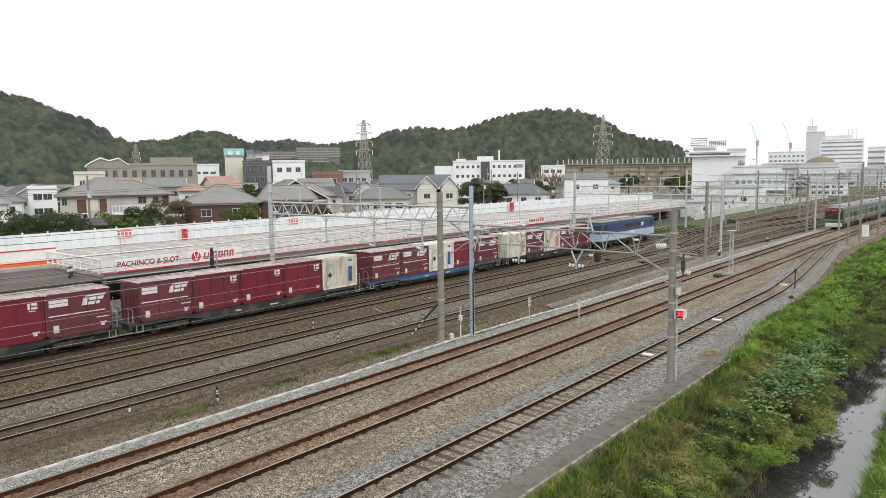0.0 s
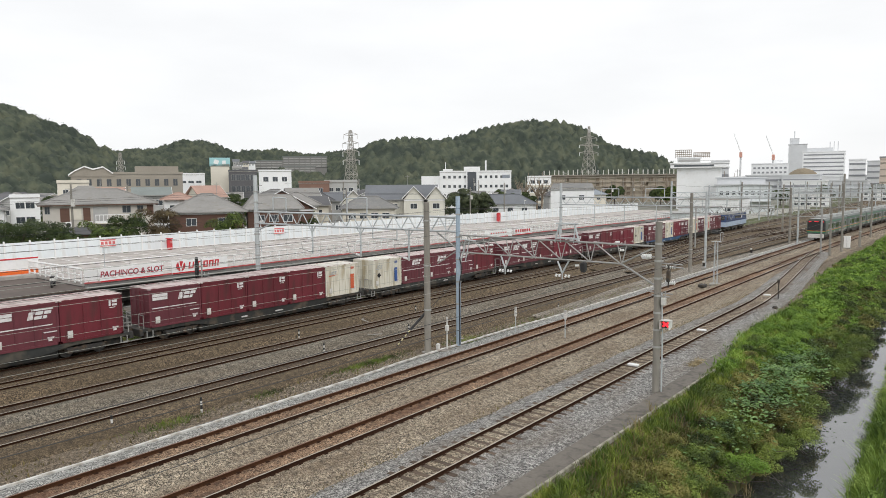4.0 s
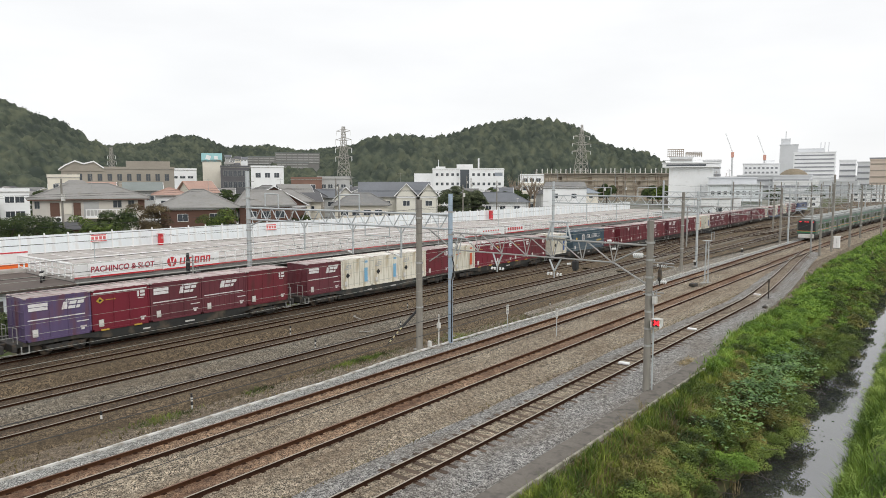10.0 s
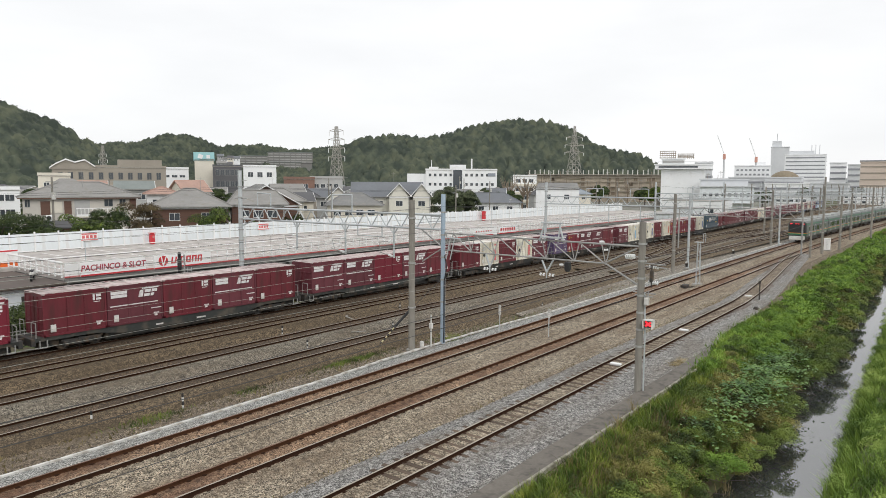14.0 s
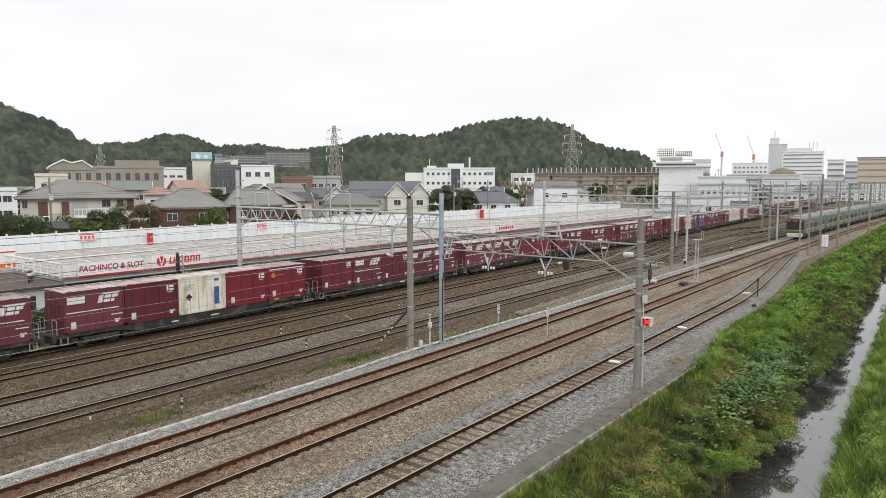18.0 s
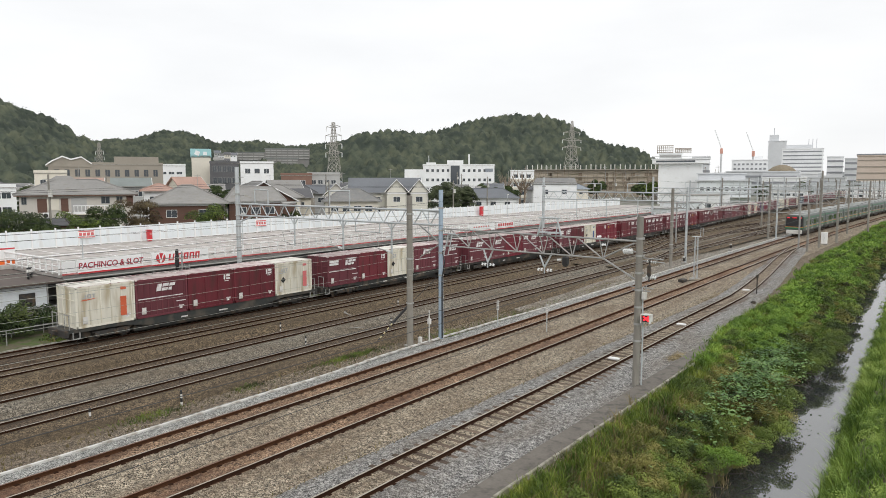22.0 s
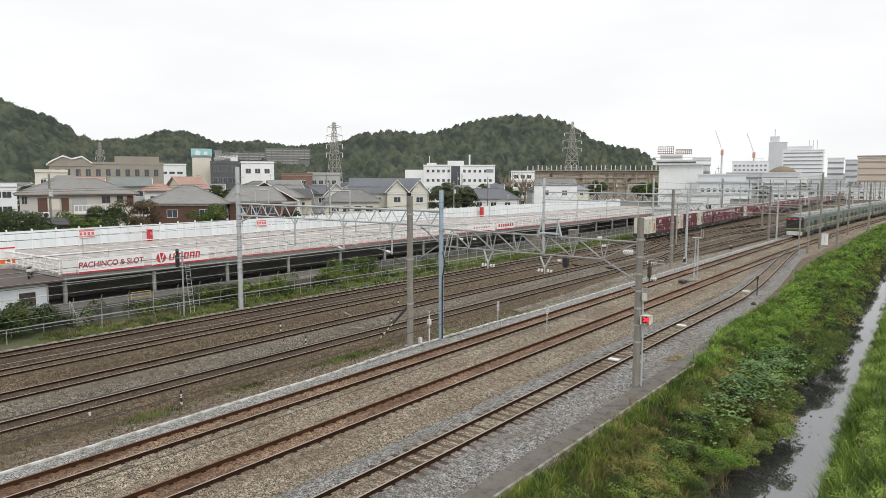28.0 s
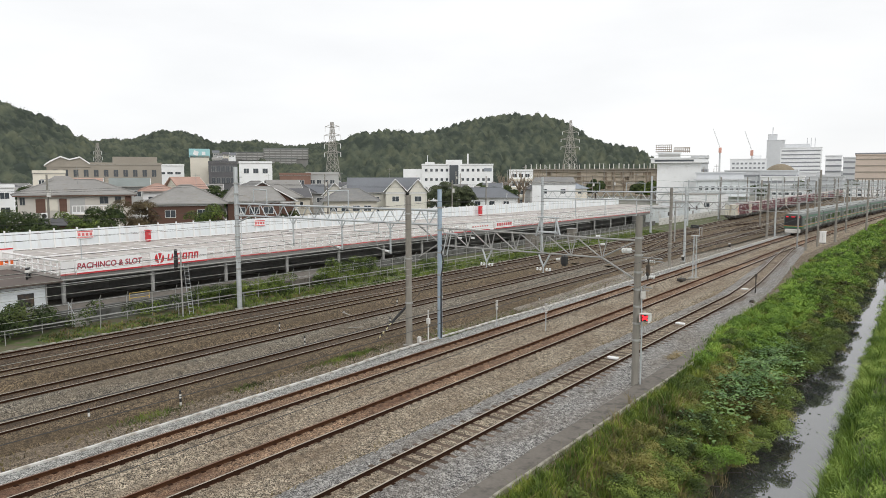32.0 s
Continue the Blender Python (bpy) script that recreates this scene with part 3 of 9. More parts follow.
def container(label, body, roof, length=CL, height=CH, ribs=0, stripes=0, mono=True, word=False, plate=False, band=None, diamond=False, lower=None, cap=False, tag=False, side_ribs=0, group="containers on the freight train"):
    ob = thing("shipping_container", label, "container", group)
    h, w = height, CW
    x = w / 2
    b = Build().box((0, 0, h / 2), (w - 0.06, length - 0.06, h - 0.06), bev=0.02)
    part("body", b, body, ob)
    if ribs:
        rm = Build().box((0, 0, 0), (0.05, 0.07, h - 0.3)).mesh("rib", [body])
        for sd in (-1, 1):
            for j in range(ribs):
                part("rib", rm, None, ob, m=pose(sd * (x - 0.02), -length / 2 + 0.2 + (length - 0.4) * j / (ribs - 1), h / 2))
    prof = [(-length / 2 + 0.05, h - 0.03), (-length / 2 + 0.05, h + 0.004)]
    for j in range(int(length * 2)):
        y = -length / 2 + 0.3 + (length - 0.6) * j / (int(length * 2) - 1)
        prof += [(y - 0.1, h + 0.004), (y - 0.07, h + 0.02), (y + 0.07, h + 0.02), (y + 0.1, h + 0.004)]
    prof += [(length / 2 - 0.05, h + 0.004), (length / 2 - 0.05, h - 0.03)]
    n = len(prof)
    b = Build().add([(-w / 2 + 0.06, y, z) for y, z in prof] + [(w / 2 - 0.06, y, z) for y, z in prof], [(k, n + k, n + (k + 1) % n, (k + 1) % n) for k in range(n)] + [tuple(range(n)), tuple(range(2 * n - 1, n - 1, -1))])
    part("roof", b, roof, ob, "dusty roof panel")
    b = Build()
    for s in (-1, 1):
        b.box((s * (x - 0.035), 0, h + 0.022), (0.06, length - 0.3, 0.03)).box((0, s * (length / 2 - 0.03), h + 0.022), (w - 0.3, 0.05, 0.03))
    part("roof_edge", b, ROOFEDGE, ob, "pale worn roof edge")
    if side_ribs:
        rm = Build().box((0, 0, 0), (0.035, 0.09, h - 0.34)).mesh("rib", [body])
        for j in range(side_ribs):
            part("rib", rm, None, ob, m=pose(x - 0.024, -length / 2 + 0.22 + (length - 0.44) * j / (side_ribs - 1), h / 2))
    b = Build()
    for s in (-1, 1):
        for z in (0.06, h - 0.05):
            b.box((s * (x - 0.04), 0, z), (0.09, length, 0.12))
            b.box((0, s * (length / 2 - 0.04), z), (w, 0.08, 0.12))
        for t in (-1, 1):
            b.box((s * (x - 0.05), t * (length / 2 - 0.05), h / 2), (0.11, 0.11, h))
    part("edge_frame", b, body, ob)
    cm = Build().box((0, 0, 0), (0.16, 0.16, 0.1), bev=0.015).mesh("corner_casting", [roof])
    for t in (-1, 1):
        for s in (-1, 1):
            part("corner_casting", cm, None, ob, m=pose(s * (x - 0.07), t * (length / 2 - 0.07), h - 0.01))
    b = Build()
    for z in (0.8, 1.7):
        b.box((0, -length / 2 + 0.015, z), (w - 0.3, 0.05, 0.05))
    for s in (-0.5, 0, 0.5):
        b.box((s, -length / 2 + 0.012, h / 2), (0.04, 0.05, h - 0.4))
    part("end_ribs", b, body, ob)
    for y in (-0.22, 0.22) if not (ribs or side_ribs) else ():
        part("door_bar", Build().rod((x + 0.012, y * length / 1.6, 0.15), (x + 0.012, y * length / 1.6, h - 0.2), 0.018, n=6), body, ob)
    b = Build()
    if plate:
        c = Build()
        for z in (0.34, 0.56):
            quad_mark(c, -length / 2 + 0.22, -length / 2 + 1.28 - 0.06 * z, h - z - 0.19, h - z, x + 0.008)
        part("name_plate", c, MARK, ob, "white two-line plate")
    if mono:
        monogram(b, length / 2 - 0.9, h - 0.68, x + 0.008)
        quad_mark(b, length / 2 - 0.78, length / 2 - 0.42, h - 0.8, h - 0.76, x + 0.008)
    if word:
        wordmark(b, length / 2 - (1.7 if word == 1 else 2.3), h - 0.86, x + 0.008, 1.05 if word == 1 else 1.12, tag)
    if stripes:
        c = Build()
        z = h - 1.3
        quad_mark(c, -length / 2 + 0.16, length / 2 - 0.36, z, z + 0.065, x + 0.008)
        quad_mark(c, length / 2 - 0.85, length / 2 - 0.14, z - 0.42, z - 0.36, x + 0.008)
        part("stripe", c, MARK, ob, "long and short white stripes")
    c = Build()
    quad_mark(c, -length / 2 + 0.38, -length / 2 + 0.68, 0.24, 0.68, x + 0.008)
    part("data_plate", c, PALE, ob, "pale data plate")
    if mono or word:
        part("emblem", b, MARK, ob, "white painted emblem strokes")
    c = Build()
    quad_mark(c, length / 2 - 0.66, length / 2 - 0.3, 0.44, 0.52, x + 0.008)
    quad_mark(c, length / 2 - 0.62, length / 2 - 0.42, 0.28, 0.44, x + 0.008)
    part("stencil", c, MARK, ob, "small white stencilled mark")
    if cap:
        c = Build()
        quad_mark(c, -length / 2 + 0.12, length / 2 - 0.2, h - 0.22, h - 0.14, x + 0.012)
        part("cap_stripe", c, MARK, ob, "white stripe under the roof edge")
        c = Build()
        y, z = -length / 2 + 0.5, h - 0.62
        c.add([(x + .012, y - .24, z - .03), (x + .012, y, z - .2), (x + .012, y + .24, z - .03), (x + .012, y, z + .2)], ((0, 1, 2, 3),))
        quad_mark(c, y + 0.34, y + 0.95, z - 0.03, z + 0.01, x + 0.008)
        part("ochre_diamond", c, OCHRE, ob, "ochre diamond with a dark core")
        part("diamond_core", Build().add([(x + .016, y - .1, z - .03), (x + .016, y, z - .1), (x + .016, y + .1, z - .03), (x + .016, y, z + .08)], ((0, 1, 2, 3),)), BLACK, ob)
    if band:
        c = Build()
        us = [j / 9 for j in range(10)]
        low = [(x + 0.012, -length / 2 + 0.35 + 0.95 * u, h - 0.84 + 0.1 * u * u) for u in us]
        high = [(x + 0.012, -length / 2 + 0.35 + 0.95 * u, h - 0.78 + 0.16 * u * u * (1.1 - u)) for u in us]
        c.add(low + high, [(j, j + 1, j + 11, j + 10) for j in range(9)])
        e = Build()
        for u, v, z0, z1 in ((0.0, 0.2, 0.7, 0.66), (0.14, 0.2, 0.66, 0.46), (0.28, 0.5, 0.7, 0.66), (0.28, 0.34, 0.66, 0.5), (0.44, 0.5, 0.66, 0.5), (0.28, 0.5, 0.5, 0.46), (0.64, 0.7, 0.7, 0.5), (0.56, 0.78, 0.5, 0.46)):
            quad_mark(e, -length / 2 + 0.42 + u, -length / 2 + 0.42 + v, h - z0, h - z1, x + 0.012)
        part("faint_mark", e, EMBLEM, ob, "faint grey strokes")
        part("emblem", c, STRIPE_ORANGE if band == STRIPE_ORANGE else EMBLEM, ob, "faint swoosh and thin slanted strokes")
        c = Build()
        quad_mark(c, length / 2 - 0.95, length / 2 - 0.56, 0.42, h - 0.85, x + 0.012)
        quad_mark(c, length / 2 - 0.92, length / 2 - 0.55, h - 0.42, h - 0.24, x + 0.012)
        part("band", c, band, ob, "coloured upright band")
    if diamond:
        c = Build()
        y, z = -length / 2 + 0.75, 1.15
        c.add([(x + .01, y - .24, z), (x + .01, y, z - .24), (x + .01, y + .24, z), (x + .01, y, z + .24), (x + .018, y - .24, z), (x + .018, y, z - .24), (x + .018, y + .24, z), (x + .018, y, z + .24)],
              ((4, 5, 6, 7), (0, 1, 5, 4), (1, 2, 6, 5), (2, 3, 7, 6), (3, 0, 4, 7)))
        part("diamond", c, BLACK, ob, "black diamond plate")
    if cap:
        for y in (-1.1, 1.0):
            part("lock_piece", Build().box((x, y, 0.02), (0.08, 0.5, 0.1), bev=0.01), OCHRE, ob, "yellow locking piece")
    if lower:
        c = Build()
        quad_mark(c, -length / 2 + 0.1, length / 2 - 0.1, 0.14, 1.0, x + 0.006)
        part("lower_panel", c, lower, ob, "slate lower panel")
    return ob


PROTO = {
    "r": container("maroon steel freight container with a white monogram", MAROON, ROOFDUST),
    "b": container("bright red steel freight container with a white monogram", RED, ROOFDUST),
    "t": container("bright red freight container with a white stripe below the roof", RED, ROOFDUST, cap=True),
    "s": container("wine-red freight container with a white stripe and slanted mark", WINE, ROOFDUST, stripes=1, mono=False, word=1, plate=True, tag=True),
    "j": container("wine-red freight container with one stripe and a large slanted mark", WINE, ROOFDUST, stripes=1, mono=False, word=2, side_ribs=9),
    "p": container("purple freight container with a white stripe and slanted mark", PURPLE, ROOFDUST, stripes=1, mono=False, word=1, plate=True, tag=True),
    "c": container("cream refrigerated container with a blue upright band", CREAM, ROOFCREAM, ribs=6, mono=False, band=STRIPE_BLUE, diamond=True),
    "l": container("cream refrigerated container with a sky-blue upright band", CREAM, ROOFCREAM, ribs=6, mono=False, band=STRIPE_SKY, diamond=True),
    "o": container("cream ribbed container with an orange upright band", CREAM, ROOFCREAM, ribs=6, mono=False, band=STRIPE_ORANGE),
    "k": container("cream refrigerated container with a faded red upright band", CREAM, ROOFCREAM, ribs=6, mono=False, band=STRIPE_PINK, diamond=True),
}
long_box = container("long slate-blue freight container with pale lettering blocks", TEAL, TEAL_LOW, length=9.3, height=2.55, ribs=34, mono=False, lower=TEAL_LOW)
lb = Build()
for j in range(11):
    o = -0.8 + j * 0.37
    if j in (3, 9):
        continue
    quad_mark(lb, o, o + 0.1, 1.6, 2.02, CW / 2 + 0.014, 0.09)
    quad_mark(lb, o + 0.1, o + 0.27, 1.92, 2.02, CW / 2 + 0.014, 0.02)
    quad_mark(lb, o + 0.02, o + 0.24, 1.6, 1.7, CW / 2 + 0.014, 0.02)
quad_mark(lb, -0.9, 3.1, 1.5, 1.54, CW / 2 + 0.014)
for a in range(16):
    u, v = math.tau * a / 16, math.tau * (a + 1) / 16
    lb.bar((CW / 2 + .02, -1.75 + 0.42 * math.cos(u), 1.68 + 0.42 * math.sin(u)), (CW / 2 + .02, -1.75 + 0.42 * math.cos(v), 1.68 + 0.42 * math.sin(v)), 0.035)
for o in (-0.2, 0.0, 0.2):
    lb.bar((CW / 2 + .02, -1.75 + o, 1.3), (CW / 2 + .02, -1.75 + o, 2.06), 0.02)
    lb.bar((CW / 2 + .02, -2.14, 1.68 + o), (CW / 2 + .02, -1.36, 1.68 + o), 0.02)
part("emblem", lb, MARK, long_box, "pale globe emblem and slanted lettering blocks")
lb = Build()
for j in range(6):
    quad_mark(lb, 2.3 + j * 0.25, 2.46 + j * 0.25, 0.95, 1.2, CW / 2 + 0.014)
quad_mark(lb, -3.9, -3.5, 1.45, 1.75, CW / 2 + 0.014)
part("ochre_mark", lb, YELLOW, long_box, "ochre lettering blocks")
PROTO["B"] = long_box
for q in PROTO.values():
    q.location = (-43.3, -900, 1.05)


def flat_wagon(frame_mat, label):
    """A long container flat: sagging sills, deck posts, two bogies, couplers, end rails."""
    ob = thing("flat_wagon", label, "railway wagon", "flat wagons of the freight train")
    half = 9.78
    b = Build()
    for s in (-1, 1):
        side = [(-half, 1.0), (half, 1.0), (half, 0.78), (6.3, 0.78), (4.6, 0.5), (-4.6, 0.5), (-6.3, 0.78), (-half, 0.78)]
        n = len(side)
        vs = [(s * 1.16, y, z) for y, z in side] + [(s * 1.04, y, z) for y, z in side]
        b.add(vs, [tuple(range(n)), tuple(range(2 * n - 1, n - 1, -1))] + [(i, n + i, n + (i + 1) % n, (i + 1) % n) for i in range(n)])
    part("side_sill", b, frame_mat, ob)
    b = Build().box((0, 0, 0.96), (2.1, 2 * half, 0.08))
    for j in range(13):
        b.box((0, -9 + j * 1.5, 0.86), (2.08, 0.14, 0.18))
    part("deck", b, FRAME_DARK_SHADED, ob)
    # dark boxes added around the sill stand in for shade under the wagon
    part("centre_sill", Build().box((0, 0, 0.62), (0.7, 19.2, 0.5)).box((0, 0, 0.38), (1.8, 11.2, 0.46), bev=0.06).box((0, 8.9, 0.5), (1.5, 1.2, 0.4), bev=0.04).box((0, -8.9, 0.5), (1.5, 1.2, 0.4), bev=0.04), FRAME_DARK_SHADED, ob)
    for s in (-1, 1):
        for t in (-1, 1):
            part("step", Build().box((s * 1.2, t * 9.35, 0.42), (0.06, 0.4, 0.06)).box((s * 1.2, t * 9.15, 0.62), (0.05, 0.05, 0.44)).box((s * 1.2, t * 9.55, 0.62), (0.05, 0.05, 0.44)), DULLSTEEL, ob, "worn grey step iron")
            part("end_rail", Build().rod((s * 1.1, t * 9.7, 0.9), (s * 1.1, t * 9.7, 1.9), 0.025, n=6).rod((s * 1.1, t * 9.7, 1.88), (s * 0.5, t * 9.7, 1.88), 0.025, n=6).rod((s * 0.5, t * 9.7, 0.9), (s * 0.5, t * 9.7, 1.88), 0.02, n=6), DULLSTEEL, ob)
    for t in (-1, 1):
        part("headstock", Build().box((0, t * 9.86, 0.78), (2.3, 0.26, 0.46), bev=0.03).rod((-0.6, t * 9.95, 0.66), (-0.5, t * 10.15, 0.4), 0.035, n=6), IRON, ob)
        part("coupler", Build().box((0, t * 9.98, 0.82), (0.26, 0.5, 0.26), bev=0.03).rod((0.45, t * 9.75, 0.7), (0.3, t * 10.2, 0.45), 0.03, n=6), IRON, ob)
    for t in (-1, 1):
        g = Build()
        for s in (-1, 1):
            g.add([(s * 0.98, t * 7.1 - 1.25, 0.52), (s * 0.98, t * 7.1 + 1.25, 0.52), (s * 0.98, t * 7.1 + 0.6, 0.26), (s * 0.98, t * 7.1 - 0.6, 0.26), (s * 1.08, t * 7.1 - 1.25, 0.66), (s * 1.08, t * 7.1 + 1.25, 0.66), (s * 1.08, t * 7.1 + 0.6, 0.3), (s * 1.08, t * 7.1 - 0.6, 0.3)],
                  ((0, 1, 2, 3), (7, 6, 5, 4), (0, 4, 5, 1), (1, 5, 6, 2), (2, 6, 7, 3), (3, 7, 4, 0)))
            for a in (-0.95, 0.95):
                g.box((s * 1.06, t * 7.1 + a, 0.43), (0.2, 0.3, 0.28), bev=0.03)
            for a in (-0.2, 0, 0.2):
                g.rod((s * 1.06, t * 7.1 + a, 0.34), (s * 1.06, t * 7.1 + a, 0.6), 0.06, n=8)
        g.box((0, t * 7.1, 0.6), (2.0, 0.4, 0.16))
        bogie = part("bogie", g, IRON, ob)
        for a in (-0.95, 0.95):
            r = Build().rod((-0.56, t * 7.1 + a, 0.43), (0.56, t * 7.1 + a, 0.43), 0.07)
            for s in (-1, 1):
                r.rod((s * 0.5, t * 7.1 + a, 0.43), (s * 0.6, t * 7.1 + a, 0.43), 0.425, n=20)
            part("wheelset", r, IRON, bogie)
    part("brake_box", Build().box((0.7, 1.2, 0.45), (0.5, 1.6, 0.3), bev=0.05), IRON, ob)
    part("air_tank", Build().rod((0.8, -2.4, 0.5), (0.8, -0.8, 0.5), 0.16, n=12), IRON, ob)
    for y0, y1 in ((0.6, 1.3), (-2.4, -1.9)):
        pl = Build()
        quad_mark(pl, y0, y1, 0.62, 0.72, 1.165)
        part("wagon_plate", pl, PALE, ob, "small pale data panel")
    return ob


WAGONS = [flat_wagon(FRAME_GREY_SHADED, "grey-green container flat wagon, loaded"), flat_wagon(FRAME_DARK_SHADED, "dark grime-covered container flat wagon, loaded"), flat_wagon(FRAME_BLUE, "blue container flat wagon, loaded")]
for q in WAGONS:
    q.location = (-43.3, -950, 0)


def locomotive():
    ob = thing("electric_locomotive", "blue and white electric freight locomotive with raised pantograph", "locomotive")
    up = paint("loco_blue", (0.03, 0.06, 0.16), 0.4, var=0.08, big=0.15, bump=0.02)
    low = paint("loco_pale", (0.42, 0.52, 0.64), 0.4, var=0.08, big=0.15, bump=0.02)

    def shell(z0, z1, inset=0.0):
        b = Build()
        pts = []
        for z in (z0, z1):
            e = 8.6 - (0.4 * (z - 1.9) / 1.6 if z > 1.9 else 0) - inset
            pts.append((e, z))
        (e0, _), (e1, _) = pts
        w = 1.4 - inset
        return b.add([(-w, -e0, z0), (w, -e0, z0), (w, e0, z0), (-w, e0, z0), (-w, -e1, z1), (w, -e1, z1), (w, e1, z1), (-w, e1, z1)], CUBE_F)
    part("lower_body", shell(1.0, 1.95), low, ob, "pale blue lower side")
    part("upper_body", shell(1.954, 3.45), up, ob, "dark blue upper side")
    part("roof", Build().box((0, 0, 3.52), (2.6, 16.2, 0.14), bev=0.04).box((0, 0, 3.68), (1.6, 6, 0.3), bev=0.06).box((0, -5, 3.64), (1.4, 2.2, 0.2), bev=0.05), DULLSTEEL, ob)
    for t in (-1, 1):
        part("windscreen", Build().box((-0.62, t * 8.43, 2.75), (1.05, 0.06, 0.85), rx=t * 14).box((0.62, t * 8.43, 2.75), (1.05, 0.06, 0.85), rx=t * 14), BLACK, ob)
        part("pantograph", Build().bar((-0.7, t * 6, 3.7), (0.7, t * 6, 3.7), 0.03).bar((-0.5, t * 6, 3.7), (0, t * 5.2, 4.3), 0.03).bar((0.5, t * 6, 3.7), (0, t * 5.2, 4.3), 0.03).bar((0, t * 5.2, 4.3), (0, t * 6.1, 5.0), 0.03).bar((-0.85, t * 6.1, 5.02), (0.85, t * 6.1, 5.02), 0.035), DULLSTEEL, ob)
        part("side_window", Build().box((1.405, t * 7.3, 2.75), (0.02, 0.8, 0.7)), BLACK, ob)
        part("side_window", Build().box((-1.405, t * 7.3, 2.75), (0.02, 0.8, 0.7)), BLACK, ob)
    for y in (-6, 0, 6):
        g = Build().box((0, y, 0.62), (2.2, 3.2, 0.3), bev=0.04)
        for a in (-1.15, 1.15):
            for s in (-1, 1):
                g.rod((s * 0.5, y + a, 0.5), (s * 0.95, y + a, 0.5), 0.5, n=18)
        part("bogie", g, IRON, ob)
    part("underframe", Build().box((0, 0, 0.88), (2.5, 17.2, 0.24)), IRON, ob)
    for s in (-1, 1):
        part("grille", Build().box((s * 1.405, 1.2, 2.7), (0.02, 5.2, 0.5)), IRON, ob)
    b = Build()
    quad_mark(b, 3.4, 4.6, 2.4, 2.9, 1.402, 0.1)
    part("mark", b, MARK, ob)
    return ob


LOCO = locomotive()
# rear of the train at each time, then its make-up from the last wagon forwards
TAIL = ((0, -325.7), (4.5, -254.85), (9, -184.0), (12, -136.9), (17, -58.7), (22, 18.8), (25, 65.0), (28, 111.6), (32, 173.6))
MAKEUP = ("ojrrk", "srcjs", "jjbss", "srcbt", "rsrss", "sssrt", "rsrsr", "ssbsr", "rkrks", "ptsjr", "sllcr", "otttr", "c_Br", "rrrsr", "srrro", "cjjjr", "ssrbs", "srbbc", "sscbs", "osksr")
FRAMES = (0, 1, 1, 1, 0, 1, 0, 0, 1, 1, 0, 1, 1, 0, 1, 0, 1, 0, 2, 1)
MOVING = []


def rolling(ob, offset, z):
    """Notes a vehicle or load by its place in the train."""
    MOVING.append((ob, offset, z))


for k, row in enumerate(MAKEUP):
    rear = 20.4 * k - (0.8 if k > 10 else -0.2 if k == 10 else 0.0)
    rolling(copy_thing(WAGONS[FRAMES[k]], pose(0, 0, 0)), rear + 9.35, 0.0)
    y = rear
    for c in row:
        if c == "_":
            y += 1.8
            continue
        step = 9.36 if c == "B" else 3.74
        rolling(copy_thing(PROTO[c], pose(0, 0, 0)), y + step / 2, 1.01)
        y += step
rolling(LOCO, 20.4 * 20 + 9.0, 0.0)
for proto in list(PROTO.values()) + WAGONS:
    for o in list(proto.children_recursive) + [proto]:
        bpy.data.objects.remove(o)


def motions():
    for ob, off, z in MOVING:
        rows = []
        for t, tail in TAIL:
            y = tail + off
            rows.append((t, pose(track_x(6, y), y, z, 0, 0, -math.degrees(math.atan((track_x(6, y + 5) - track_x(6, y - 5)) / 10)))))
        walk(ob, rows)

# ---- masts, beams and wires ----
def ring_pole(b, x, y, z0, z1, r0, r1, n=14, mi=0):
    b.rod((x, y, z0), (x, y, z1), r0, r1, n=n, mi=mi)


def mast(label, x, y, top, r=0.17, mat=POLE, taper=0.8, bands=4, base=True, category="mast"):
    ob = thing("catenary_mast", label, category, "masts along the line", m=pose(x, y, -0.45))
    b = Build()
    ring_pole(b, 0, 0, 0, top + 0.45, r, r * taper)
    part("shaft", b, mat, ob, smooth=False)
    if bands:
        bm_ = Build().rod((0, 0, 0), (0, 0, 0.1), r * 1.06, n=14).box((r * 1.05, 0, 0.05), (0.08, 0.14, 0.1)).mesh("band", [DULLSTEEL])
        for j in range(bands):
            part("band", bm_, None, ob, m=pose(0, 0, top * (0.3 + 0.62 * j / max(1, bands - 1))))
    if base:
        part("footing", Build().box((0, 0, 0.03), (0.56, 0.56, 0.16), bev=0.04), CONCRETE, ob)
    return ob


def insulator(b, a, c, r=0.07, n=5, mi=0):
    """A string of porcelain sheds from a to c."""
    a, c = Vector(a), Vector(c)
    b.rod(a, c, r * 0.35, n=6, mi=mi)
    for j in range(n):
        p = a.lerp(c, (j + 0.5) / n)
        d = (c - a).normalized() * 0.018
        b.rod(p - d, p + d, r, n=8, mi=mi)


def truss(parent, a, c, depth, panels, chord=0.075, web=0.04, mat=GALV, name="beam"):
    """A flat lattice of two tubes with a zigzag between."""
    a, c = Vector(a), Vector(c)
    part("top_chord", Build().rod(a, c, chord, n=10), mat, parent)
    dz = Vector((0, 0, -depth))
    part("bottom_chord", Build().rod(a + dz, c + dz, chord * 0.9, n=10), mat, parent)
    for j in range(panels):
        p, q, m_ = a.lerp(c, j / panels), a.lerp(c, (j + 1) / panels), a.lerp(c, (j + 0.5) / panels)
        part("web_member", Build().rod(p, m_ + dz, web, n=6), mat, parent)
        part("web_member", Build().rod(m_ + dz, q, web, n=6), mat, parent)


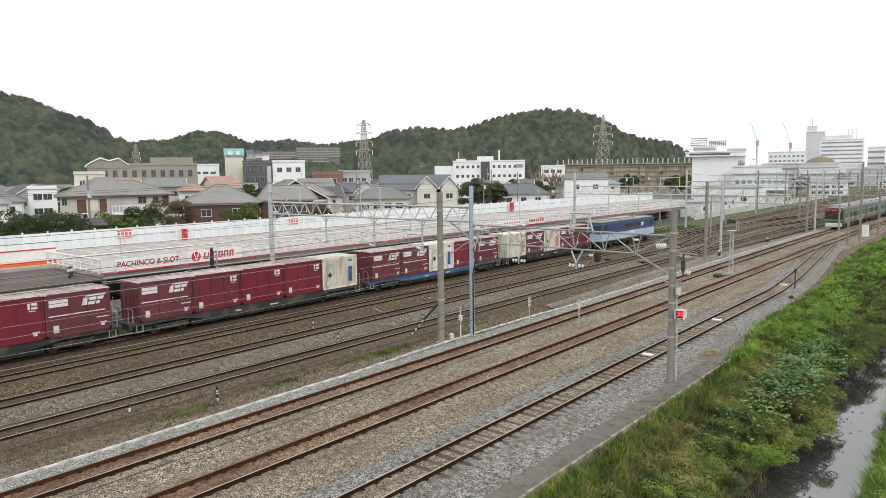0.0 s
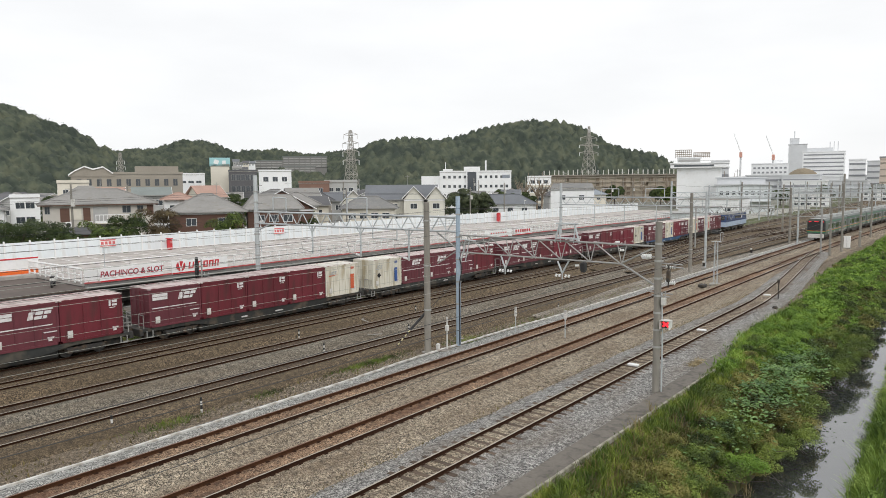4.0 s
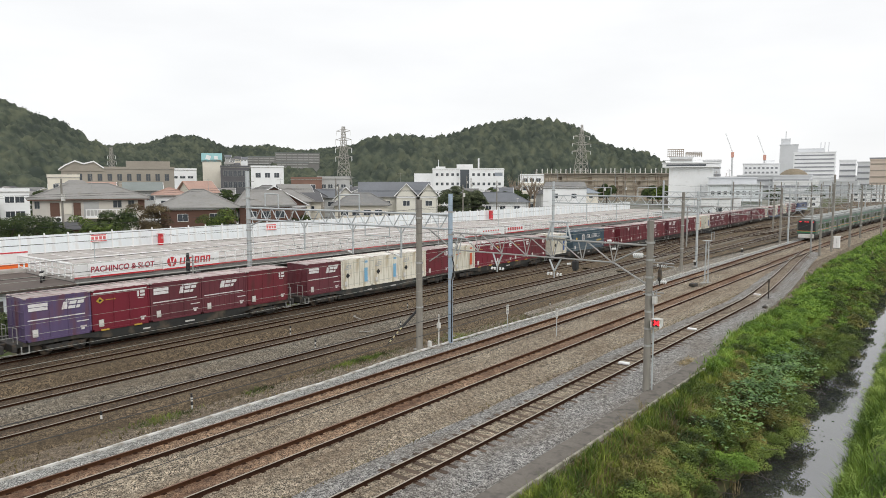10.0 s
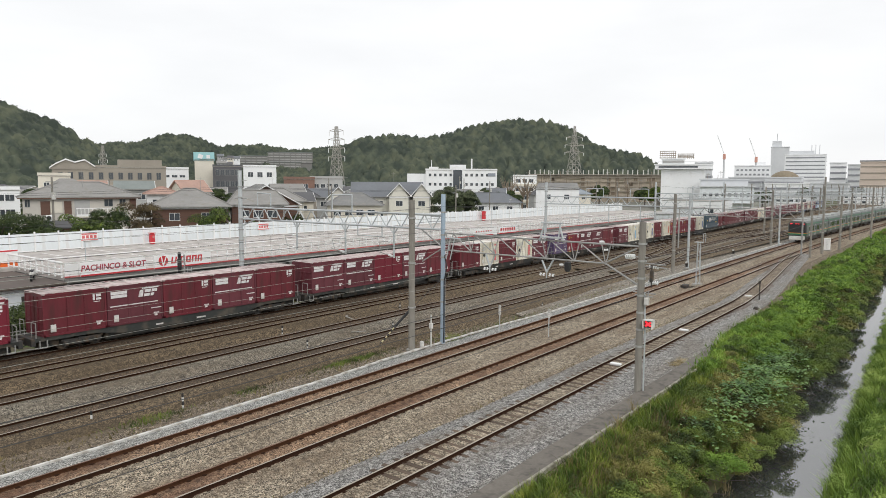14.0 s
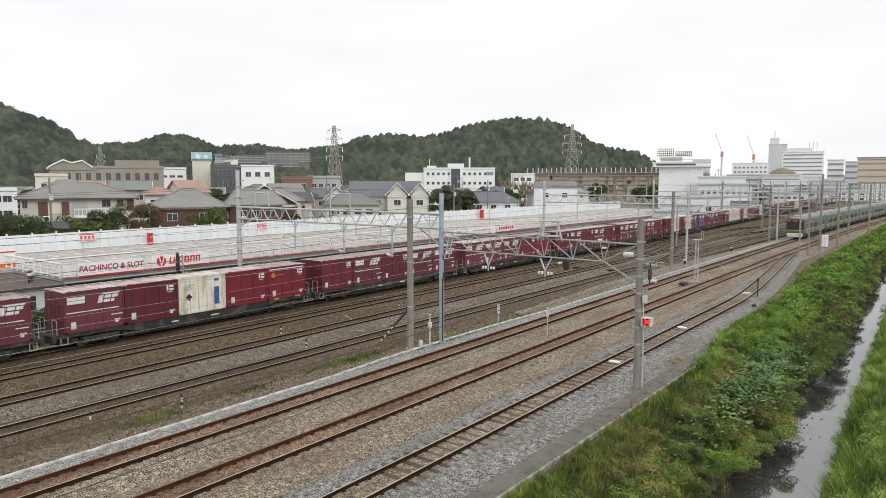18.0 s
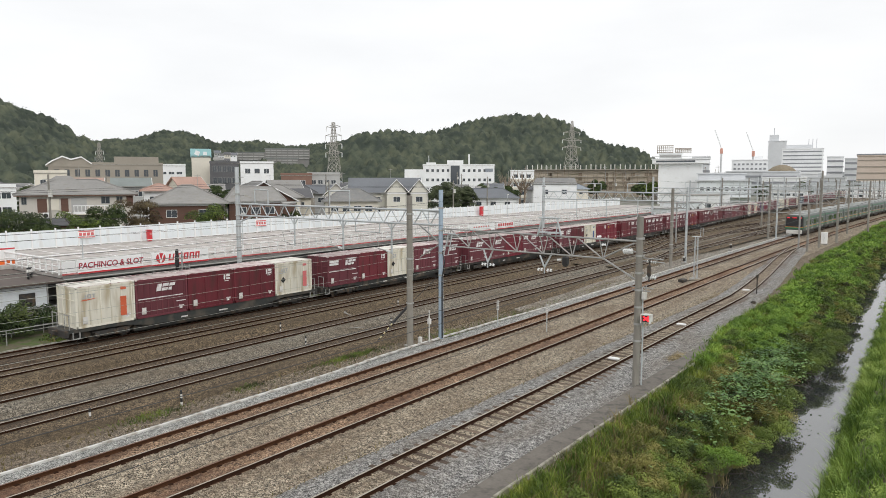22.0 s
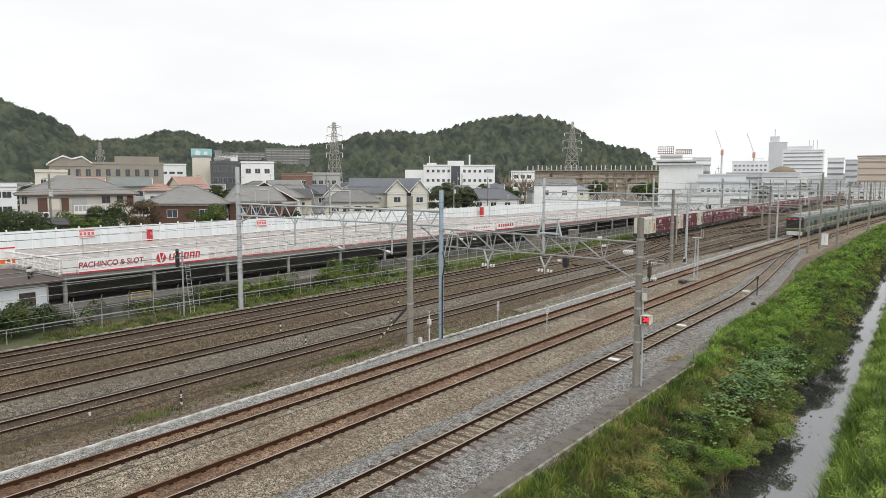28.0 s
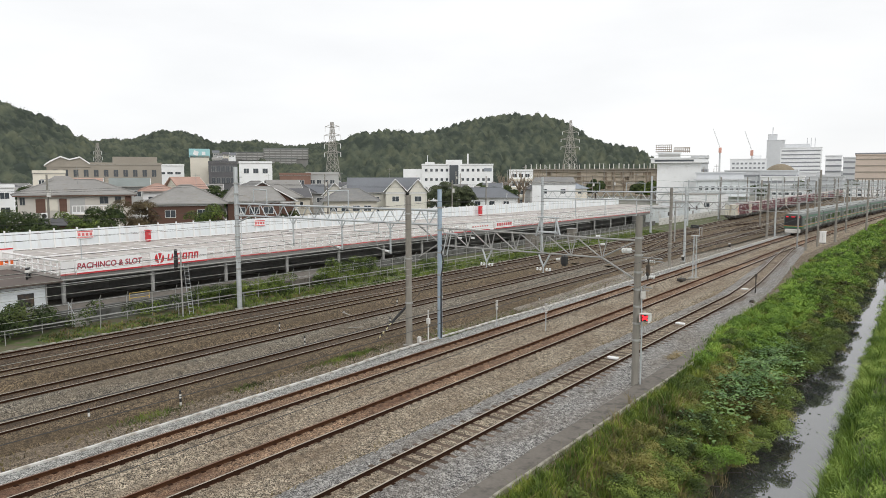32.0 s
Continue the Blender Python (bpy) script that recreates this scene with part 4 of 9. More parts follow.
def drop_arm(parent, x, y, ztop, zlow, reach):
    """A hanging post with a hinged arm and insulators for one line's wires."""
    part("drop_post", Build().rod((x, y, ztop), (x, y, zlow), 0.065, n=8).rod((x, y, ztop - 0.45), (x - 0.35, y, ztop), 0.04, n=6).rod((x, y, ztop - 0.45), (x + 0.35, y, ztop), 0.04, n=6), GALV, parent)
    b = Build().rod((x, y, zlow + 0.1), (x + reach, y, zlow + 0.35), 0.03, n=6).rod((x, y, ztop - 0.9), (x + reach * 0.92, y, zlow + 1.0), 0.03, n=6).rod((x + reach * 0.92, y, zlow + 1.0), (x + reach * 0.75, y, zlow + 0.3), 0.02, n=6)
    part("arm", b, DULLSTEEL, parent)
    b = Build()
    insulator(b, (x + 0.06 * reach, y, zlow + 0.12), (x + 0.32 * reach, y, zlow + 0.18), 0.08, 6)
    insulator(b, (x + 0.06 * reach, y, ztop - 0.9), (x + 0.3 * reach, y, ztop - 0.97), 0.08, 6)
    part("insulator", b, PORCELAIN, parent)


near_mast = mast("tall galvanised tube mast beyond the freight line", -46.0, 33.4, 10.95, 0.2, GALV, 0.8, 9)
part("cap_arm", Build().rod((-0.7, 0, 9.2), (0.9, 0, 9.2), 0.04, n=6).rod((0, 0, 10.6), (0.7, 0.1, 10.6), 0.03, n=6), DULLSTEEL, near_mast)
mast("square-topped concrete mast streaked with brown stains", -27.35, 32.4, 9.0, 0.215, POLE, 0.85, 3)
BLUESTEEL = paint("blue_grey_steel", (0.36, 0.45, 0.54), 0.5, 0.2, scale=8, var=0.12, big=0.2, bump=0.05)
blue_mast = mast("pale blue galvanised steel mast", -26.75, 34.8, 9.33, 0.16, BLUESTEEL, 0.9, 5)
part("cable_pipe", Build().rod((0.2, -0.12, 0.2), (0.2, -0.12, 4.2), 0.045, n=6).rod((0.2, -0.12, 4.2), (0.45, -0.2, 5.2), 0.04, n=6).rod((0.45, -0.2, 5.2), (0.1, 0, 5.9), 0.04, n=6), BLACK, blue_mast, "black cable down the mast")
part("side_arm", Build().rod((-1.0, 0, 8.35), (0, 0, 8.35), 0.035, n=6).rod((-1.0, 0, 8.35), (-1.0, 0, 6.4), 0.025, n=6), GALV, blue_mast)

portal = thing("portal_beam", "galvanised lattice beam carrying overhead wires across freight lines", "gantry", "beams across the line")
truss(portal, (-45.9, 33.5, 8.05), (-26.8, 34.6, 8.0), 0.92, 15)
for x, r in ((-39.8, -1.5), (-34.95, -1.5), (-30.6, -1.5)):
    y = 33.5 + (x + 45.9) / 19.1 * 1.1
    drop_arm(portal, x, y, 7.05, 5.0, r)
for x in (-42.6, -36.2):
    y = 33.5 + (x + 45.9) / 19.1 * 1.1
    part("hoop", Build().rod((x, y, 8.05), (x, y, 9.15), 0.05, n=8).rod((x, y, 9.15), (x + 2.0 if x > -40 else x - 1.6, y, 9.2), 0.05, n=8).rod((x + 2.0 if x > -40 else x - 1.6, y, 9.2), (x + 2.0 if x > -40 else x - 1.6, y, 8.0), 0.05, n=8), GALV, portal)
part("knee_brace", Build().rod((-45.9, 33.5, 6.6), (-44.4, 33.6, 7.13), 0.06, n=8).rod((-33.8, 34.2, 7.1), (-33.8, 34.2, 6.4), 0.04, n=6).rod((-33.8, 34.2, 6.4), (-31.6, 34.3, 6.4), 0.04, n=6).rod((-31.6, 34.3, 6.4), (-31.6, 34.3, 7.1), 0.04, n=6), GALV, portal)

signal_mast = mast("weathered banded concrete mast with a red signal lamp", -12.6, 32.35, 8.2, 0.178, POLE, 0.92, 7, base=False)
part("pipe", Build().rod((0.28, 0, 0.1), (0.28, 0, 3.2), 0.04, n=6).rod((0.28, 0, 3.2), (0.2, 0, 5.2), 0.035, n=6), GALV, signal_mast)
part("junction_box", Build().box((0.34, -0.1, 4.8), (0.2, 0.28, 0.36), bev=0.03), PALE, signal_mast)
lamp_r = glow("signal_red", (1.0, 0.02, 0.03), 2.2)
lb = Build().box((0, 0, 0), (0.42, 0.34, 0.4), bev=0.03)
lb.box((0, -0.24, 0.2), (0.46, 0.26, 0.03)).box((-0.22, -0.24, 0), (0.03, 0.26, 0.42)).box((0.22, -0.24, 0), (0.03, 0.26, 0.42))
head = part("lamp_housing", lb, PALE, signal_mast, "pale hooded signal housing", m=pose(0.5, 0, 3.7))
part("lamp_face", Build().box((0, -0.18, 0), (0.36, 0.03, 0.34)), BLACK, head)
cross = Build().box((0, -0.2, 0), (0.34, 0.012, 0.085), ry=38).box((0, -0.201, 0), (0.34, 0.012, 0.085), ry=-38)
part("lamp_cross", cross, lamp_r, head, "glowing red crossed bars")
b = Build()
for z, s, r in ((6.95, -1, 0.13), (6.5, 1, 0.07), (5.75, 1, 0.1)):
    insulator(b, (s * 0.35, 0, z), (s * 0.85, 0.05, z - 0.05), r, 5)
part("insulator", b, PORCELAIN, signal_mast)
b = Build()
for z, a, c in ((6.95, -0.9, 0.3), (6.65, 0.0, 1.2), (6.5, 0.2, 1.25), (5.2, -0.4, 0.75), (5.05, -0.3, 0.6)):
    b.rod((a, 0, z), (c, 0, z - 0.03), 0.03, n=6)
b.rod((0.3, 0, 4.6), (0.4, 0, 5.3), 0.03, n=6)
part("bracket", b, DULLSTEEL, signal_mast)
part("switch_box", Build().box((0.55, -0.1, 6.05), (0.16, 0.2, 0.55), bev=0.03).rod((0.55, -0.1, 5.5), (0.55, -0.1, 6.6), 0.03, n=6), IRON, signal_mast, "dark switch box")

portal = thing("portal_beam", "weathered lattice beam over the main lines with insulators", "gantry", "beams across the line")
PL, PR = Vector((-26.6, 34.8, 6.86)), Vector((-12.75, 32.5, 6.98))


def on_portal(u, z=0.0):
    """A point along the beam's top chord, lowered by z."""
    return PL.lerp(PR, u) - Vector((0, 0, z))


part("top_chord", Build().rod(PL, PR, 0.05, n=8), DULLSTEEL, portal)
part("bottom_chord", Build().rod(on_portal(0, 1.1), on_portal(0.86, 0.99), 0.045, n=8), DULLSTEEL, portal)
for j in range(7):
    u = 0.03 + j * 0.1383
    low = on_portal(u, 1.05)
    for o in (-0.2, 0.2):
        part("web_member", Build().rod(low, on_portal(u + o / 13.8) + Vector((0, 0.18 if o > 0 else -0.12, 0)), 0.03, n=6), DULLSTEEL, portal)
    if j < 6:
        part("web_member", Build().rod(on_portal(u + 0.02), on_portal(u + 0.1383, 1.04), 0.036, n=6), DULLSTEEL, portal)
part("knee_brace", Build().rod(on_portal(0.86, 1.0), (-12.65, 32.45, 5.0), 0.05, n=8), DULLSTEEL, portal)
part("knee_brace", Build().rod(on_portal(0.86, 0.95), on_portal(0.985, 0.12), 0.045, n=8), DULLSTEEL, portal)
part("knee_brace", Build().rod((-28.6, 34.8, 7.05), (-26.75, 34.8, 5.9), 0.05, n=6), DULLSTEEL, portal)
part("knee_brace", Build().rod((-26.75, 34.8, 5.9), (-28.4, 34.7, 4.9), 0.04, n=6), DULLSTEEL, portal)
for x, zl in ((-22.7, 4.85), (-18.45, 4.95)):
    y = 34.8 - (x + 26.6) / 13.85 * 2.3
    part("v_hanger", Build().rod((x - 0.3, y, 5.8), (x, y, zl + 0.2), 0.05, n=6).rod((x + 0.4, y, 5.85), (x, y, zl + 0.2), 0.05, n=6).rod((x, y, zl + 0.25), (x, y, zl - 0.15), 0.04, n=6), GALV, portal)
    b = Build()
    for o in (-0.4, -0.2, 0.18, 0.38):
        insulator(b, (x + o, y, zl - 0.02), (x + o + 0.05, y, zl + 0.14), 0.07, 2)
    part("insulator", b, PORCELAIN, portal)
b = Build()
for u, z in ((0.1, -0.12), (0.17, -0.12), (0.12, 0.55), (0.2, 0.5), (0.31, -0.14), (0.86, 0.3), (0.84, -0.1), (0.66, 1.3)):
    p = on_portal(u, z)
    insulator(b, p - Vector((0.12, 0, 0)), p + Vector((0.12, 0, 0.02)), 0.062, 3)
part("insulator", b, PORCELAIN, portal)
b = Build().box(on_portal(0.69, 1.32), (0.3, 0.3, 0.46), bev=0.04).box(on_portal(0.69, 1.56), (0.22, 0.22, 0.14), bev=0.03)
b.rod(on_portal(0.69, 1.0), on_portal(0.69, 1.3), 0.03, n=6)
part("hanging_signal", b, BLACK, portal, "small black hanging box")
fr = Build()
for e_ in (-1, 1):
    fr.rod((-18.1 + e_ * 0.75, 33.3, 6.85), (-18.1 + e_ * 0.45, 33.3, 7.9), 0.05, n=6).rod((-18.1 + e_ * 0.4, 33.3, 6.85), (-18.1 + e_ * 0.5, 33.3, 7.9), 0.035, n=6)
fr.rod((-18.75, 33.3, 7.9), (-17.45, 33.3, 7.9), 0.05, n=6).box((-18.1, 33.3, 7.1), (1.2, 0.3, 0.08))
part("switch_frame", fr, GALV, portal)
jl = Build()
for o in (0.0, 0.32):
    jl.rod((-26.0 + o, 34.6, 6.6), (-26.35 + o, 34.6, 5.2), 0.035, n=6)
jl.rod((-26.3, 34.6, 6.6), (-25.2, 34.6, 6.55), 0.05, n=6)
part("jumper_frame", jl, GALV, portal, "pale jumper frame beside the mast")


def far_portal(y, xl, xm, xr, top):
    ob = thing("portal_beam", "distant galvanised lattice beam over the lines", "gantry", "beams across the line")
    truss(ob, (xl, y, 8.3), (xm, y, 8.3), 1.0, 9 if y > 100 else 12, 0.09, 0.04)
    if xr is not None:
        truss(ob, (xm, y, 6.8), (xr, y, 6.8), 0.9, 5, 0.06, 0.035, DULLSTEEL)
        mast("concrete mast beside the main lines", xr, y, 8.2, 0.19, POLE, 0.85, 3)
    for x in (-41.2, -37.0, -32.8):
        part("drop_post", Build().rod((x + drift(y), y, 7.3), (x + drift(y), y, 5.0), 0.06, n=6).rod((x + drift(y), y, 5.3), (x + drift(y) - 1.9, y, 5.5), 0.03, n=6), GALV, ob)
    for x in (xl + 6, xl + 12):
        part("hoop", Build().rod((x, y, 8.3), (x, y, 9.4), 0.05, n=6).rod((x, y, 9.4), (x + 2.4, y, 9.4), 0.05, n=6).rod((x + 2.4, y, 9.4), (x + 2.4, y, 8.3), 0.05, n=6), GALV, ob)
    mast("galvanised mast at the far side of the lines", xl, y, top, 0.2, GALV, 0.85, 4)
    mast("pale steel mast between the line groups", xm + 0.4, y + 1.6, top - 1.2, 0.15, GALV, 0.9, 3)
    mast("brown-stained concrete mast between the line groups", xm, y - 2.5, top - 1.3, 0.2, POLE, 0.85, 3)


far_portal(83.2, -46.2, -27.6, None, 10.2)
far_portal(127.5, -47.4, -26.4, -16.6, 10.4)
far_portal(180.0, -49.5, -27.5, -13.2, 10.6)
far_portal(229.0, -52.0, -27.0, -10.2, 10.6)
far_portal(278.0, -54.0, -24.0, -7.0, 10.6)


def yard_gantry(y, xl, xr, z):
    """A plain far beam with hangers and two end masts."""
    ob = thing("yard_gantry", "far grey lattice gantry across the yard lines", "gantry", "yard gantries")
    part("top_chord", Build().rod((xl, y, z), (xr, y, z), 0.09, n=6), GALV, ob)
    part("bottom_chord", Build().rod((xl, y, z - 1), (xr, y, z - 1), 0.08, n=6), GALV, ob)
    m = 2 * int((xr - xl) / 4)
    part("web", Build().tube([(xl + (xr - xl) * j / m, y, z - j % 2) for j in range(m + 1)], 0.035), GALV, ob)
    for x in (xl, (xl + xr) / 2 - 2, xr):
        part("leg", Build().rod((x, y, -0.45), (x, y, z + 1.6), 0.19, 0.15, n=8), POLE if x > xl else GALV, ob)
    for j in range(5):
        x = xl + (xr - xl) * (j + 0.6) / 5.2
        part("drop_post", Build().rod((x, y, z - 1), (x, y, 5.0), 0.07, n=6).rod((x, y, 5.3), (x - 1.6, y, 5.5), 0.04, n=5), GALV, ob)


for y, xl, xr, z in ((153, -48.6, -14.8, 8.0), (204, -51, -12.2, 8.1), (254, -53, -9.0, 8.2), (305, -55, -4.5, 8.2), (340, -57, -1.5, 8.3), (380, -58, 2.0, 8.3), (425, -60, 6.0, 8.4)):
    yard_gantry(y, xl, xr, z)
for x, y, top in ((-17.7, 108.5, 6.4), (-17.4, 116.0, 11.2), (-17.6, 148.0, 8.2), (-15.8, 163.0, 8.2), (-12.8, 200.0, 8.2)):
    mast("slim concrete mast beside the main lines", x, y, top, 0.16, POLE, 0.85, 3)

for k in range(9):
    y = 165 + 30 * k
    mast("dark weathered concrete mast in the far yard", track_x(3, y) + 2.4, y, 9.6, 0.17, POLE, 0.85, 1, base=False)
    mast("dark weathered concrete mast beyond the far freight line", track_x(6, y + 12) - 3.2, y + 12, 10.2, 0.18, POLE, 0.85, 1, base=False)

# a signal gantry across the lines, short of the far portals
sg = thing("signal_gantry", "weathered lattice signal gantry over several lines", "gantry")
truss(sg, (-37.0, 110.0, 6.35), (-19.0, 110.0, 6.1), 1.05, 9, 0.06, 0.045, DULLSTEEL)
for x in (-36.9, -19.1):
    part("leg", Build().rod((x, 110.0, -0.45), (x, 110.0, 6.5), 0.12, n=8), DULLSTEEL, sg)
for x in (-31.5, -26.0):
    part("v_hanger", Build().rod((x - 0.4, 110, 5.2), (x, 110, 4.4), 0.04, n=6).rod((x + 0.4, 110, 5.2), (x, 110, 4.4), 0.04, n=6), DULLSTEEL, sg)
SPANS = (-16.0, 34.0, 83.2, 127.5, 180.0, 229.0, 278.0)
for k, x in enumerate(TRACKS):
    if k == 0:
        continue
    ob = thing("overhead_wire", "thin overhead contact wire hung from a carrier wire", "overhead wire", "overhead wires")
    cw, mw, drops = [], [], Build()
    for a, e in zip(SPANS, SPANS[1:]):
        xa, xe = track_x(k, a), track_x(k, e)
        sw = 0.2 * (1 if SPANS.index(a) % 2 else -1)
        for j in range(8):
            u = j / 8
            px, py = xa + sw + (xe - xa - 2 * sw) * u, a + (e - a) * u
            z = 6.0 - 0.55 * (1 - (2 * u - 1) ** 2)
            cw.append((px, py, 5.1))
            mw.append((px, py, z))
            if py < 140:
                drops.rod((px, py, z), (px, py, 5.1), 0.005, n=3, caps=False)
    tagged(part("dropper", drops, WIRE, ob), kind="stuff")
    part("contact_wire", Build().tube(cw, 0.006 if k < 3 else 0.010), WIRE_PALE, ob)
    part("carrier_wire", Build().tube(mw, 0.005 if k < 3 else 0.009), WIRE_PALE, ob)
for x, z, sag in ((-46.6, 9.7, .5), (-45.3, 9.6, .5), (-46.0, 7.6, .4), (-44.6, 6.6, .3), (-27.2, 7.6, .5), (-26.2, 8.6, .5), (-25.6, 7.2, .4), (-12.9, 6.3, .4), (-11.7, 6.3, .4), (-12.0, 5.0, .3), (-28.0, 6.2, .3)):
    ob = thing("feeder_wire", "thin dark feeder wire strung between masts", "overhead wire", "feeder wires")
    pts = []
    for a, e in zip(SPANS, SPANS[1:]):
        for j in range(6):
            u = j / 6
            xa, xe = (x + drift(a) if x < -40 else x), (x + drift(e) if x < -40 else x)
            pts.append((xa + (xe - xa) * u, a + (e - a) * u, z - sag * (1 - (2 * u - 1) ** 2)))
    part("strand", Build().tube(pts, 0.009), WIRE, ob)

# small signals and posts among the lines
ls = thing("lattice_signal_post", "slim steel lattice signal post with a small platform", "signal", m=pose(-21.75, 71.2, -0.45))
b = Build()
for sx, sy in ((-1, -1), (1, -1), (1, 1), (-1, 1)):
    b.rod((sx * 0.18, sy * 0.14, 0.3), (sx * 0.12, sy * 0.1, 4.6), 0.03, n=5)
for j in range(8):
    z = 0.4 + j * 0.52
    s = 1 if j % 2 else -1
    b.rod((-0.17 * s, -0.14, z), (0.15 * s, -0.13, z + 0.5), 0.018, n=4)
part("lattice", b, GALV, ls)
part("platform", Build().box((0, 0, 4.6), (0.8, 0.7, 0.05)).rod((0.5, -.4, 4.6), (0.5, -.4, 5.5), 0.025, n=5).rod((0.5, .4, 4.6), (0.5, .4, 5.5), 0.025, n=5).rod((0.5, -.4, 5.5), (0.5, .4, 5.5), 0.025, n=5), GALV, ls)
part("signal_head", Build().box((-0.1, 0, 5.55), (0.8, 0.25, 0.35), bev=0.05), BLACK, ls)
part("footing", Build().box((0, 0, 0.18), (1.0, 0.9, 0.3), bev=0.03), CONCRETE, ls)

for x, y in ((-25.45, 39.6), (-22.15, 40.6)):
    ob = thing("marker_post", "white kilometre post with dark lettering blocks", "post", "marker posts", m=pose(x, y, -0.45, 0, 0, 35))
    part("stake", Build().box((0, 0, 0.7), (0.06, 0.05, 1.4)), GALV, ob)
    part("board", Build().box((0, 0, 1.75), (0.17, 0.05, 0.66), bev=0.01), PALE, ob)
    b = Build()
    for j in range(4):
        b.box((0.0, -0.028, 1.52 + j * 0.15), (0.1, 0.008, 0.05))
    part("mark", b, DULLSTEEL, ob)
GUYPALE = paint("pale_yellow", (0.66, 0.58, 0.34), 0.6, var=0.1, big=0.1, bump=0)
guy = thing("guy_stay", "black and yellow striped guy rod with a dark guard pipe", "guy rod")
a, c = Vector((-29.4, 31.35, -0.45)), Vector((-28.7, 32.25, 0.85))
for j in range(10):
    part("stripe", Build().rod(a.lerp(c, j / 10), a.lerp(c, (j + 1) / 10), 0.04, n=6), GUYPALE if j % 2 else BLACK, guy)
part("guard_pipe", Build().rod(c, (-28.07, 33.08, 1.93), 0.085, n=8), BLACK, guy)
part("stay_wire", Build().rod((-28.07, 33.08, 1.93), (-26.8, 34.75, 3.9), 0.018, n=4), WIRE, guy)
WALLGREY = paint("weathered_slab", (0.22, 0.2, 0.175), 0.9, scale=5, var=0.2, big=0.3, bump=0.3)
ob = thing("track_telephone", "pale lineside telephone box on a post", "telephone box", m=pose(-26.6, 33.4, -0.45))
part("post", Build().rod((0, 0, 0), (0, 0, 2.2), 0.045, n=8), PALE, ob)
part("box", Build().box((0, 0, 1.5), (0.22, 0.2, 0.36), bev=0.03), PALE, ob)
part("pedestal", Build().box((-0.5, -0.3, 0.25), (0.26, 0.24, 0.5), bev=0.07), PALE, ob)
part("slab", Build().box((0.2, -0.2, 0.1), (1.3, 0.7, 0.12), bev=0.02), WALLGREY, ob)
ob = thing("equipment_cabinet", "white lineside equipment cabinet on a plinth", "cabinet", m=pose(-17.5, 121.5, -0.3))
part("case", Build().box((0, 0, 1.05), (0.85, 0.7, 1.7), bev=0.05), WHITE, ob)
part("plinth", Build().box((0, 0, 0.1), (0.95, 0.8, 0.2)), CONCRETE, ob)
part("hood", Build().box((0, 0, 1.94), (0.95, 0.8, 0.08), bev=0.03), WHITE, ob)
part("door_seam", Build().box((0, -0.352, 1.05), (0.02, 0.01, 1.5)).box((0.07, -0.36, 1.1), (0.03, 0.03, 0.16)), DULLSTEEL, ob)
for x, y, w in ((-50.4, 87.8, 2.2), (-50.6, 101.0, 1.2)):
    ob = thing("relay_cabinet", "grey relay cabinet with double doors", "cabinet", "relay cabinets", m=pose(x, y, -0.45, 0, 0, 2))
    part("case", Build().box((0, 0, 1.25), (1.2, w, 2.1), bev=0.04), WALLGREY, ob)
    part("hood", Build().box((0, 0, 2.34), (1.35, w + 0.15, 0.1), bev=0.03), DULLSTEEL, ob)
    part("door_seam", Build().box((0.606, 0, 1.25), (0.012, 0.03, 1.9)).box((0.61, 0.15, 1.3), (0.03, 0.04, 0.2)), IRON, ob)
    part("plinth", Build().box((0, 0, 0.1), (1.3, w + 0.1, 0.2)), CONCRETE, ob)
for x, y, z in ((-29.4, 13.5, 0.55), (-28.4, 17.2, 0.6), (-37.2, 30.2, 0.5), (-32.8, 28.6, 0.45), (-32.6, 36.5, 0.4), (-36.9, 42.2, 0.5), (-28.2, 50.5, 0.4)):
    ob = thing("clearance_post", "short black and white striped clearance post", "post", "clearance posts", m=pose(x, y, -0.45))
    for j in range(4):
        part("stripe", Build().rod((0, 0, j * z / 3.2), (0, 0, (j + 1) * z / 3.2), 0.05, n=8), BLACK if j % 2 else PALE, ob)
for x, y, r in ((-35.9, 10.9, 20), (-33.0, 33.4, -30), (-27.8, 36.2, 60), (-36.9, 36.4, 70), (-38.0, 37.0, 68), (-14.4, 41.5, 80)):
    ob = thing("timber_plank", "pale timber plank lying on the ballast", "plank", "loose planks", m=pose(x, y, -0.22, 0, 0, r))
    part("board", Build().box((0, 0, 0.02), (0.12, random.uniform(0.8, 1.5), 0.04), bev=0.01), CONCRETE, ob)
ob = thing("point_motor", "dark point motor with rods between the main lines", "point motor", m=pose(-21.6, 70.2, -0.25))
part("case", Build().box((-0.6, -1.6, 0.15), (0.6, 1.0, 0.3), bev=0.05), IRON, ob)
part("rod", Build().rod((-0.6, -1.2, 0.1), (0.9, -0.6, 0.1), 0.04, n=6), IRON, ob)
part("rod", Build().rod((-0.8, -1.9, 0.1), (1.2, -1.9, 0.1), 0.03, n=6), IRON, ob)
ob = thing("iron_post", "thin dark rusty iron post beside the siding", "post", m=pose(-14.35, 64.6, -0.4))
part("stake", Build().rod((0, 0, 0), (0, 0, 2.0), 0.05, n=6), IRON, ob)
part("plate", Build().box((0, -0.06, 1.85), (0.22, 0.03, 0.3)), IRON, ob)
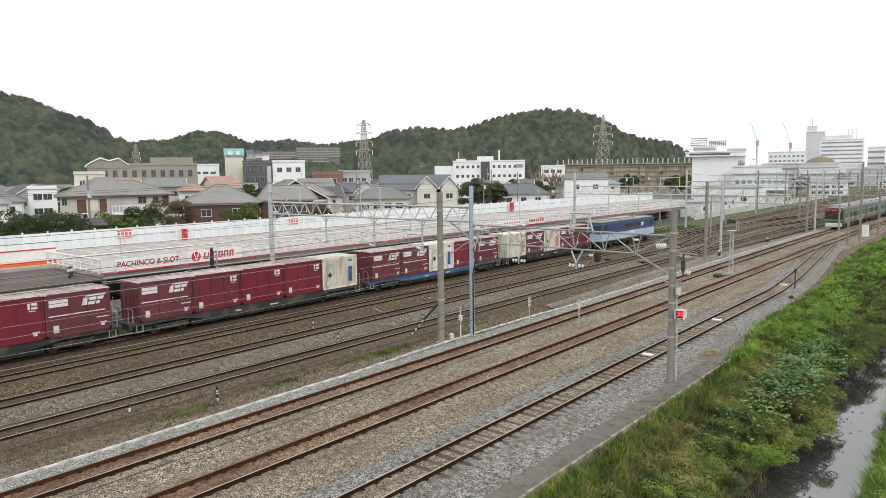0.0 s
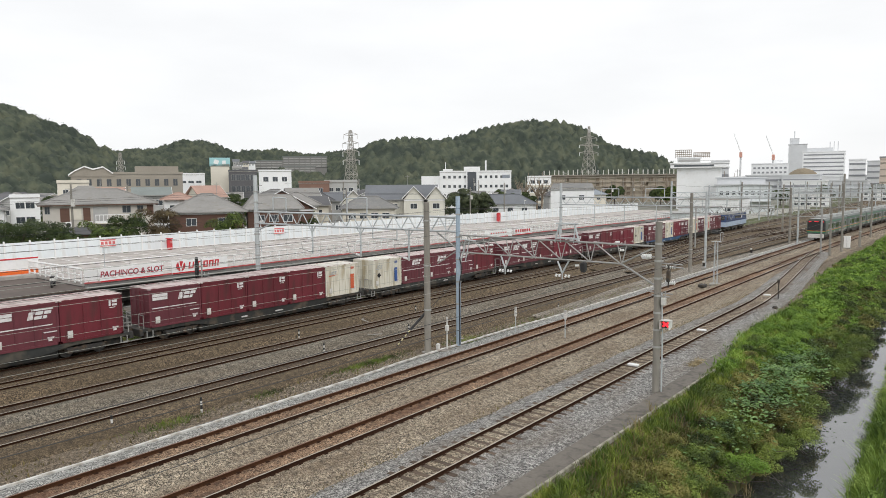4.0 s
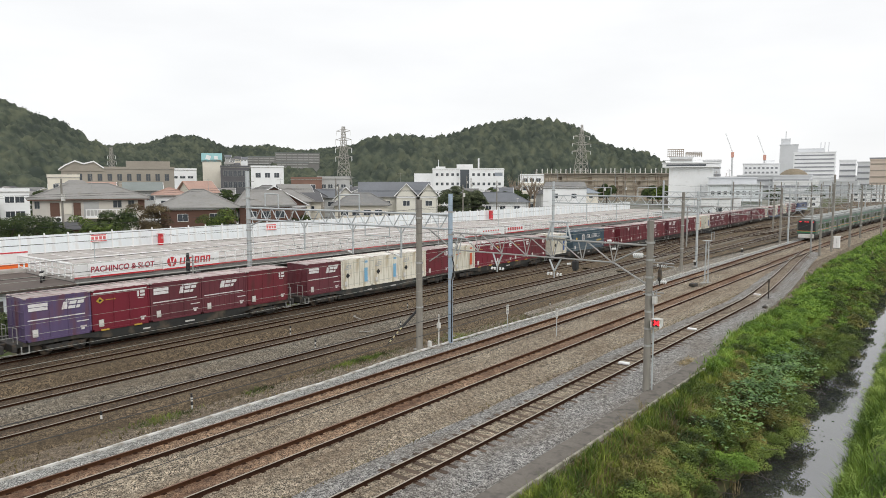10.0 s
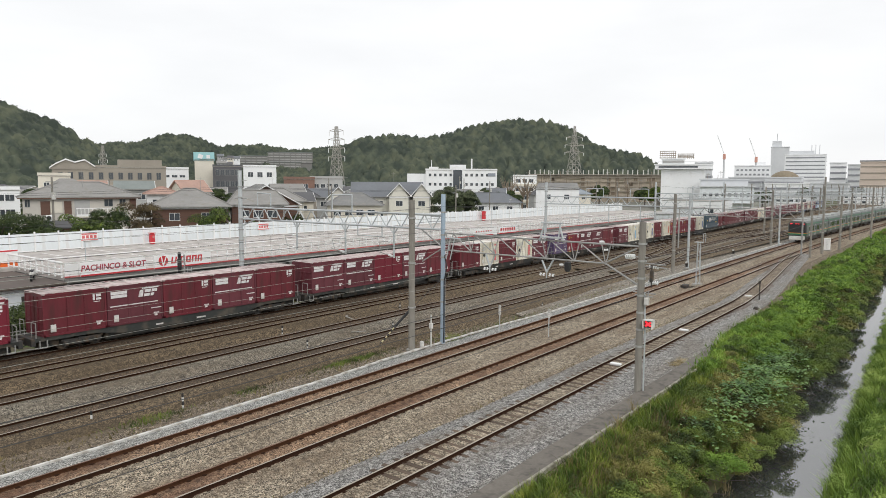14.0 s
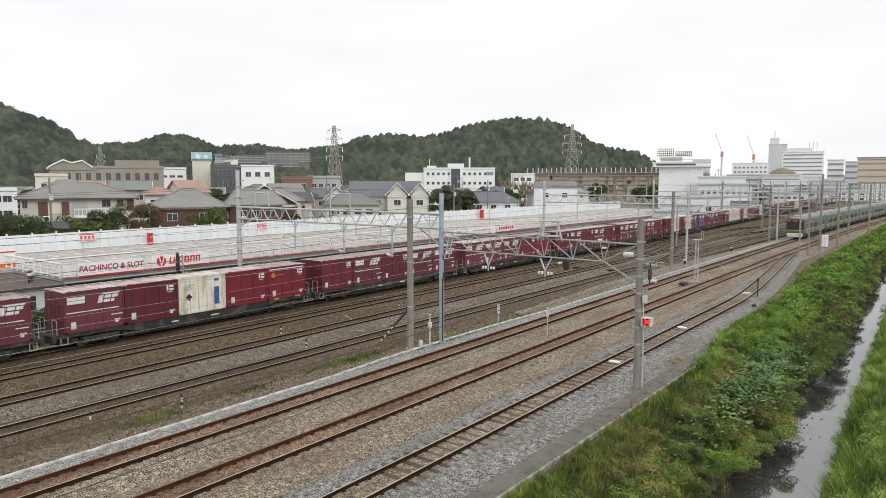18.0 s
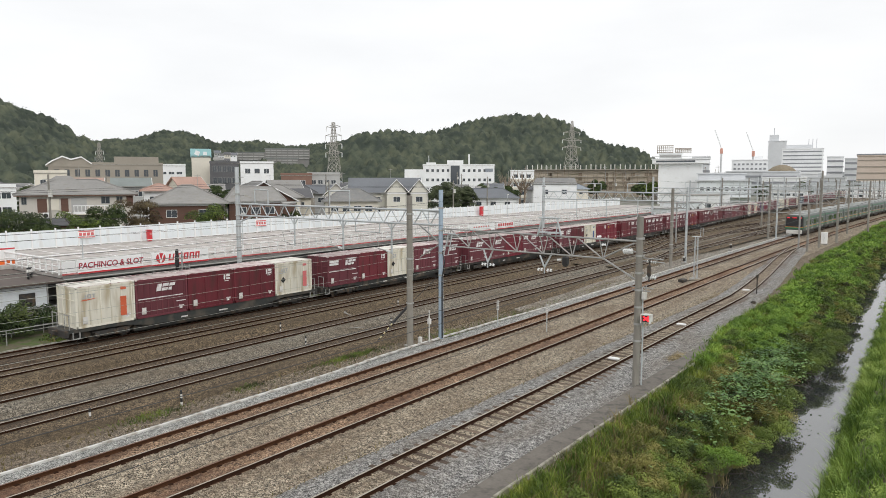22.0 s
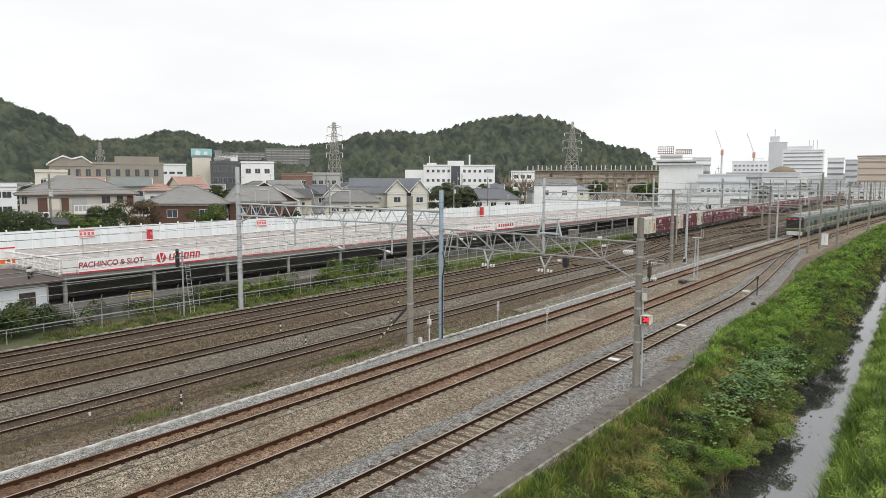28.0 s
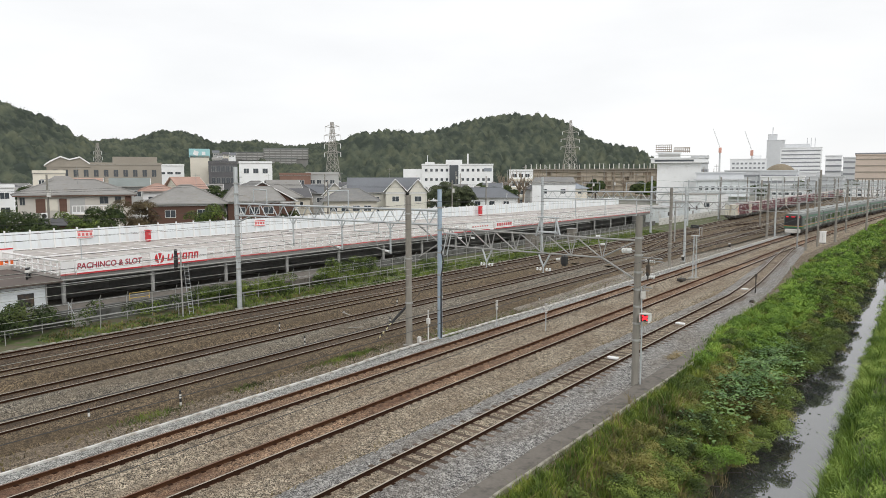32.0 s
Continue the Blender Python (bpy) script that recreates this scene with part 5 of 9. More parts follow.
for y in (84, 104):
    ob = thing("ground_signal", "low black ground signal with white hood", "ground signal", "ground signals", m=pose(-27.9 + 0.01 * y, y, -0.45))
    part("base", Build().box((0, 0, 0.15), (0.6, 0.5, 0.3)), CONCRETE, ob)
    part("head", Build().box((0, 0, 0.75), (0.3, 0.25, 0.6), bev=0.06), IRON, ob)
    part("hood", Build().box((0, -0.2, 1.0), (0.25, 0.2, 0.2), bev=0.03), PALE, ob)

# ---- the parking deck beyond the freight line ----
DECKTOP = paint("deck_surface", (0.46, 0.425, 0.4), 0.85, scale=3, var=0.12, big=0.25, bump=0.15, dirt=(0.34, 0.31, 0.28), amount=0.45)
PANEL = paint("white_panel", (0.72, 0.76, 0.775), 0.5, scale=4, var=0.05, big=0.1, bump=0.03, rnd=0.05, stretch=(1, 1, 0.3), dirt=(0.62, 0.62, 0.6), amount=0.2)
FADED = paint("faded_red_trim", (0.5, 0.1, 0.1), 0.6, scale=3, var=0.15, big=0.25, bump=0.05, dirt=(0.6, 0.35, 0.33), amount=0.4)
# a darker copy of concrete, with the shade below the deck in its colour
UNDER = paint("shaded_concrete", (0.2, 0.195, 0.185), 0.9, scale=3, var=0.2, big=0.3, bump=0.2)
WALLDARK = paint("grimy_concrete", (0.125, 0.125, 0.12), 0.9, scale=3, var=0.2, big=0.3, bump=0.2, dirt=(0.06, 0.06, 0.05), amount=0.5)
Y0, Y1, XF, XB, ZD = 24.0, 150.0, -55.7, -78.0, 2.6
deck = thing("parking_deck", "white-railed rooftop parking deck on steel columns", "parking deck")
part("under_pipe", Build().rod((XF - 1.2, 25, 2.0), (XF - 1.2, 110, 2.0), 0.07, n=6).rod((XF - 2.6, 25, 1.7), (XF - 2.6, 110, 1.75), 0.05, n=6), GALV, deck)
part("slab", Build().box(((XF + XB) / 2, (Y0 + Y1) / 2, ZD - 0.15), (XF - XB, Y1 - Y0, 0.3)), DECKTOP, deck)
# the edge beam is coloured dark like the shaded underside behind it
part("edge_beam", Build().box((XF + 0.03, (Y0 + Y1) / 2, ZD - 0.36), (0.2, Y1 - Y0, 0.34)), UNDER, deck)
part("red_band", Build().box((XF + 0.1, (Y0 + Y1) / 2, ZD - 0.03), (0.1, Y1 - Y0, 0.11)), FADED, deck, "faded red edge band")
col = Build().rod((0, 0, -0.45), (0, 0, ZD - 0.3), 0.17, n=10).mesh("column", [DULLSTEEL])
for j in range(18):
    for x in (XF - 0.05, XF - 7.4, XF - 14.8):
        part("column", col, None, deck, m=pose(x, Y0 + 0.2 + j * 7.42, 0))
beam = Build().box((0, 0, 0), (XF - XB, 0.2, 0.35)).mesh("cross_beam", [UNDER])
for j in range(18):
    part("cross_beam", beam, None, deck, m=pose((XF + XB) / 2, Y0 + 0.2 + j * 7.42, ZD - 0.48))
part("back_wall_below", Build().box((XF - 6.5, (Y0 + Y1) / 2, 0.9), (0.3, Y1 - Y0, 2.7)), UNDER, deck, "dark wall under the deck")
part("floor_below", Build().box((XF - 6.0, (Y0 + Y1) / 2, -0.4), (12.0, Y1 - Y0, 0.1)), ASPHALT, deck, "stained asphalt floor under the deck")
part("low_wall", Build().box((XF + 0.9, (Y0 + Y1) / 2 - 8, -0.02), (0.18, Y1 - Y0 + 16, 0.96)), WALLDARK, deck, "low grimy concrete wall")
part("diagonal_pipe", Build().rod((XF + .3, 24, 2.2), (XF + .3, 118, 2.05), 0.06, n=6).rod((XF + .3, 24, 1.9), (XF + .3, 118, 1.8), 0.04, n=6), DULLSTEEL, deck)
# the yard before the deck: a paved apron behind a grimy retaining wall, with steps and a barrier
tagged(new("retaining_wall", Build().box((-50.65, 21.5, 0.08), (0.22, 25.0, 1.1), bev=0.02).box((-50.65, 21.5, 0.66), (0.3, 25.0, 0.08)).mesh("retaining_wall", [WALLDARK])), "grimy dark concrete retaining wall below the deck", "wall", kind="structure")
tagged(new("apron", Build().box((-52.9, 29.0, 0.05), (4.2, 40.0, 0.6)).mesh("apron", [ASPHALT])), "worn grey asphalt apron before the parking deck", "pavement", kind="structure")
st = thing("concrete_steps", "short worn concrete steps up to the apron", "steps", m=pose(-50.1, 22.7, -0.45))
for j in range(4):
    part("step", Build().box((0.3 - j * 0.24, 0, 0.12 + j * 0.22), (0.3, 0.95, 0.24), bev=0.01), CONCRETE, st)
part("stringer", Build().box((-0.1, 0.5, 0.35), (0.95, 0.08, 0.7)), CONCRETE, st)
part("handrail", Build().rod((0.4, -0.5, 0), (0.4, -0.5, 0.95), 0.025, n=6).rod((-0.45, -0.5, 0.7), (-0.45, -0.5, 1.75), 0.025, n=6).rod((0.4, -0.5, 0.95), (-0.45, -0.5, 1.75), 0.025, n=6), GALV, st)
OCHRE = paint("ochre_paint", (0.5, 0.36, 0.1), 0.6, scale=4, var=0.15, big=0.25, bump=0.05)
br = thing("tube_barrier", "low ochre tubular barrier on the apron", "barrier", m=pose(-51.4, 28.0, 0.35))
part("frame", Build().tube([(0, -0.8, 0), (0, -0.8, 0.8), (0, 0.8, 0.8), (0, 0.8, 0)], 0.035, n=6), OCHRE, br)
part("middle_rail", Build().rod((0, -0.8, 0.4), (0, 0.8, 0.4), 0.03, n=6), OCHRE, br)
# railing in front: posts, rails
post = Build().box((0, 0, 0.5), (0.1, 0.1, 1.0)).mesh("rail_post", [WHITE])
for j in range(int((Y1 - Y0) / 1.05)):
    part("rail_post", post, None, deck, m=pose(XF, Y0 + 0.1 + j * 1.05, ZD + 0.1))
for z in (0.35, 0.65, 1.05):
    part("handrail", Build().rod((XF, Y0, ZD + z), (XF, Y1, ZD + z), 0.04 if z < 1 else 0.055, n=6), WHITE, deck)
# wall at the back: panels between posts
pan = Build().box((0, 0, 0), (0.08, 2.34, 0.92)).mesh("wall_panel", [PANEL])
psm = Build().box((0, 0, 0), (0.18, 0.14, 2.15), bev=0.02).mesh("wall_post", [WHITE])
for j in range(76):
    y = 2 + j * 2.4
    for z in (ZD + 0.5, ZD + 1.46):
        part("wall_panel", pan, None, deck, m=pose(XB - 0.02 * (z > 3.5), y + 1.2, z))
    part("wall_post", psm, None, deck, m=pose(XB + 0.1, y, ZD + 1.05))
part("back_slab", Build().box(((XF + XB) / 2 - 4.5, 12, ZD - 0.15), (XF - XB - 9.1, 24.0, 0.3)), DECKTOP, deck)
part("far_slab", Build().box((-69.0, 167.5, ZD - 0.15), (18.0, 35.0, 0.3)), DECKTOP, deck)
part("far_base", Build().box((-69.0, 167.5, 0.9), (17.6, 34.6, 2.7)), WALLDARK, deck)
part("kerb_rail", Build().rod((XB + 1.6, 4, ZD + 0.25), (XB + 1.6, 146, ZD + 0.25), 0.05, n=6).rod((XB + 9, 26, ZD + 0.12), (XB + 9, 146, ZD + 0.12), 0.06, n=6), WHITE, deck)
line = Build().box((0, 0, 0), (4.6, 0.12, 0.006)).mesh("bay_line", [WHITE])
for j in range(46):
    for x in (XB + 4.2, XB + 12.5):
        part("bay_line", line, None, deck, m=pose(x, Y0 + 1.5 + j * 2.6, ZD + 0.005))


SIGNWHITE = paint("sign_white", (0.86, 0.86, 0.85), 0.5, scale=4, var=0.04, big=0.08, bump=0.0)


def sign(name, label, y0, y1, z0, z1, x, category="sign"):
    ob = thing(name, label, category, m=pose(x, (y0 + y1) / 2, (z0 + z1) / 2))
    part("panel", Build().box((0, 0, 0), (0.06, y1 - y0, z1 - z0), bev=0.01), SIGNWHITE, ob)
    part("lower_strip", Build().box((0.034, 0, -(z1 - z0) / 2 + 0.07), (0.012, y1 - y0 - 0.04, 0.12)), SIGNRED, ob, "red lower strip")
    return ob


s1 = sign("wall_sign", "white sign with red lettering on the deck railing", 25.15, 30.55, 2.5, 3.62, XF + 0.2)
txt = bpy.data.curves.new("lettering", "FONT")
txt.shear, txt.offset = 0.12, 0.012
txt.body, txt.size, txt.extrude, txt.align_x, txt.align_y = "PACHINCO & SLOT", 0.66, 0.006, "CENTER", "CENTER"
txt.materials.append(paint("sign_dark_red", (0.36, 0.035, 0.06), 0.5, var=0.05, big=0.08, bump=0))
tob = new("lettering", txt)
tob.parent, tob.matrix_basis = s1, pose(0.045, 0, 0.07, 90, 0, 90)
tob.scale = (0.93, 1, 1)
def quad_mark_(b, y0, y1, z0, z1, k):
    """A slanted flat stroke on a sign."""
    b.add([(-0.01, y0 + k * z0, z0), (-0.01, y1 + k * z0, z0), (-0.01, y1 + k * z1, z1), (-0.01, y0 + k * z1, z1), (0.01, y0 + k * z0, z0), (0.01, y1 + k * z0, z0), (0.01, y1 + k * z1, z1), (0.01, y0 + k * z1, z1)],
          ((0, 3, 2, 1), (4, 5, 6, 7), (0, 1, 5, 4), (1, 2, 6, 5), (2, 3, 7, 6), (3, 0, 4, 7)))


s2 = sign("wall_sign", "white sign with bold red emblem blocks on the deck railing", 31.35, 36.9, 2.5, 3.62, XF + 0.2)
b = Build()
for a in range(3):
    b.rod((-0.01, -1.95, 0.08), (0.01, -1.95, 0.08), 0.44, n=20) if a == 0 else None
for j, w in enumerate((0.5, 0.12, 0.46, 0.46, 0.46, 0.42)):
    y = -1.2 + (0, 0.62, 0.86, 1.44, 2.02, 2.6)[j]
    for u, v, z0, z1 in ((0, 0.14, -0.22, 0.36), (w - 0.13, w, -0.22, 0.36), (0.14, w - 0.13, 0.24, 0.36), (0.14, w - 0.13, -0.22, -0.1)):
        if v > u and not (w < 0.2 and u > 0) and not (j in (4, 5) and z1 < 0) and not (j == 0 and z0 > 0):
            quad_mark_(b, y + u, y + v, z0, z1, 0.12 if j else 0.18)
part("emblem", b, SIGNRED, s2, "red disc and slanted strokes", m=pose(0.045, 0, 0.03))
b = Build()
b.box((0, 0, 0), (0.01, 0.1, 0.9), rx=12).box((0, 0.24, 0), (0.01, 0.1, 0.7), rx=-20)
part("emblem_gap", b, SIGNWHITE, s2, m=pose(0.06, -2.05, 0.11))
for y0, y1 in ((78.4, 85.2), (85.8, 90.8)):
    s3 = sign("wall_sign", "white sign with small red blocks on the deck railing", y0, y1, 2.5, 3.55, XF + 0.2)
    b = Build()
    for j in range(7):
        b.box((0, -1.9 + j * 0.62, 0.08), (0.02, 0.4 if y0 > 85 else 0.25, 0.42 if y0 > 85 else 0.2))
    part("emblem", b, SIGNRED, s3, "red strokes", m=pose(0.045, 0, 0.03))
for y, h, w in ((43.4, 1.3, 0.55), (113.6, 1.8, 0.8)):
    ob = thing("vending_kiosk", "tall red box beside the white deck wall", "kiosk", m=pose(XB + 0.9, y, ZD))
    part("case", Build().box((0, 0, h / 2), (0.6, w, h), bev=0.12), SIGNRED, ob)
    part("lid", Build().box((0, 0, h + 0.04), (0.76, w + 0.06, 0.08), bev=0.02), SIGNRED, ob)
    part("front_plate", Build().box((0.355, 0, h * 0.7), (0.02, w * 0.6, h * 0.2)), FADED, ob)
NOTICE = paint("faded_notice_red", (0.6, 0.14, 0.14), 0.6, var=0.15, big=0.2, bump=0)
for y in (36.4, 60.2):
    ob = thing("wall_notice", "red and white notice board on the deck wall", "notice", m=pose(XB + 0.2, y, ZD + 1.3))
    part("board", Build().box((0, 0, 0), (0.04, 1.9, 0.9)), WHITE, ob)
    b = Build().box((0.025, 0, 0.3), (0.02, 1.7, 0.14)).box((0.025, 0, -0.36), (0.02, 1.8, 0.1))
    for j in range(4):
        b.box((0.025, -0.65 + j * 0.43, -0.02), (0.02, 0.3, 0.34))
    part("bars", b, NOTICE, ob)
for x, y, h in ((-57, 26.3, 2.6), (-57, 86, 3.9), (-70, 112, 4.4), (-64, 47, 3.6)):
    ob = thing("lamp_post", "slim grey lamp post standing on the deck", "lamp post", "deck lamp posts", m=pose(x, y, ZD))
    part("pole", Build().rod((0, 0, 0), (0, 0, h), 0.05, 0.035, n=8), GALV, ob)
    part("lamp_head", Build().box((0, 0.15, h), (0.25, 0.5, 0.1), bev=0.03), PALE, ob)

# stair and low building at the deck's near end
erm = Build().box((0, 0, 0.5), (0.11, 0.11, 1.15)).mesh("end_rail_post", [WHITE])
for j in range(10):
    part("end_rail_post", erm, None, deck, m=pose(XF - 0.3 - j * 1.13, Y0 - 0.05, ZD))
for z in (0.12, 0.6, 1.1):
    part("end_rail", Build().rod((XF - 0.2, Y0 - 0.05, ZD + z), (XF - 10.6, Y0 - 0.05, ZD + z), 0.05 if z < 1 else 0.09, n=6), WHITE, deck)
part("end_panel", Build().box((XF + 0.05, Y0 + 0.55, ZD + 0.5), (0.06, 1.0, 0.95), bev=0.01), WHITE, deck)
ob = thing("store_building", "low white building with a flat brown roof", "building", m=pose(-60.4, 15.6, -0.45))
part("wall", Build().box((0, 0, 1.3), (10.6, 14.2, 2.6)), PANEL, ob)
for q in range(9):
    part("clapboard", Build().box((5.32, 0, 0.25 + q * 0.28), (0.04, 14.2, 0.25), ry=6), PANEL, ob)
part("roof", Build().box((0.1, 0.4, 2.7), (11.6, 15.4, 0.2), bev=0.04), paint("brown_roof", (0.1, 0.078, 0.066), 0.8, scale=3, var=0.15, big=0.25, bump=0.2), ob)
for y in (-3.0, 0.4, 3.4):
    part("window", Build().box((5.37, y + 2.2, 1.5), (0.06, 1.1, 1.0)), IRON, ob)
part("downpipe", Build().rod((5.42, 7.0, 0), (5.42, 7.0, 2.6), 0.05, n=6), DULLSTEEL, ob)
ob = thing("billboard", "long white billboard with an orange lower band", "billboard", m=pose(-66.4, 16.3, 2.6))
part("board", Build().box((0, 0, 0.62), (0.3, 16.9, 1.6), bev=0.02), WHITE, ob)
part("orange_band", Build().box((0.16, 0, 0.1), (0.03, 16.8, 0.5)), SIGNORANGE, ob, "orange band")
part("red_top", Build().box((0.16, 0, 1.36), (0.04, 16.9, 0.12)), SIGNRED, ob, "red top edge")
part("leg", Build().box((0, -5, 0.1), (0.2, 0.2, 0.2)).box((0, 5, 0.1), (0.2, 0.2, 0.2)), DULLSTEEL, ob)
ob = thing("scooter", "pale parked scooter on the flat roof", "scooter", m=pose(-57.4, 22.4, 2.35, 0, 0, 60))
part("body", Build().box((0, 0, 0.55), (0.34, 1.1, 0.35), bev=0.1).box((0, 0.55, 0.75), (0.3, 0.25, 0.6), bev=0.08), PALE, ob)
part("seat", Build().box((0, -0.15, 0.8), (0.28, 0.7, 0.12), bev=0.04), BLACK, ob)
for y in (-0.6, 0.65):
    part("wheel", Build().rod((-0.06, y, 0.26), (0.06, y, 0.26), 0.26, n=16), BLACK, ob)

# pale boundary wall beyond the deck, with sheds behind it
wall_b = thing("boundary_wall", "pale concrete boundary wall beside the yard lines", "wall", kind="structure")
bw = Build().box((0, 0, 0.75), (0.16, 2.94, 1.5), bev=0.02).mesh("wall_slab", [PALE])
for j in range(50):
    y = 151.5 + j * 3.0
    part("wall_slab", bw, None, wall_b, m=pose(-53.4 + drift(y) * 0.5, y, -0.45, 0, 0, 1.0))
for x, y, w, d, h, lb_ in ((-58.5, 163, 6, 9, 3.4, "low pale shed behind the boundary wall"), (-60, 182, 7, 12, 4.2, "grey-roofed workshop behind the boundary wall"), (-57, 232, 5, 8, 3.0, "small pale hut behind the boundary wall")):
    ob = thing("shed", lb_, "shed", "yard sheds", m=pose(x, y, -0.45))
    part("wall", Build().box((0, 0, h / 2), (w, d, h)), PANEL, ob)
    part("roof", Build().box((0, 0, h + 0.1), (w + 0.5, d + 0.5, 0.2), bev=0.03), DULLSTEEL, ob)
    for q in (-0.25, 0.25):
        part("window", Build().box((w / 2 + 0.01, q * d, h * 0.6), (0.05, 1.2, 0.9)), IRON, ob)
    part("door", Build().box((w / 2 + 0.01, 0, 1.0), (0.05, 0.9, 2.0)), WALLGREY, ob)

# fence along the verge
fence = thing("fence", "galvanised wire fence with bent post tops along the verge", "fence", kind="structure")
fp = Build().rod((0, 0, 0), (0, 0, 1.75), 0.035, n=6).rod((0, 0, 1.75), (0.22, 0, 2.1), 0.03, n=6).mesh("fence_post", [DULLSTEEL])
for j in range(62):
    part("fence_post", fp, None, fence, m=pose(-49.6 + drift(6 + j * 2.0), 6 + j * 2.0, -0.45, random.uniform(-1.5, 1.5), random.uniform(-1.5, 1.5), 0))
for z in (0.15, 0.75, 1.3):
    b = Build()
    for j in range(36):
        y = 2.6 + j * 3.4
        b.rod((-49.6 + drift(y), y, z), (-49.6 + drift(y + 3.4), y + 3.4, z), 0.022, n=5, caps=False)
    part("fence_rail", b, DULLSTEEL, fence)
b = Build()
for z in (0.05,):
    for j in range(40):
        y = 2 + j * 3
        b.rod((-47.6 + drift(y), y, 0.5), (-47.6 + drift(y + 3), y + 3, 0.5), 0.03, n=5, caps=False)
        if j % 2:
            b.rod((-47.6 + drift(y), y, -0.45), (-47.6 + drift(y), y, 0.52), 0.03, n=5)
part("pipe_rail", b, DULLSTEEL, fence)
ob = thing("colour_light_signal", "black colour-light signal head on a ladder post", "signal", m=pose(-47.3, 29.0, -0.45))
part("post", Build().rod((0.25, 0, 0), (0.25, 0, 5.0), 0.06, n=8), DULLSTEEL, ob)
b = Build()
for s in (-0.18, 0.18):
    b.rod((0.25, 0.75 + s, 0), (0.25, 0.4 + s, 4.0), 0.02, n=5)
for j in range(12):
    b.rod((0.25, 0.57 - 0.03 * j, 0.3 + j * 0.31), (0.25, 0.93 - 0.03 * j, 0.3 + j * 0.31), 0.015, n=4)
part("ladder", b, GALV, ob)
part("signal_head", Build().box((0, -0.25, 4.3), (0.25, 0.36, 1.0), bev=0.12).box((0, -0.25, 4.95), (0.2, 0.26, 0.5), bev=0.08).box((0, -0.25, 3.75), (0.2, 0.28, 0.3), bev=0.06), BLACK, ob)

# ---- the town ----
GLASS = glass("window_glass", (0.05, 0.06, 0.07), 0.12)
ROOF_GREY = paint("grey_tile_roof", (0.2, 0.2, 0.195), 0.75, scale=3, var=0.18, big=0.2, bump=0.3, stretch=(1, 1, 3), dirt=(0.24, 0.23, 0.21), amount=0.3)
ROOF_TAN = paint("tan_slate_roof", (0.255, 0.248, 0.235), 0.8, scale=3, var=0.14, big=0.2, bump=0.3, stretch=(1, 1, 3), dirt=(0.23, 0.215, 0.19), amount=0.25)
ROOF_BLUE = paint("blue_grey_roof", (0.25, 0.28, 0.31), 0.7, scale=3, var=0.12, big=0.18, bump=0.2)
ROOF_ORANGE = paint("orange_tile_roof", (0.4, 0.26, 0.21), 0.8, scale=3, var=0.15, big=0.2, bump=0.2)
ROOF_SLATE = paint("slate_grey_roof", (0.15, 0.16, 0.175), 0.7, scale=3, var=0.12, big=0.18, bump=0.2)
ROOF_GREEN = paint("green_grey_roof", (0.2, 0.225, 0.215), 0.75, scale=3, var=0.12, big=0.2, bump=0.2)
ROOF_DARK = paint("dark_roof", (0.1, 0.1, 0.105), 0.7, scale=3, var=0.15, big=0.2, bump=0.2)
WALL_WHITE = paint("white_render", (0.81, 0.82, 0.82), 0.75, scale=2, var=0.04, big=0.08, bump=0.1, dirt=(0.73, 0.73, 0.71), amount=0.15)
WALL_CREAM = paint("cream_render", (0.68, 0.64, 0.55), 0.8, scale=2, var=0.06, big=0.14, bump=0.1)
WALL_BEIGEPALE = paint("pale_beige_render", (0.55, 0.52, 0.47), 0.8, scale=2, var=0.06, big=0.14, bump=0.1)
WALL_YELLOW = paint("yellow_render", (0.7, 0.68, 0.6), 0.8, scale=2, var=0.06, big=0.12, bump=0.1)
WALL_BEIGE = paint("beige_tile", (0.31, 0.28, 0.235), 0.8, scale=2, var=0.08, big=0.15, bump=0.1)
WALL_GREY = paint("grey_render", (0.42, 0.42, 0.41), 0.8, scale=2, var=0.08, big=0.16, bump=0.1)
WALL_BROWN = paint("brown_siding", (0.13, 0.07, 0.05), 0.8, scale=3, var=0.12, big=0.2, bump=0.2, stretch=(0.3, 0.3, 6))
WALL_BRICK = paint("brown_brick", (0.22, 0.13, 0.1), 0.85, scale=4, var=0.12, big=0.2, bump=0.2)
NETTING = paint("brown_netting", (0.46, 0.4, 0.32), 0.9, scale=1.2, var=0.3, big=0.35, bump=0.2, stretch=(0.35, 0.35, 2.5), dirt=(0.24, 0.22, 0.15), amount=0.35)
# far city colours are paled: distance haze is mixed into them
HAZE_WHITE = paint("haze_white", (0.8, 0.81, 0.82), 0.8, scale=0.8, var=0.05, big=0.1, bump=0.0)
HAZE_GREY = paint("haze_grey", (0.6, 0.615, 0.63), 0.8, scale=0.8, var=0.05, big=0.1, bump=0.0)
HAZE_BAND = paint("haze_window_band", (0.26, 0.27, 0.29), 0.5, scale=0.8, var=0.05, big=0.1, bump=0.0)

WIN_CACHE = {}


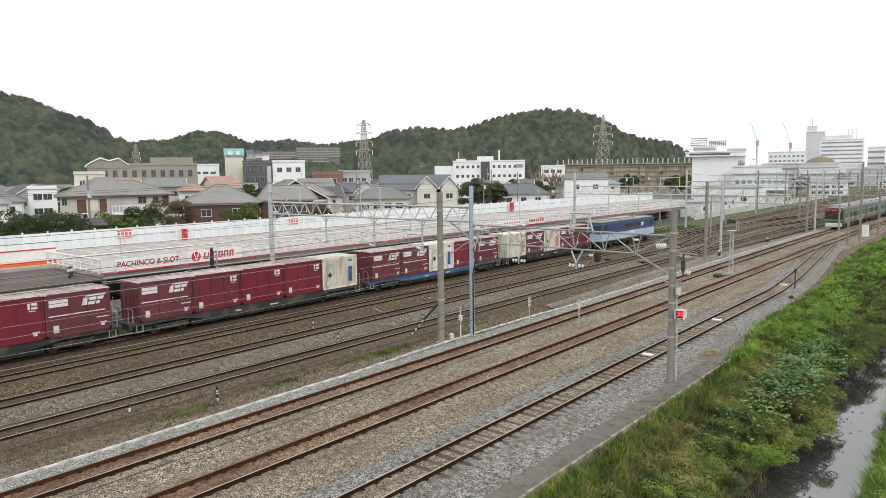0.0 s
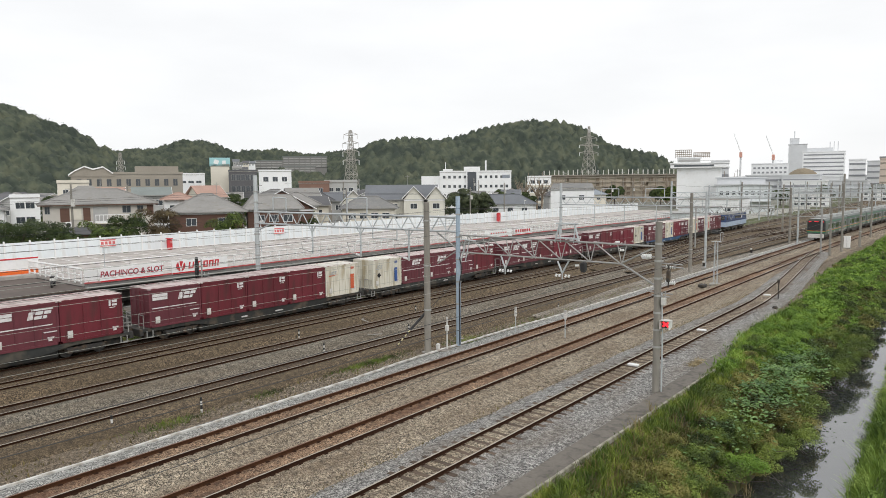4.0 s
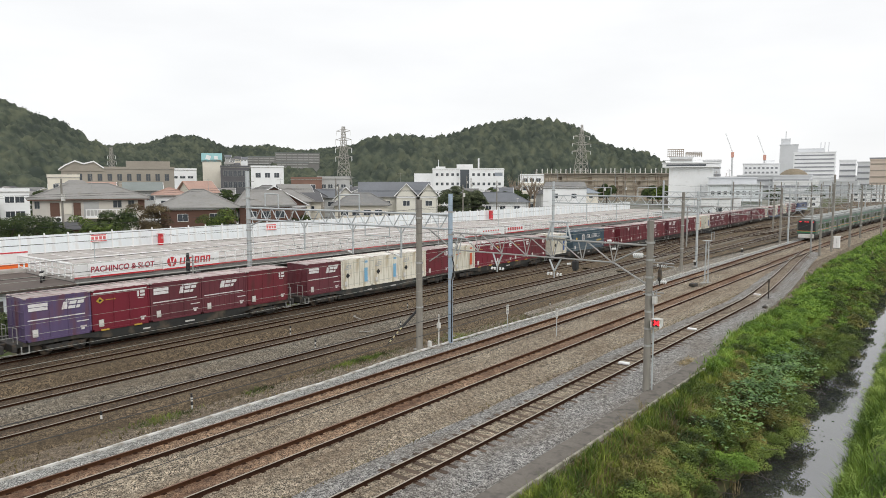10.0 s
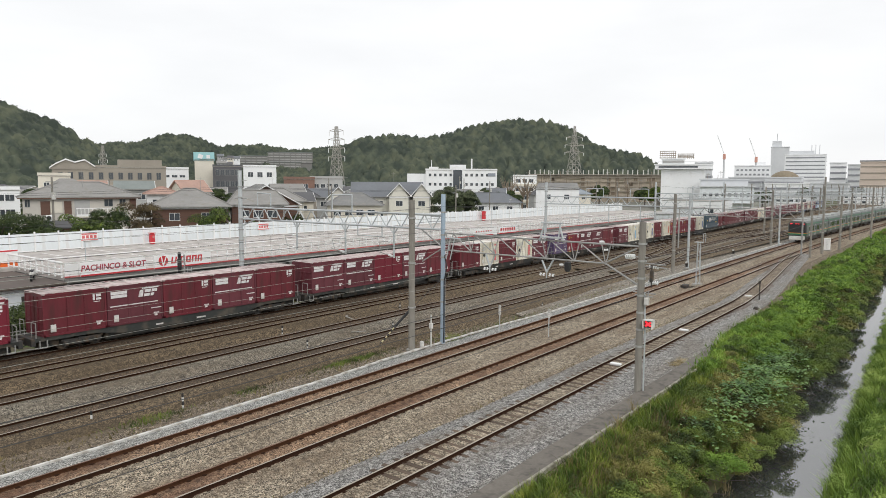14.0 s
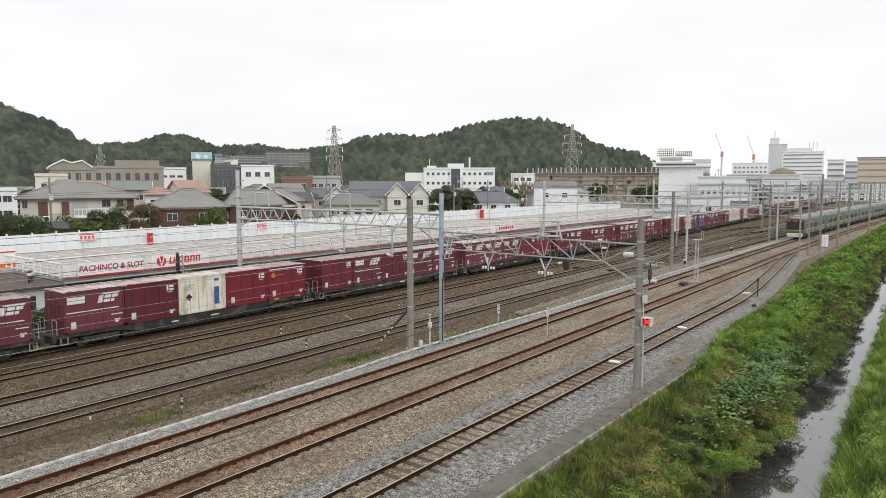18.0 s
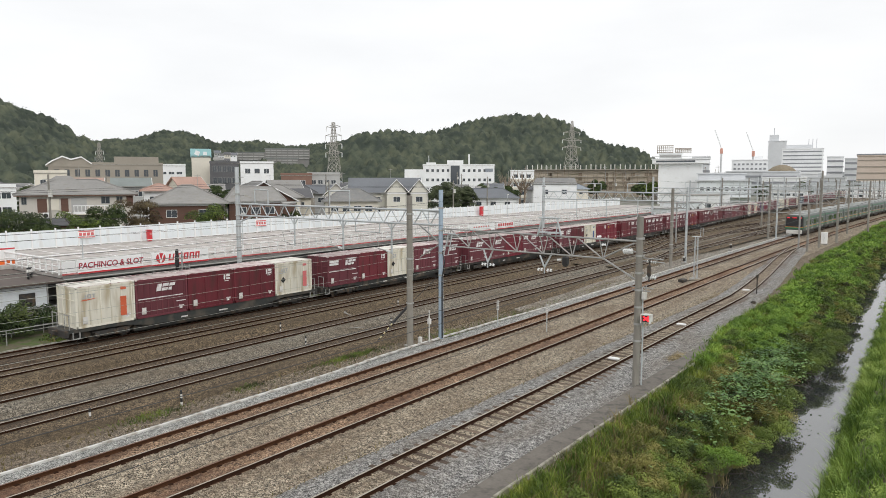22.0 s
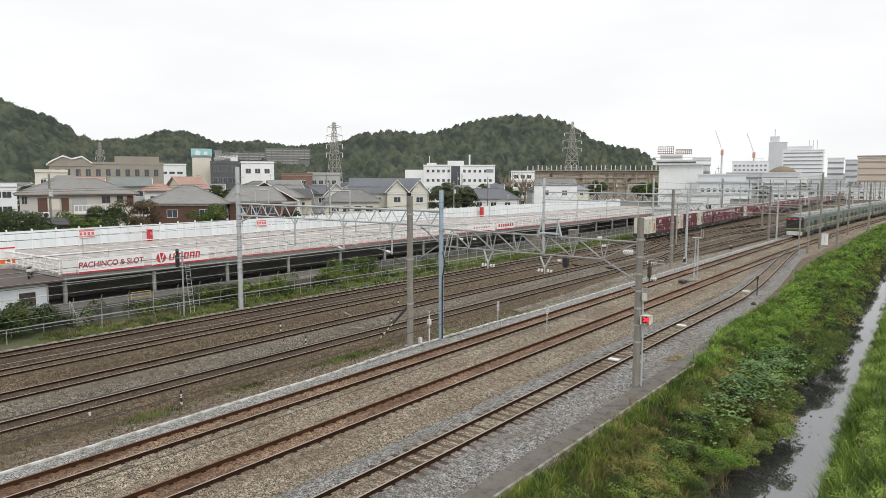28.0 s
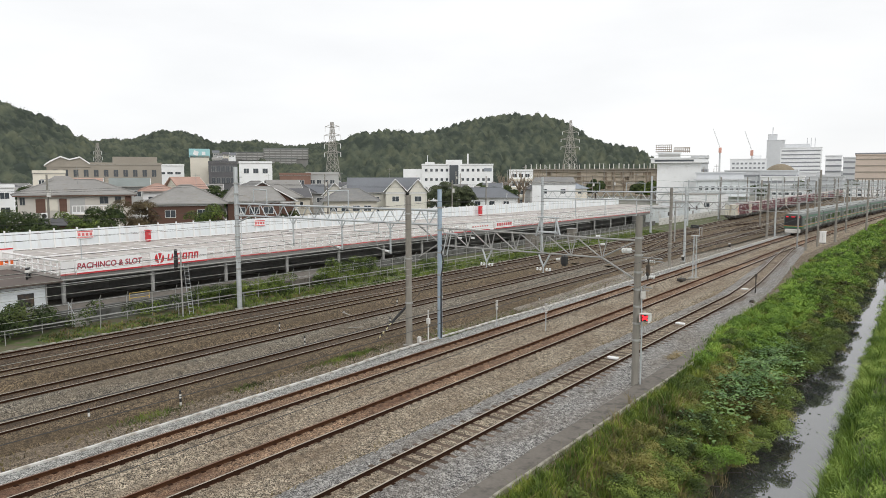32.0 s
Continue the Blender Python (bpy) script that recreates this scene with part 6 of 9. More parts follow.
def window(parent, x, y, z, w, h, m0, frame_mat=None):
    """A framed pane on the wall that looks along the pose's -y."""
    frame_mat = frame_mat or WHITE
    key = (round(w, 2), round(h, 2), frame_mat.name)
    if key not in WIN_CACHE:
        b = Build()
        t = 0.055
        b.box((0, -0.03, h / 2 - t / 2), (w, 0.08, t)).box((0, -0.03, -h / 2 + t / 2), (w, 0.1, t)).box((-w / 2 + t / 2, -0.03, 0), (t, 0.08, h)).box((w / 2 - t / 2, -0.03, 0), (t, 0.08, h)).box((0, -0.03, 0), (t * 0.7, 0.07, h))
        WIN_CACHE[key] = (b.mesh("window", [frame_mat]), Build().box((0, -0.012, 0), (w - 0.1, 0.03, h - 0.1)).mesh("pane", [GLASS]))
    f, p = WIN_CACHE[key]
    wo = part("window", f, None, parent, m=m0 @ pose(x, y, z))
    part("pane", p, None, wo)


def windows_on(ob, w, d, z_list, nx, size, sides="fr", frame_mat=None, margin=0.8):
    """Rows of windows on the front and the right-hand side walls of a box centred on the thing."""
    for z in z_list:
        if "f" in sides:
            for j in range(nx):
                window(ob, -w / 2 + margin + (w - 2 * margin) * (j + 0.5) / nx, -d / 2 - 0.003, z, *size, Matrix.Identity(4), frame_mat)
        if "r" in sides:
            n2 = max(1, round(nx * d / w))
            for j in range(n2):
                window(ob, -d / 2 + margin + (d - 2 * margin) * (j + 0.5) / n2, -w / 2 - 0.003, z, *size, pose(0, 0, 0, 0, 0, 90), frame_mat)
        if "l" in sides:
            n2 = max(1, round(nx * d / w))
            for j in range(n2):
                window(ob, -d / 2 + margin + (d - 2 * margin) * (j + 0.5) / n2, -w / 2 - 0.003, z, *size, pose(0, 0, 0, 0, 0, -90), frame_mat)


def hip_roof(w, d, z0, z1, over=0.7, ridge=None):
    a, c = w / 2 + over, d / 2 + over
    r = (w - d) / 2 if ridge is None else ridge
    r = max(r, 0.3)
    b = Build().add([(-a, -c, z0), (a, -c, z0), (a, c, z0), (-a, c, z0), (-r, 0, z1), (r, 0, z1), (-a, -c, z0 - .16), (a, -c, z0 - .16), (a, c, z0 - .16), (-a, c, z0 - .16)],
                    ((0, 1, 5, 4), (1, 2, 5), (2, 3, 4, 5), (3, 0, 4), (0, 6, 7, 1), (1, 7, 8, 2), (2, 8, 9, 3), (3, 9, 6, 0), (6, 9, 8, 7)))
    return b


def ridge_caps(w, d, z0, z1, over=0.7, ridge=None):
    a, c = w / 2 + over, d / 2 + over
    r = max((w - d) / 2 if ridge is None else ridge, 0.3)
    b = Build().rod((-r, 0, z1 + 0.03), (r, 0, z1 + 0.03), 0.12, n=6)
    for s in (-1, 1):
        for t in (-1, 1):
            b.rod((s * r, 0, z1 + 0.03), (s * a, t * c, z0 + 0.04), 0.1, n=6)
    return b


def gable_roof(w, d, z0, z1, over=0.5, along="x"):
    """Ridge along x, or along y."""
    a, c = w / 2 + over, d / 2 + over
    t = 0.16
    if along == "x":
        v = [(-a, -c, z0), (a, -c, z0), (a, 0, z1), (-a, 0, z1), (a, c, z0), (-a, c, z0)]
    else:
        v = [(a, -c, z0), (a, c, z0), (0, c, z1), (0, -c, z1), (-a, c, z0), (-a, -c, z0)]
    v += [(x, y, z - t) for x, y, z in v]
    return Build().add(v, ((0, 1, 2, 3), (3, 2, 4, 5), (6, 9, 8, 7), (9, 11, 10, 8), (0, 6, 7, 1), (5, 4, 10, 11), (0, 3, 9, 6), (3, 5, 11, 9), (1, 7, 8, 2), (2, 8, 10, 4)))


def gable_walls(w, d, z0, z1, along="x"):
    a, c = w / 2 - 0.02, d / 2 - 0.02
    if along == "x":
        return Build().add([(-a, -c, z0), (-a, c, z0), (-a, 0, z1), (a, -c, z0), (a, c, z0), (a, 0, z1)], ((0, 2, 1), (3, 4, 5), (0, 3, 5, 2), (1, 2, 5, 4)))
    return Build().add([(-a, -c, z0), (a, -c, z0), (0, -c, z1), (-a, c, z0), (a, c, z0), (0, c, z1)], ((0, 1, 2), (3, 5, 4), (0, 2, 5, 3), (1, 4, 5, 2)))


def house(label, x, y, rz, w, d, eave, ridge, wall, roof, kind="hip", nx=3, floors=2, extra=True, z=-0.45, rl=None, wf=None):
    ob = thing("house", label, "house", m=pose(x, y, z, 0, 0, rz))
    e, r = eave - z, ridge - z
    part("wall", Build().box((0, 0, e / 2), (w, d, e)), wall, ob)
    if kind == "hip":
        part("roof", hip_roof(w, d, e, r, ridge=rl), roof, ob)
        part("ridge_tiles", ridge_caps(w, d, e, r, ridge=rl), roof, ob)
    else:
        part("gable", gable_walls(w, d, e, r - 0.12, "x" if kind == "gx" else "y"), wall, ob)
        part("roof", gable_roof(w, d, e, r, along="x" if kind == "gx" else "y"), roof, ob)
        part("fascia", (Build().rod((w / 2 + .5, -d / 2 - .5, e - .08), (w / 2 + .5, 0, r - .08), 0.09, n=4).rod((w / 2 + .5, d / 2 + .5, e - .08), (w / 2 + .5, 0, r - .08), 0.09, n=4) if kind == "gx" else
                        Build().rod((-w / 2 - .5, -d / 2 - .5, e - .08), (0, -d / 2 - .5, r - .08), 0.09, n=4).rod((w / 2 + .5, -d / 2 - .5, e - .08), (0, -d / 2 - .5, r - .08), 0.09, n=4)), WHITE, ob, "white verge board")
    part("gutter", Build().rod((-w / 2 - .6, -d / 2 - .66, e - .1), (w / 2 + .6, -d / 2 - .66, e - .1), 0.06, n=6), DULLSTEEL, ob)
    zs = [e - 1.55, e - 4.3][:floors]
    windows_on(ob, w, d, zs, nx, (1.5, 1.15), "frl" if extra else "f", wf)
    if extra:
        part("eave_strip", Build().box((0, -d / 2 - 0.04, e - 0.3), (w, 0.06, 0.25)), WHITE, ob)
        part("downpipe", Build().rod((w / 2 - .15, -d / 2 - .08, 0), (w / 2 - .15, -d / 2 - .08, e - .1), 0.045, n=6), DULLSTEEL, ob)
    return ob


def block(label, x, y, rz, w, d, top, wall, nx=6, floors=3, size=(1.4, 1.3), z=-0.45, parapet=True, name="office_building", category="building", sides="frl", first=1.6, wf=None):
    ob = thing(name, label, category, m=pose(x, y, z, 0, 0, rz))
    h = top - z
    part("wall", Build().box((0, 0, h / 2), (w, d, h)), wall, ob)
    part("roof", Build().box((0, 0, h + 0.06), (w + 0.3, d + 0.3, 0.12)), CONCRETE, ob)
    if parapet:
        b = Build()
        for s in (-1, 1):
            b.box((s * w / 2, 0, h + 0.4), (0.2, d + .2, 0.6)).box((0, s * d / 2, h + 0.4), (w - .2, 0.2, 0.6))
        part("parapet", b, wall, ob)
    fh = h / max(1, floors)
    if floors:
        windows_on(ob, w, d, [fh * (j + 0.5) for j in range(floors)], nx, size, sides, wf)
    return ob


# first row behind the deck
h1 = house("large two-storey house with a grey-tan hipped roof and pale walls", -108.0, 49.5, 66, 14.8, 9.5, 7.8, 9.9, WALL_BEIGEPALE, ROOF_TAN, nx=4, floors=0, extra=False)
part("upper_roof", hip_roof(6.0, 4.2, 9.2, 10.9, 0.5).mesh("upper_roof", [ROOF_TAN]), None, h1, m=pose(-1.8, 0.6, 0))
part("eave_board", Build().box((0, -5.36, 8.06), (16.0, 0.1, 0.24)), WALL_BROWN, h1, "dark brown eave board")
for x, w, z, h, mt in ((-4.6, 1.2, 6.6, 2.0, WALL_BROWN), (-3.2, 1.5, 6.7, 1.6, WALL_CREAM), (-1.75, 0.95, 6.6, 2.0, WALL_BROWN), (0.1, 2.0, 6.6, 2.2, WALL_GREY), (6.9, 0.9, 7.1, 1.5, WALL_BROWN)):
    part("shutter", Build().box((x, -4.8, z), (w, 0.14, h)), mt, h1)
for x, w in ((3.6, 1.2), (5.5, 0.9), (-6.8, 0.7)):
    window(h1, x, -4.76, 7.3, w, 1.1, Matrix.Identity(4), DULLSTEEL)
part("balcony_floor", Build().box((2.7, -5.4, 5.3), (6.8, 1.3, 0.16)), WALL_CREAM, h1)
bp_ = Build().box((0, 0, 0), (0.09, 0.09, 1.2)).mesh("baluster", [WHITE])
for q in range(14):
    part("baluster", bp_, None, h1, m=pose(-0.6 + q * 0.5, -6.0, 5.95))
part("balcony_rail", Build().box((2.7, -6.0, 6.55), (6.8, 0.12, 0.12)).box((2.7, -6.0, 5.5), (6.8, 0.06, 0.35)), WHITE, h1)
part("annex_roof", hip_roof(7.4, 3.0, 4.0, 4.9, 0.3).mesh("annex_roof", [ROOF_DARK]), None, h1, m=pose(-3.4, -6.6, 0))
part("annex_wall", Build().box((-3.4, -6.6, 1.95), (7.2, 2.8, 3.9)), WALL_BROWN, h1)
for x in (-4.1, -1.5):
    part("air_conditioner", Build().box((x, -5.5, 5.2), (0.95, 0.45, 0.85), bev=0.05), WHITE, h1)
    part("fan_grille", Build().rod((x - 0.1, -5.76, 5.2), (x - 0.1, -5.72, 5.2), 0.32, n=14), IRON, h1)
house("brown-walled house with a wide grey hipped roof", -96.0, 60.5, 58, 10.6, 9.2, 6.4, 9.0, WALL_BROWN, ROOF_TAN, nx=2, rl=0.8)
house("low brown wing with white-framed windows and a grey roof", -91.5, 69.6, 56, 8.0, 7.0, 6.6, 8.7, WALL_BROWN, ROOF_TAN, nx=3, floors=1, rl=3.0)
house("house with a broad grey gable roof and brown ground floor", -99.0, 77.2, 54, 10.6, 10.0, 6.2, 9.5, WALL_BROWN, ROOF_GREY, kind="gy", nx=2)
house("cream house with a shallow tan roof", -113.0, 92.0, 50, 9.0, 8.0, 6.3, 8.8, WALL_CREAM, ROOF_TAN, nx=2)
house("white-gabled house with a grey roof and bay window", -108.3, 103.8, 46, 4.6, 8.0, 6.4, 9.2, WALL_YELLOW, ROOF_GREY, kind="gy", nx=1)
house("long cream house with a slate-grey roof", -104.8, 115.6, 42, 15.3, 8.5, 7.0, 10.2, WALL_YELLOW, ROOF_SLATE, kind="gx", nx=4)
house("narrow cream house with a steep gable facing the railway", -98.8, 112.8, 41, 4.2, 7.0, 7.2, 9.9, WALL_YELLOW, ROOF_SLATE, kind="gy", nx=1)
house("cream house with a steep gable and small windows", -95.1, 116.0, 39, 3.7, 7.0, 7.2, 9.9, WALL_YELLOW, ROOF_SLATE, kind="gy", nx=1)
house("low porch house with a grey hipped roof and dark windows", -100.6, 100.8, 45, 10.6, 7.0, 5.6, 7.9, WALL_CREAM, ROOF_GREY, nx=4, floors=1, extra=False)
house("low white house with a layered dark tile roof", -104.8, 156.6, 34, 16.8, 8.0, 4.9, 7.4, WALL_WHITE, ROOF_SLATE, nx=4, floors=1)
b6 = block("pale three-storey building with a grey mansard roof", -89.8, 168.0, 28, 11.4, 8.0, 8.8, WALL_WHITE, nx=2, floors=2, name="house", category="house", parapet=False)
part("mansard", hip_roof(11.4, 8.0, 9.0, 10.7, 0.2, 5.2).mesh("mansard", [ROOF_GREY]), None, b6)

for hx_, hy_, hz_r in ((-104.0, 48.0, 9.2), (-97.0, 63.0, 8.2), (-105.5, 103.0, 8.8), (-118.0, 94.0, 8.4), (-107.0, 120.0, 9.8)):
    ob = thing("roof_antenna", "thin television antenna fixed on a roof ridge", "antenna", "roof antennas", m=pose(hx_, hy_, hz_r))
    part("rod", Build().rod((0, 0, 0), (0, 0, 2.6), 0.03, n=5), DULLSTEEL, ob)
    b = Build().rod((-0.6, 0, 2.3), (0.6, 0, 2.3), 0.02, n=4)
    for q in range(6):
        b.rod((-0.5 + q * 0.2, -0.35, 2.3), (-0.5 + q * 0.2, 0.35, 2.3), 0.012, n=4)
    part("elements", b, DULLSTEEL, ob)

# roofs crowding the streets behind
for x, y, rz, w, e, r, wl_, rf, kd, lb_ in ((-130.9, 100.4, 40, 8.0, 7.2, 9.4, WALL_CREAM, ROOF_GREY, "hip", "cream house with a grey hipped roof in the crowded street"), (-127.0, 105.0, 66, 7.0, 7.4, 9.7, WALL_WHITE, ROOF_TAN, "gx", "white house with a tan gable roof in the crowded street"),
                                             (-125.3, 107.9, 49, 7.5, 6.8, 8.9, WALL_BEIGE, ROOF_DARK, "hip", "beige house with a dark tiled roof in the crowded street"), (-121.8, 111.5, 30, 6.5, 6.6, 8.6, WALL_GREY, ROOF_SLATE, "gx", "grey house with a slate roof in the crowded street"),
                                             (-117.0, 99.0, 60, 7.0, 6.0, 7.9, WALL_CREAM, ROOF_DARK, "gx", "cream house with a dark gable roof in the crowded street"), (-112.0, 171.5, 33, 5.0, 6.6, 8.6, WALL_WHITE, ROOF_SLATE, "gx", "white house with a slate roof by the far street")):
    house(lb_, x, y, rz, w, 6.0, e, r, wl_, rf, kd, nx=2, floors=1, extra=False)

# second row
house("pink-orange-roofed house with cream walls", -126.9, 79.9, 88, 5.6, 5.6, 8.0, 10.4, WALL_CREAM, ROOF_ORANGE, kind="gx", nx=2)
house("house with a red-orange tiled roof", -112.5, 65.4, 60, 4.6, 6.0, 8.0, 9.1, WALL_WHITE, ROOF_ORANGE, nx=2)
block("cream flat-roofed house with dark windows", -156.5, 66.4, 67, 6.0, 6.0, 11.1, WALL_CREAM, nx=3, floors=3, size=(1.1, 1.2), name="house", category="house")
house("house with a faded green-grey roof", -133.0, 71.5, 62, 6.5, 7.0, 8.6, 10.2, WALL_GREY, ROOF_GREEN, nx=2, kind="gx", floors=1, extra=False)
house("small house with a faded red tiled roof", -141.0, 66.0, 64, 6.5, 6.0, 8.4, 10.2, WALL_CREAM, ROOF_ORANGE, nx=2, kind="gx", floors=1, extra=False)
block("white house with a dark window band", -152.0, 55.0, 70, 5.0, 7.0, 8.2, WALL_WHITE, nx=2, floors=3, size=(1.6, 1.3), name="house", category="house", sides="f")
house("white house with dark windows at the street", -150.0, 46.0, 70, 9.0, 8.0, 6.2, 8.4, WALL_WHITE, ROOF_GREY, nx=3)
house("grey-roofed house partly hidden by trees", -138.0, 39.0, 71, 10.0, 8.0, 6.2, 8.9, WALL_WHITE, ROOF_BLUE, nx=3)
block("brown brick apartment block", -144.5, 124.0, 49, 8.0, 8.0, 10.8, WALL_BRICK, nx=2, floors=3, name="apartment_block")
block("grey apartment block with rows of windows", -141.0, 130.5, 48, 8.6, 8.0, 11.0, WALL_GREY, nx=4, floors=3, size=(1.3, 1.1), name="apartment_block")
school = block("beige public building with arched windows and a wave-shaped roof", -205.0, 103.0, 64, 30.0, 12.0, 14.0, WALL_BEIGE, nx=11, floors=3, size=(1.3, 2.1), sides="f", wf=WALL_BEIGE)
wv = Build()
wz = ((-15.6, 14.4), (-14.0, 15.6), (-11.4, 16.9), (-9.2, 16.1), (-6.6, 16.8), (-4.0, 14.9))
wv.add([(x, -6.6, z) for x, z in wz] + [(x, 6.4, z) for x, z in wz] + [(x, -6.6, z - 0.4) for x, z in wz], [(k, k + 1, k + 7, k + 6) for k in range(5)] + [(k + 1, k, k + 12, k + 13) for k in range(5)])
part("gable_front", Build().add([(x, -6.2, z - 0.2) for x, z in wz] + [(-4.0, -6.2, 13.8), (-15.6, -6.2, 13.8)], ((7, 6, 5, 4, 3, 2, 1, 0),)), WALL_BEIGE, school)
part("wave_roof", wv, WHITE, school, "white wave-shaped roof")
part("upper_block", Build().box((8, 0, 15.6), (12, 9, 2.6)), WALL_BEIGE, school)
part("terrace", Build().box((-6, -8.0, 4), (14, 5, 8.6)), WALL_CREAM, school)
sign_b = block("tall narrow cream building with a green sign on top", -219.0, 144.0, 57, 6.4, 7.0, 17.4, WALL_CREAM, nx=1, floors=4, size=(1.2, 1.2), sides="")
part("sign_box", Build().box((0, 0, 19.4), (7.0, 7.2, 3.0), bev=0.05), paint("sign_green", (0.33, 0.58, 0.6), 0.5, var=0.05, big=0.08, bump=0), sign_b, "green sign box")
part("sign_mark", Build().box((-1.2, -3.63, 19.4), (1.6, 0.06, 1.5), ry=20).box((1.4, -3.63, 19.3), (1.2, 0.06, 1.2)), WHITE, sign_b)
block("dark glass office with grey frames", -206.0, 144.5, 55, 9.4, 9.0, 15.2, ROOF_DARK, nx=5, floors=4, size=(1.3, 2.0), wf=DULLSTEEL)
block("white office with tall windows", -199.0, 153.0, 52, 11.0, 9.0, 15.2, WALL_WHITE, nx=3, floors=3, size=(1.8, 1.7))
block("long low white building with window bands", -232.0, 128.0, 60, 30.0, 9.0, 14.4, WALL_WHITE, nx=11, floors=3, size=(1.9, 0.9), sides="f")
office = block("white three-storey office with square windows", -177.0, 243.0, 36, 30.5, 12.0, 15.4, WALL_WHITE, nx=13, floors=4, size=(1.1, 1.2), sides="fr", wf=DULLSTEEL)
part("west_wing", Build().box((-19, 0.5, 7.2), (8.5, 10.5, 14.4)), WALL_WHITE, office)
part("stair_tower", Build().box((-1.5, -6.3, 8.6), (5.0, 1.0, 17.2)), WALL_WHITE, office)
part("stair_glass", Build().box((-1.5, -6.86, 8.2), (3.8, 0.1, 15.6)), GLASS, office)
part("roof_house", Build().box((-1.5, 0, 17.0), (7, 7, 2.6)).box((-12, 0, 16.6), (4, 4, 1.6)).rod((4.5, 0, 16), (4.5, 0, 21), 0.35, n=8).rod((-13, 0, 16), (-13, 0, 20.4), 0.12, n=6), WALL_WHITE, office)
part("wall_mark", Build().box((13, -6.05, 14.0), (3.2, 0.06, 1.4)), ROOF_BLUE, office)

flats = block("white four-storey flats with open balconies", -138.4, 232.0, 31, 9.0, 8.0, 12.6, WALL_WHITE, nx=3, floors=4, size=(1.7, 1.4), sides="f", name="apartment_block", category="apartment block")
for j in range(3):
    part("balcony", Build().box((0, -4.5, 3.6 + j * 3.1), (9.0, 1.0, 0.9)), WALL_CREAM, flats)
for hx_, hy_, hz_, hw_, wl_, rf in ((-626, 431, 34.5, 6, WALL_GREY, ROOF_SLATE), (-623.5, 434.5, 31.5, 7, WALL_WHITE, ROOF_GREY), (-620, 439, 33, 6, WALL_CREAM, ROOF_DARK), (-617, 443.7, 32.5, 8, WALL_WHITE, ROOF_SLATE), (-615, 424.5, 27, 9, WALL_GREY, ROOF_TAN), (-611, 430, 26, 8, WALL_WHITE, ROOF_DARK)):
    house("small house among trees on the hillside", hx_, hy_, 56, hw_, 8, hz_ + 2.0, hz_ + 4.6, wl_, rf, "gx", nx=2, floors=1, extra=False, z=hz_ - 6)

# a long netted structure with white posts on top: rails and poles before dark, overgrown bays
yard_b = thing("netted_building", "long low brown netted building topped by white posts", "building", m=pose(-176.0, 382.0, -0.45, 0, 0, 25))
part("wall", Build().box((0, 0, 7.6), (84, 13, 15.2)), NETTING, yard_b)
part("top_deck", Build().box((0, -0.6, 15.6), (84, 15, 0.5)), WALL_BEIGE, yard_b, "tan top deck")
prn = random.Random(8)
for j in range(5):
    part("storey_band", Build().box((0, -7.2, 3.4 + j * 2.7), (84, 0.7, 0.3)), WALL_BEIGE, yard_b, "tan storey rail")
pm = Build().box((0, 0, 0), (0.5, 0.5, 3.0)).mesh("post", [PALE])
for j in range(30):
    part("post", pm, None, yard_b, m=pose(-41 + j * 2.83 + prn.uniform(-.4, .4), -6.6 + prn.uniform(-.3, .3), 17.2 + prn.uniform(-.4, .3)))
for j in range(34):
    x = -41 + j * 2.5 + prn.uniform(-.8, .8)
    part("upright", Build().box((x, -7.4, 7.4), (0.22, 0.4, 15.4)), NETTING if j % 2 else WALL_BEIGE, yard_b)
TWIGBROWN = paint("bare_wood", (0.24, 0.19, 0.14), 0.9, scale=2, var=0.2, big=0.2, bump=0.0)
bay = Build().box((0, 0, 0), (2.0, 0.2, 1.8)).mesh("bay_opening", [TWIGBROWN])
for j in range(36):
    part("bay_opening", bay, None, yard_b, m=pose(-40 + prn.randrange(33) * 2.5, -6.58, 2.1 + prn.randrange(5) * 2.7))
for j in range(22):
    ob = thing("net_pole", "tall thin brown pole carrying the netting", "pole", "netting poles", m=pose(-212 + j * 4.9 + prn.uniform(-2, 2), 348 + j * 2.2 + prn.uniform(-6, 6), -0.45, prn.uniform(-3, 3), prn.uniform(-5, 5), 0))
    hp = prn.uniform(12, 19)
    part("shaft", Build().rod((0, 0, 0), (0, 0, hp), 0.24, 0.12, n=6), TWIGBROWN if j % 3 else DULLSTEEL, ob)
    if j % 2:
        part("crossbar", Build().box((0, 0, hp - 1), (2.4, 0.2, 0.2)), DULLSTEEL, ob)
for j in range(9):
    x, y = (-129 + j * 2.4 + prn.uniform(-.6, .6), 203 + j * 1.3 + prn.uniform(-4, 4)) if j < 5 else (-215 + j * 11 + prn.uniform(-4, 4), 336 + j * 5 + prn.uniform(-5, 5))
    ob = thing("bare_tree", "pruned leafless tree before the netted building", "tree", "bare trees by the netting", m=pose(x, y, -0.45))
    b = Build().rod((0, 0, 0), (0.2, 0, 7), 0.4, 0.25, n=6)
    for q in range(14):
        a_ = prn.uniform(0, math.tau)
        z0 = prn.uniform(4, 7)
        p = Vector((0.15, 0, z0))
        e_ = p + Vector((math.cos(a_) * prn.uniform(1, 3.4), math.sin(a_) * prn.uniform(1, 3), prn.uniform(2, 6.5)))
        b.rod(p, e_, 0.16, 0.06, n=4).rod(p.lerp(e_, 0.6), e_ + Vector((prn.uniform(-1.6, 1.6), 0, prn.uniform(0.2, 1.4))), 0.08, 0.04, n=4)
    part("trunk", b, TWIGBROWN, ob)

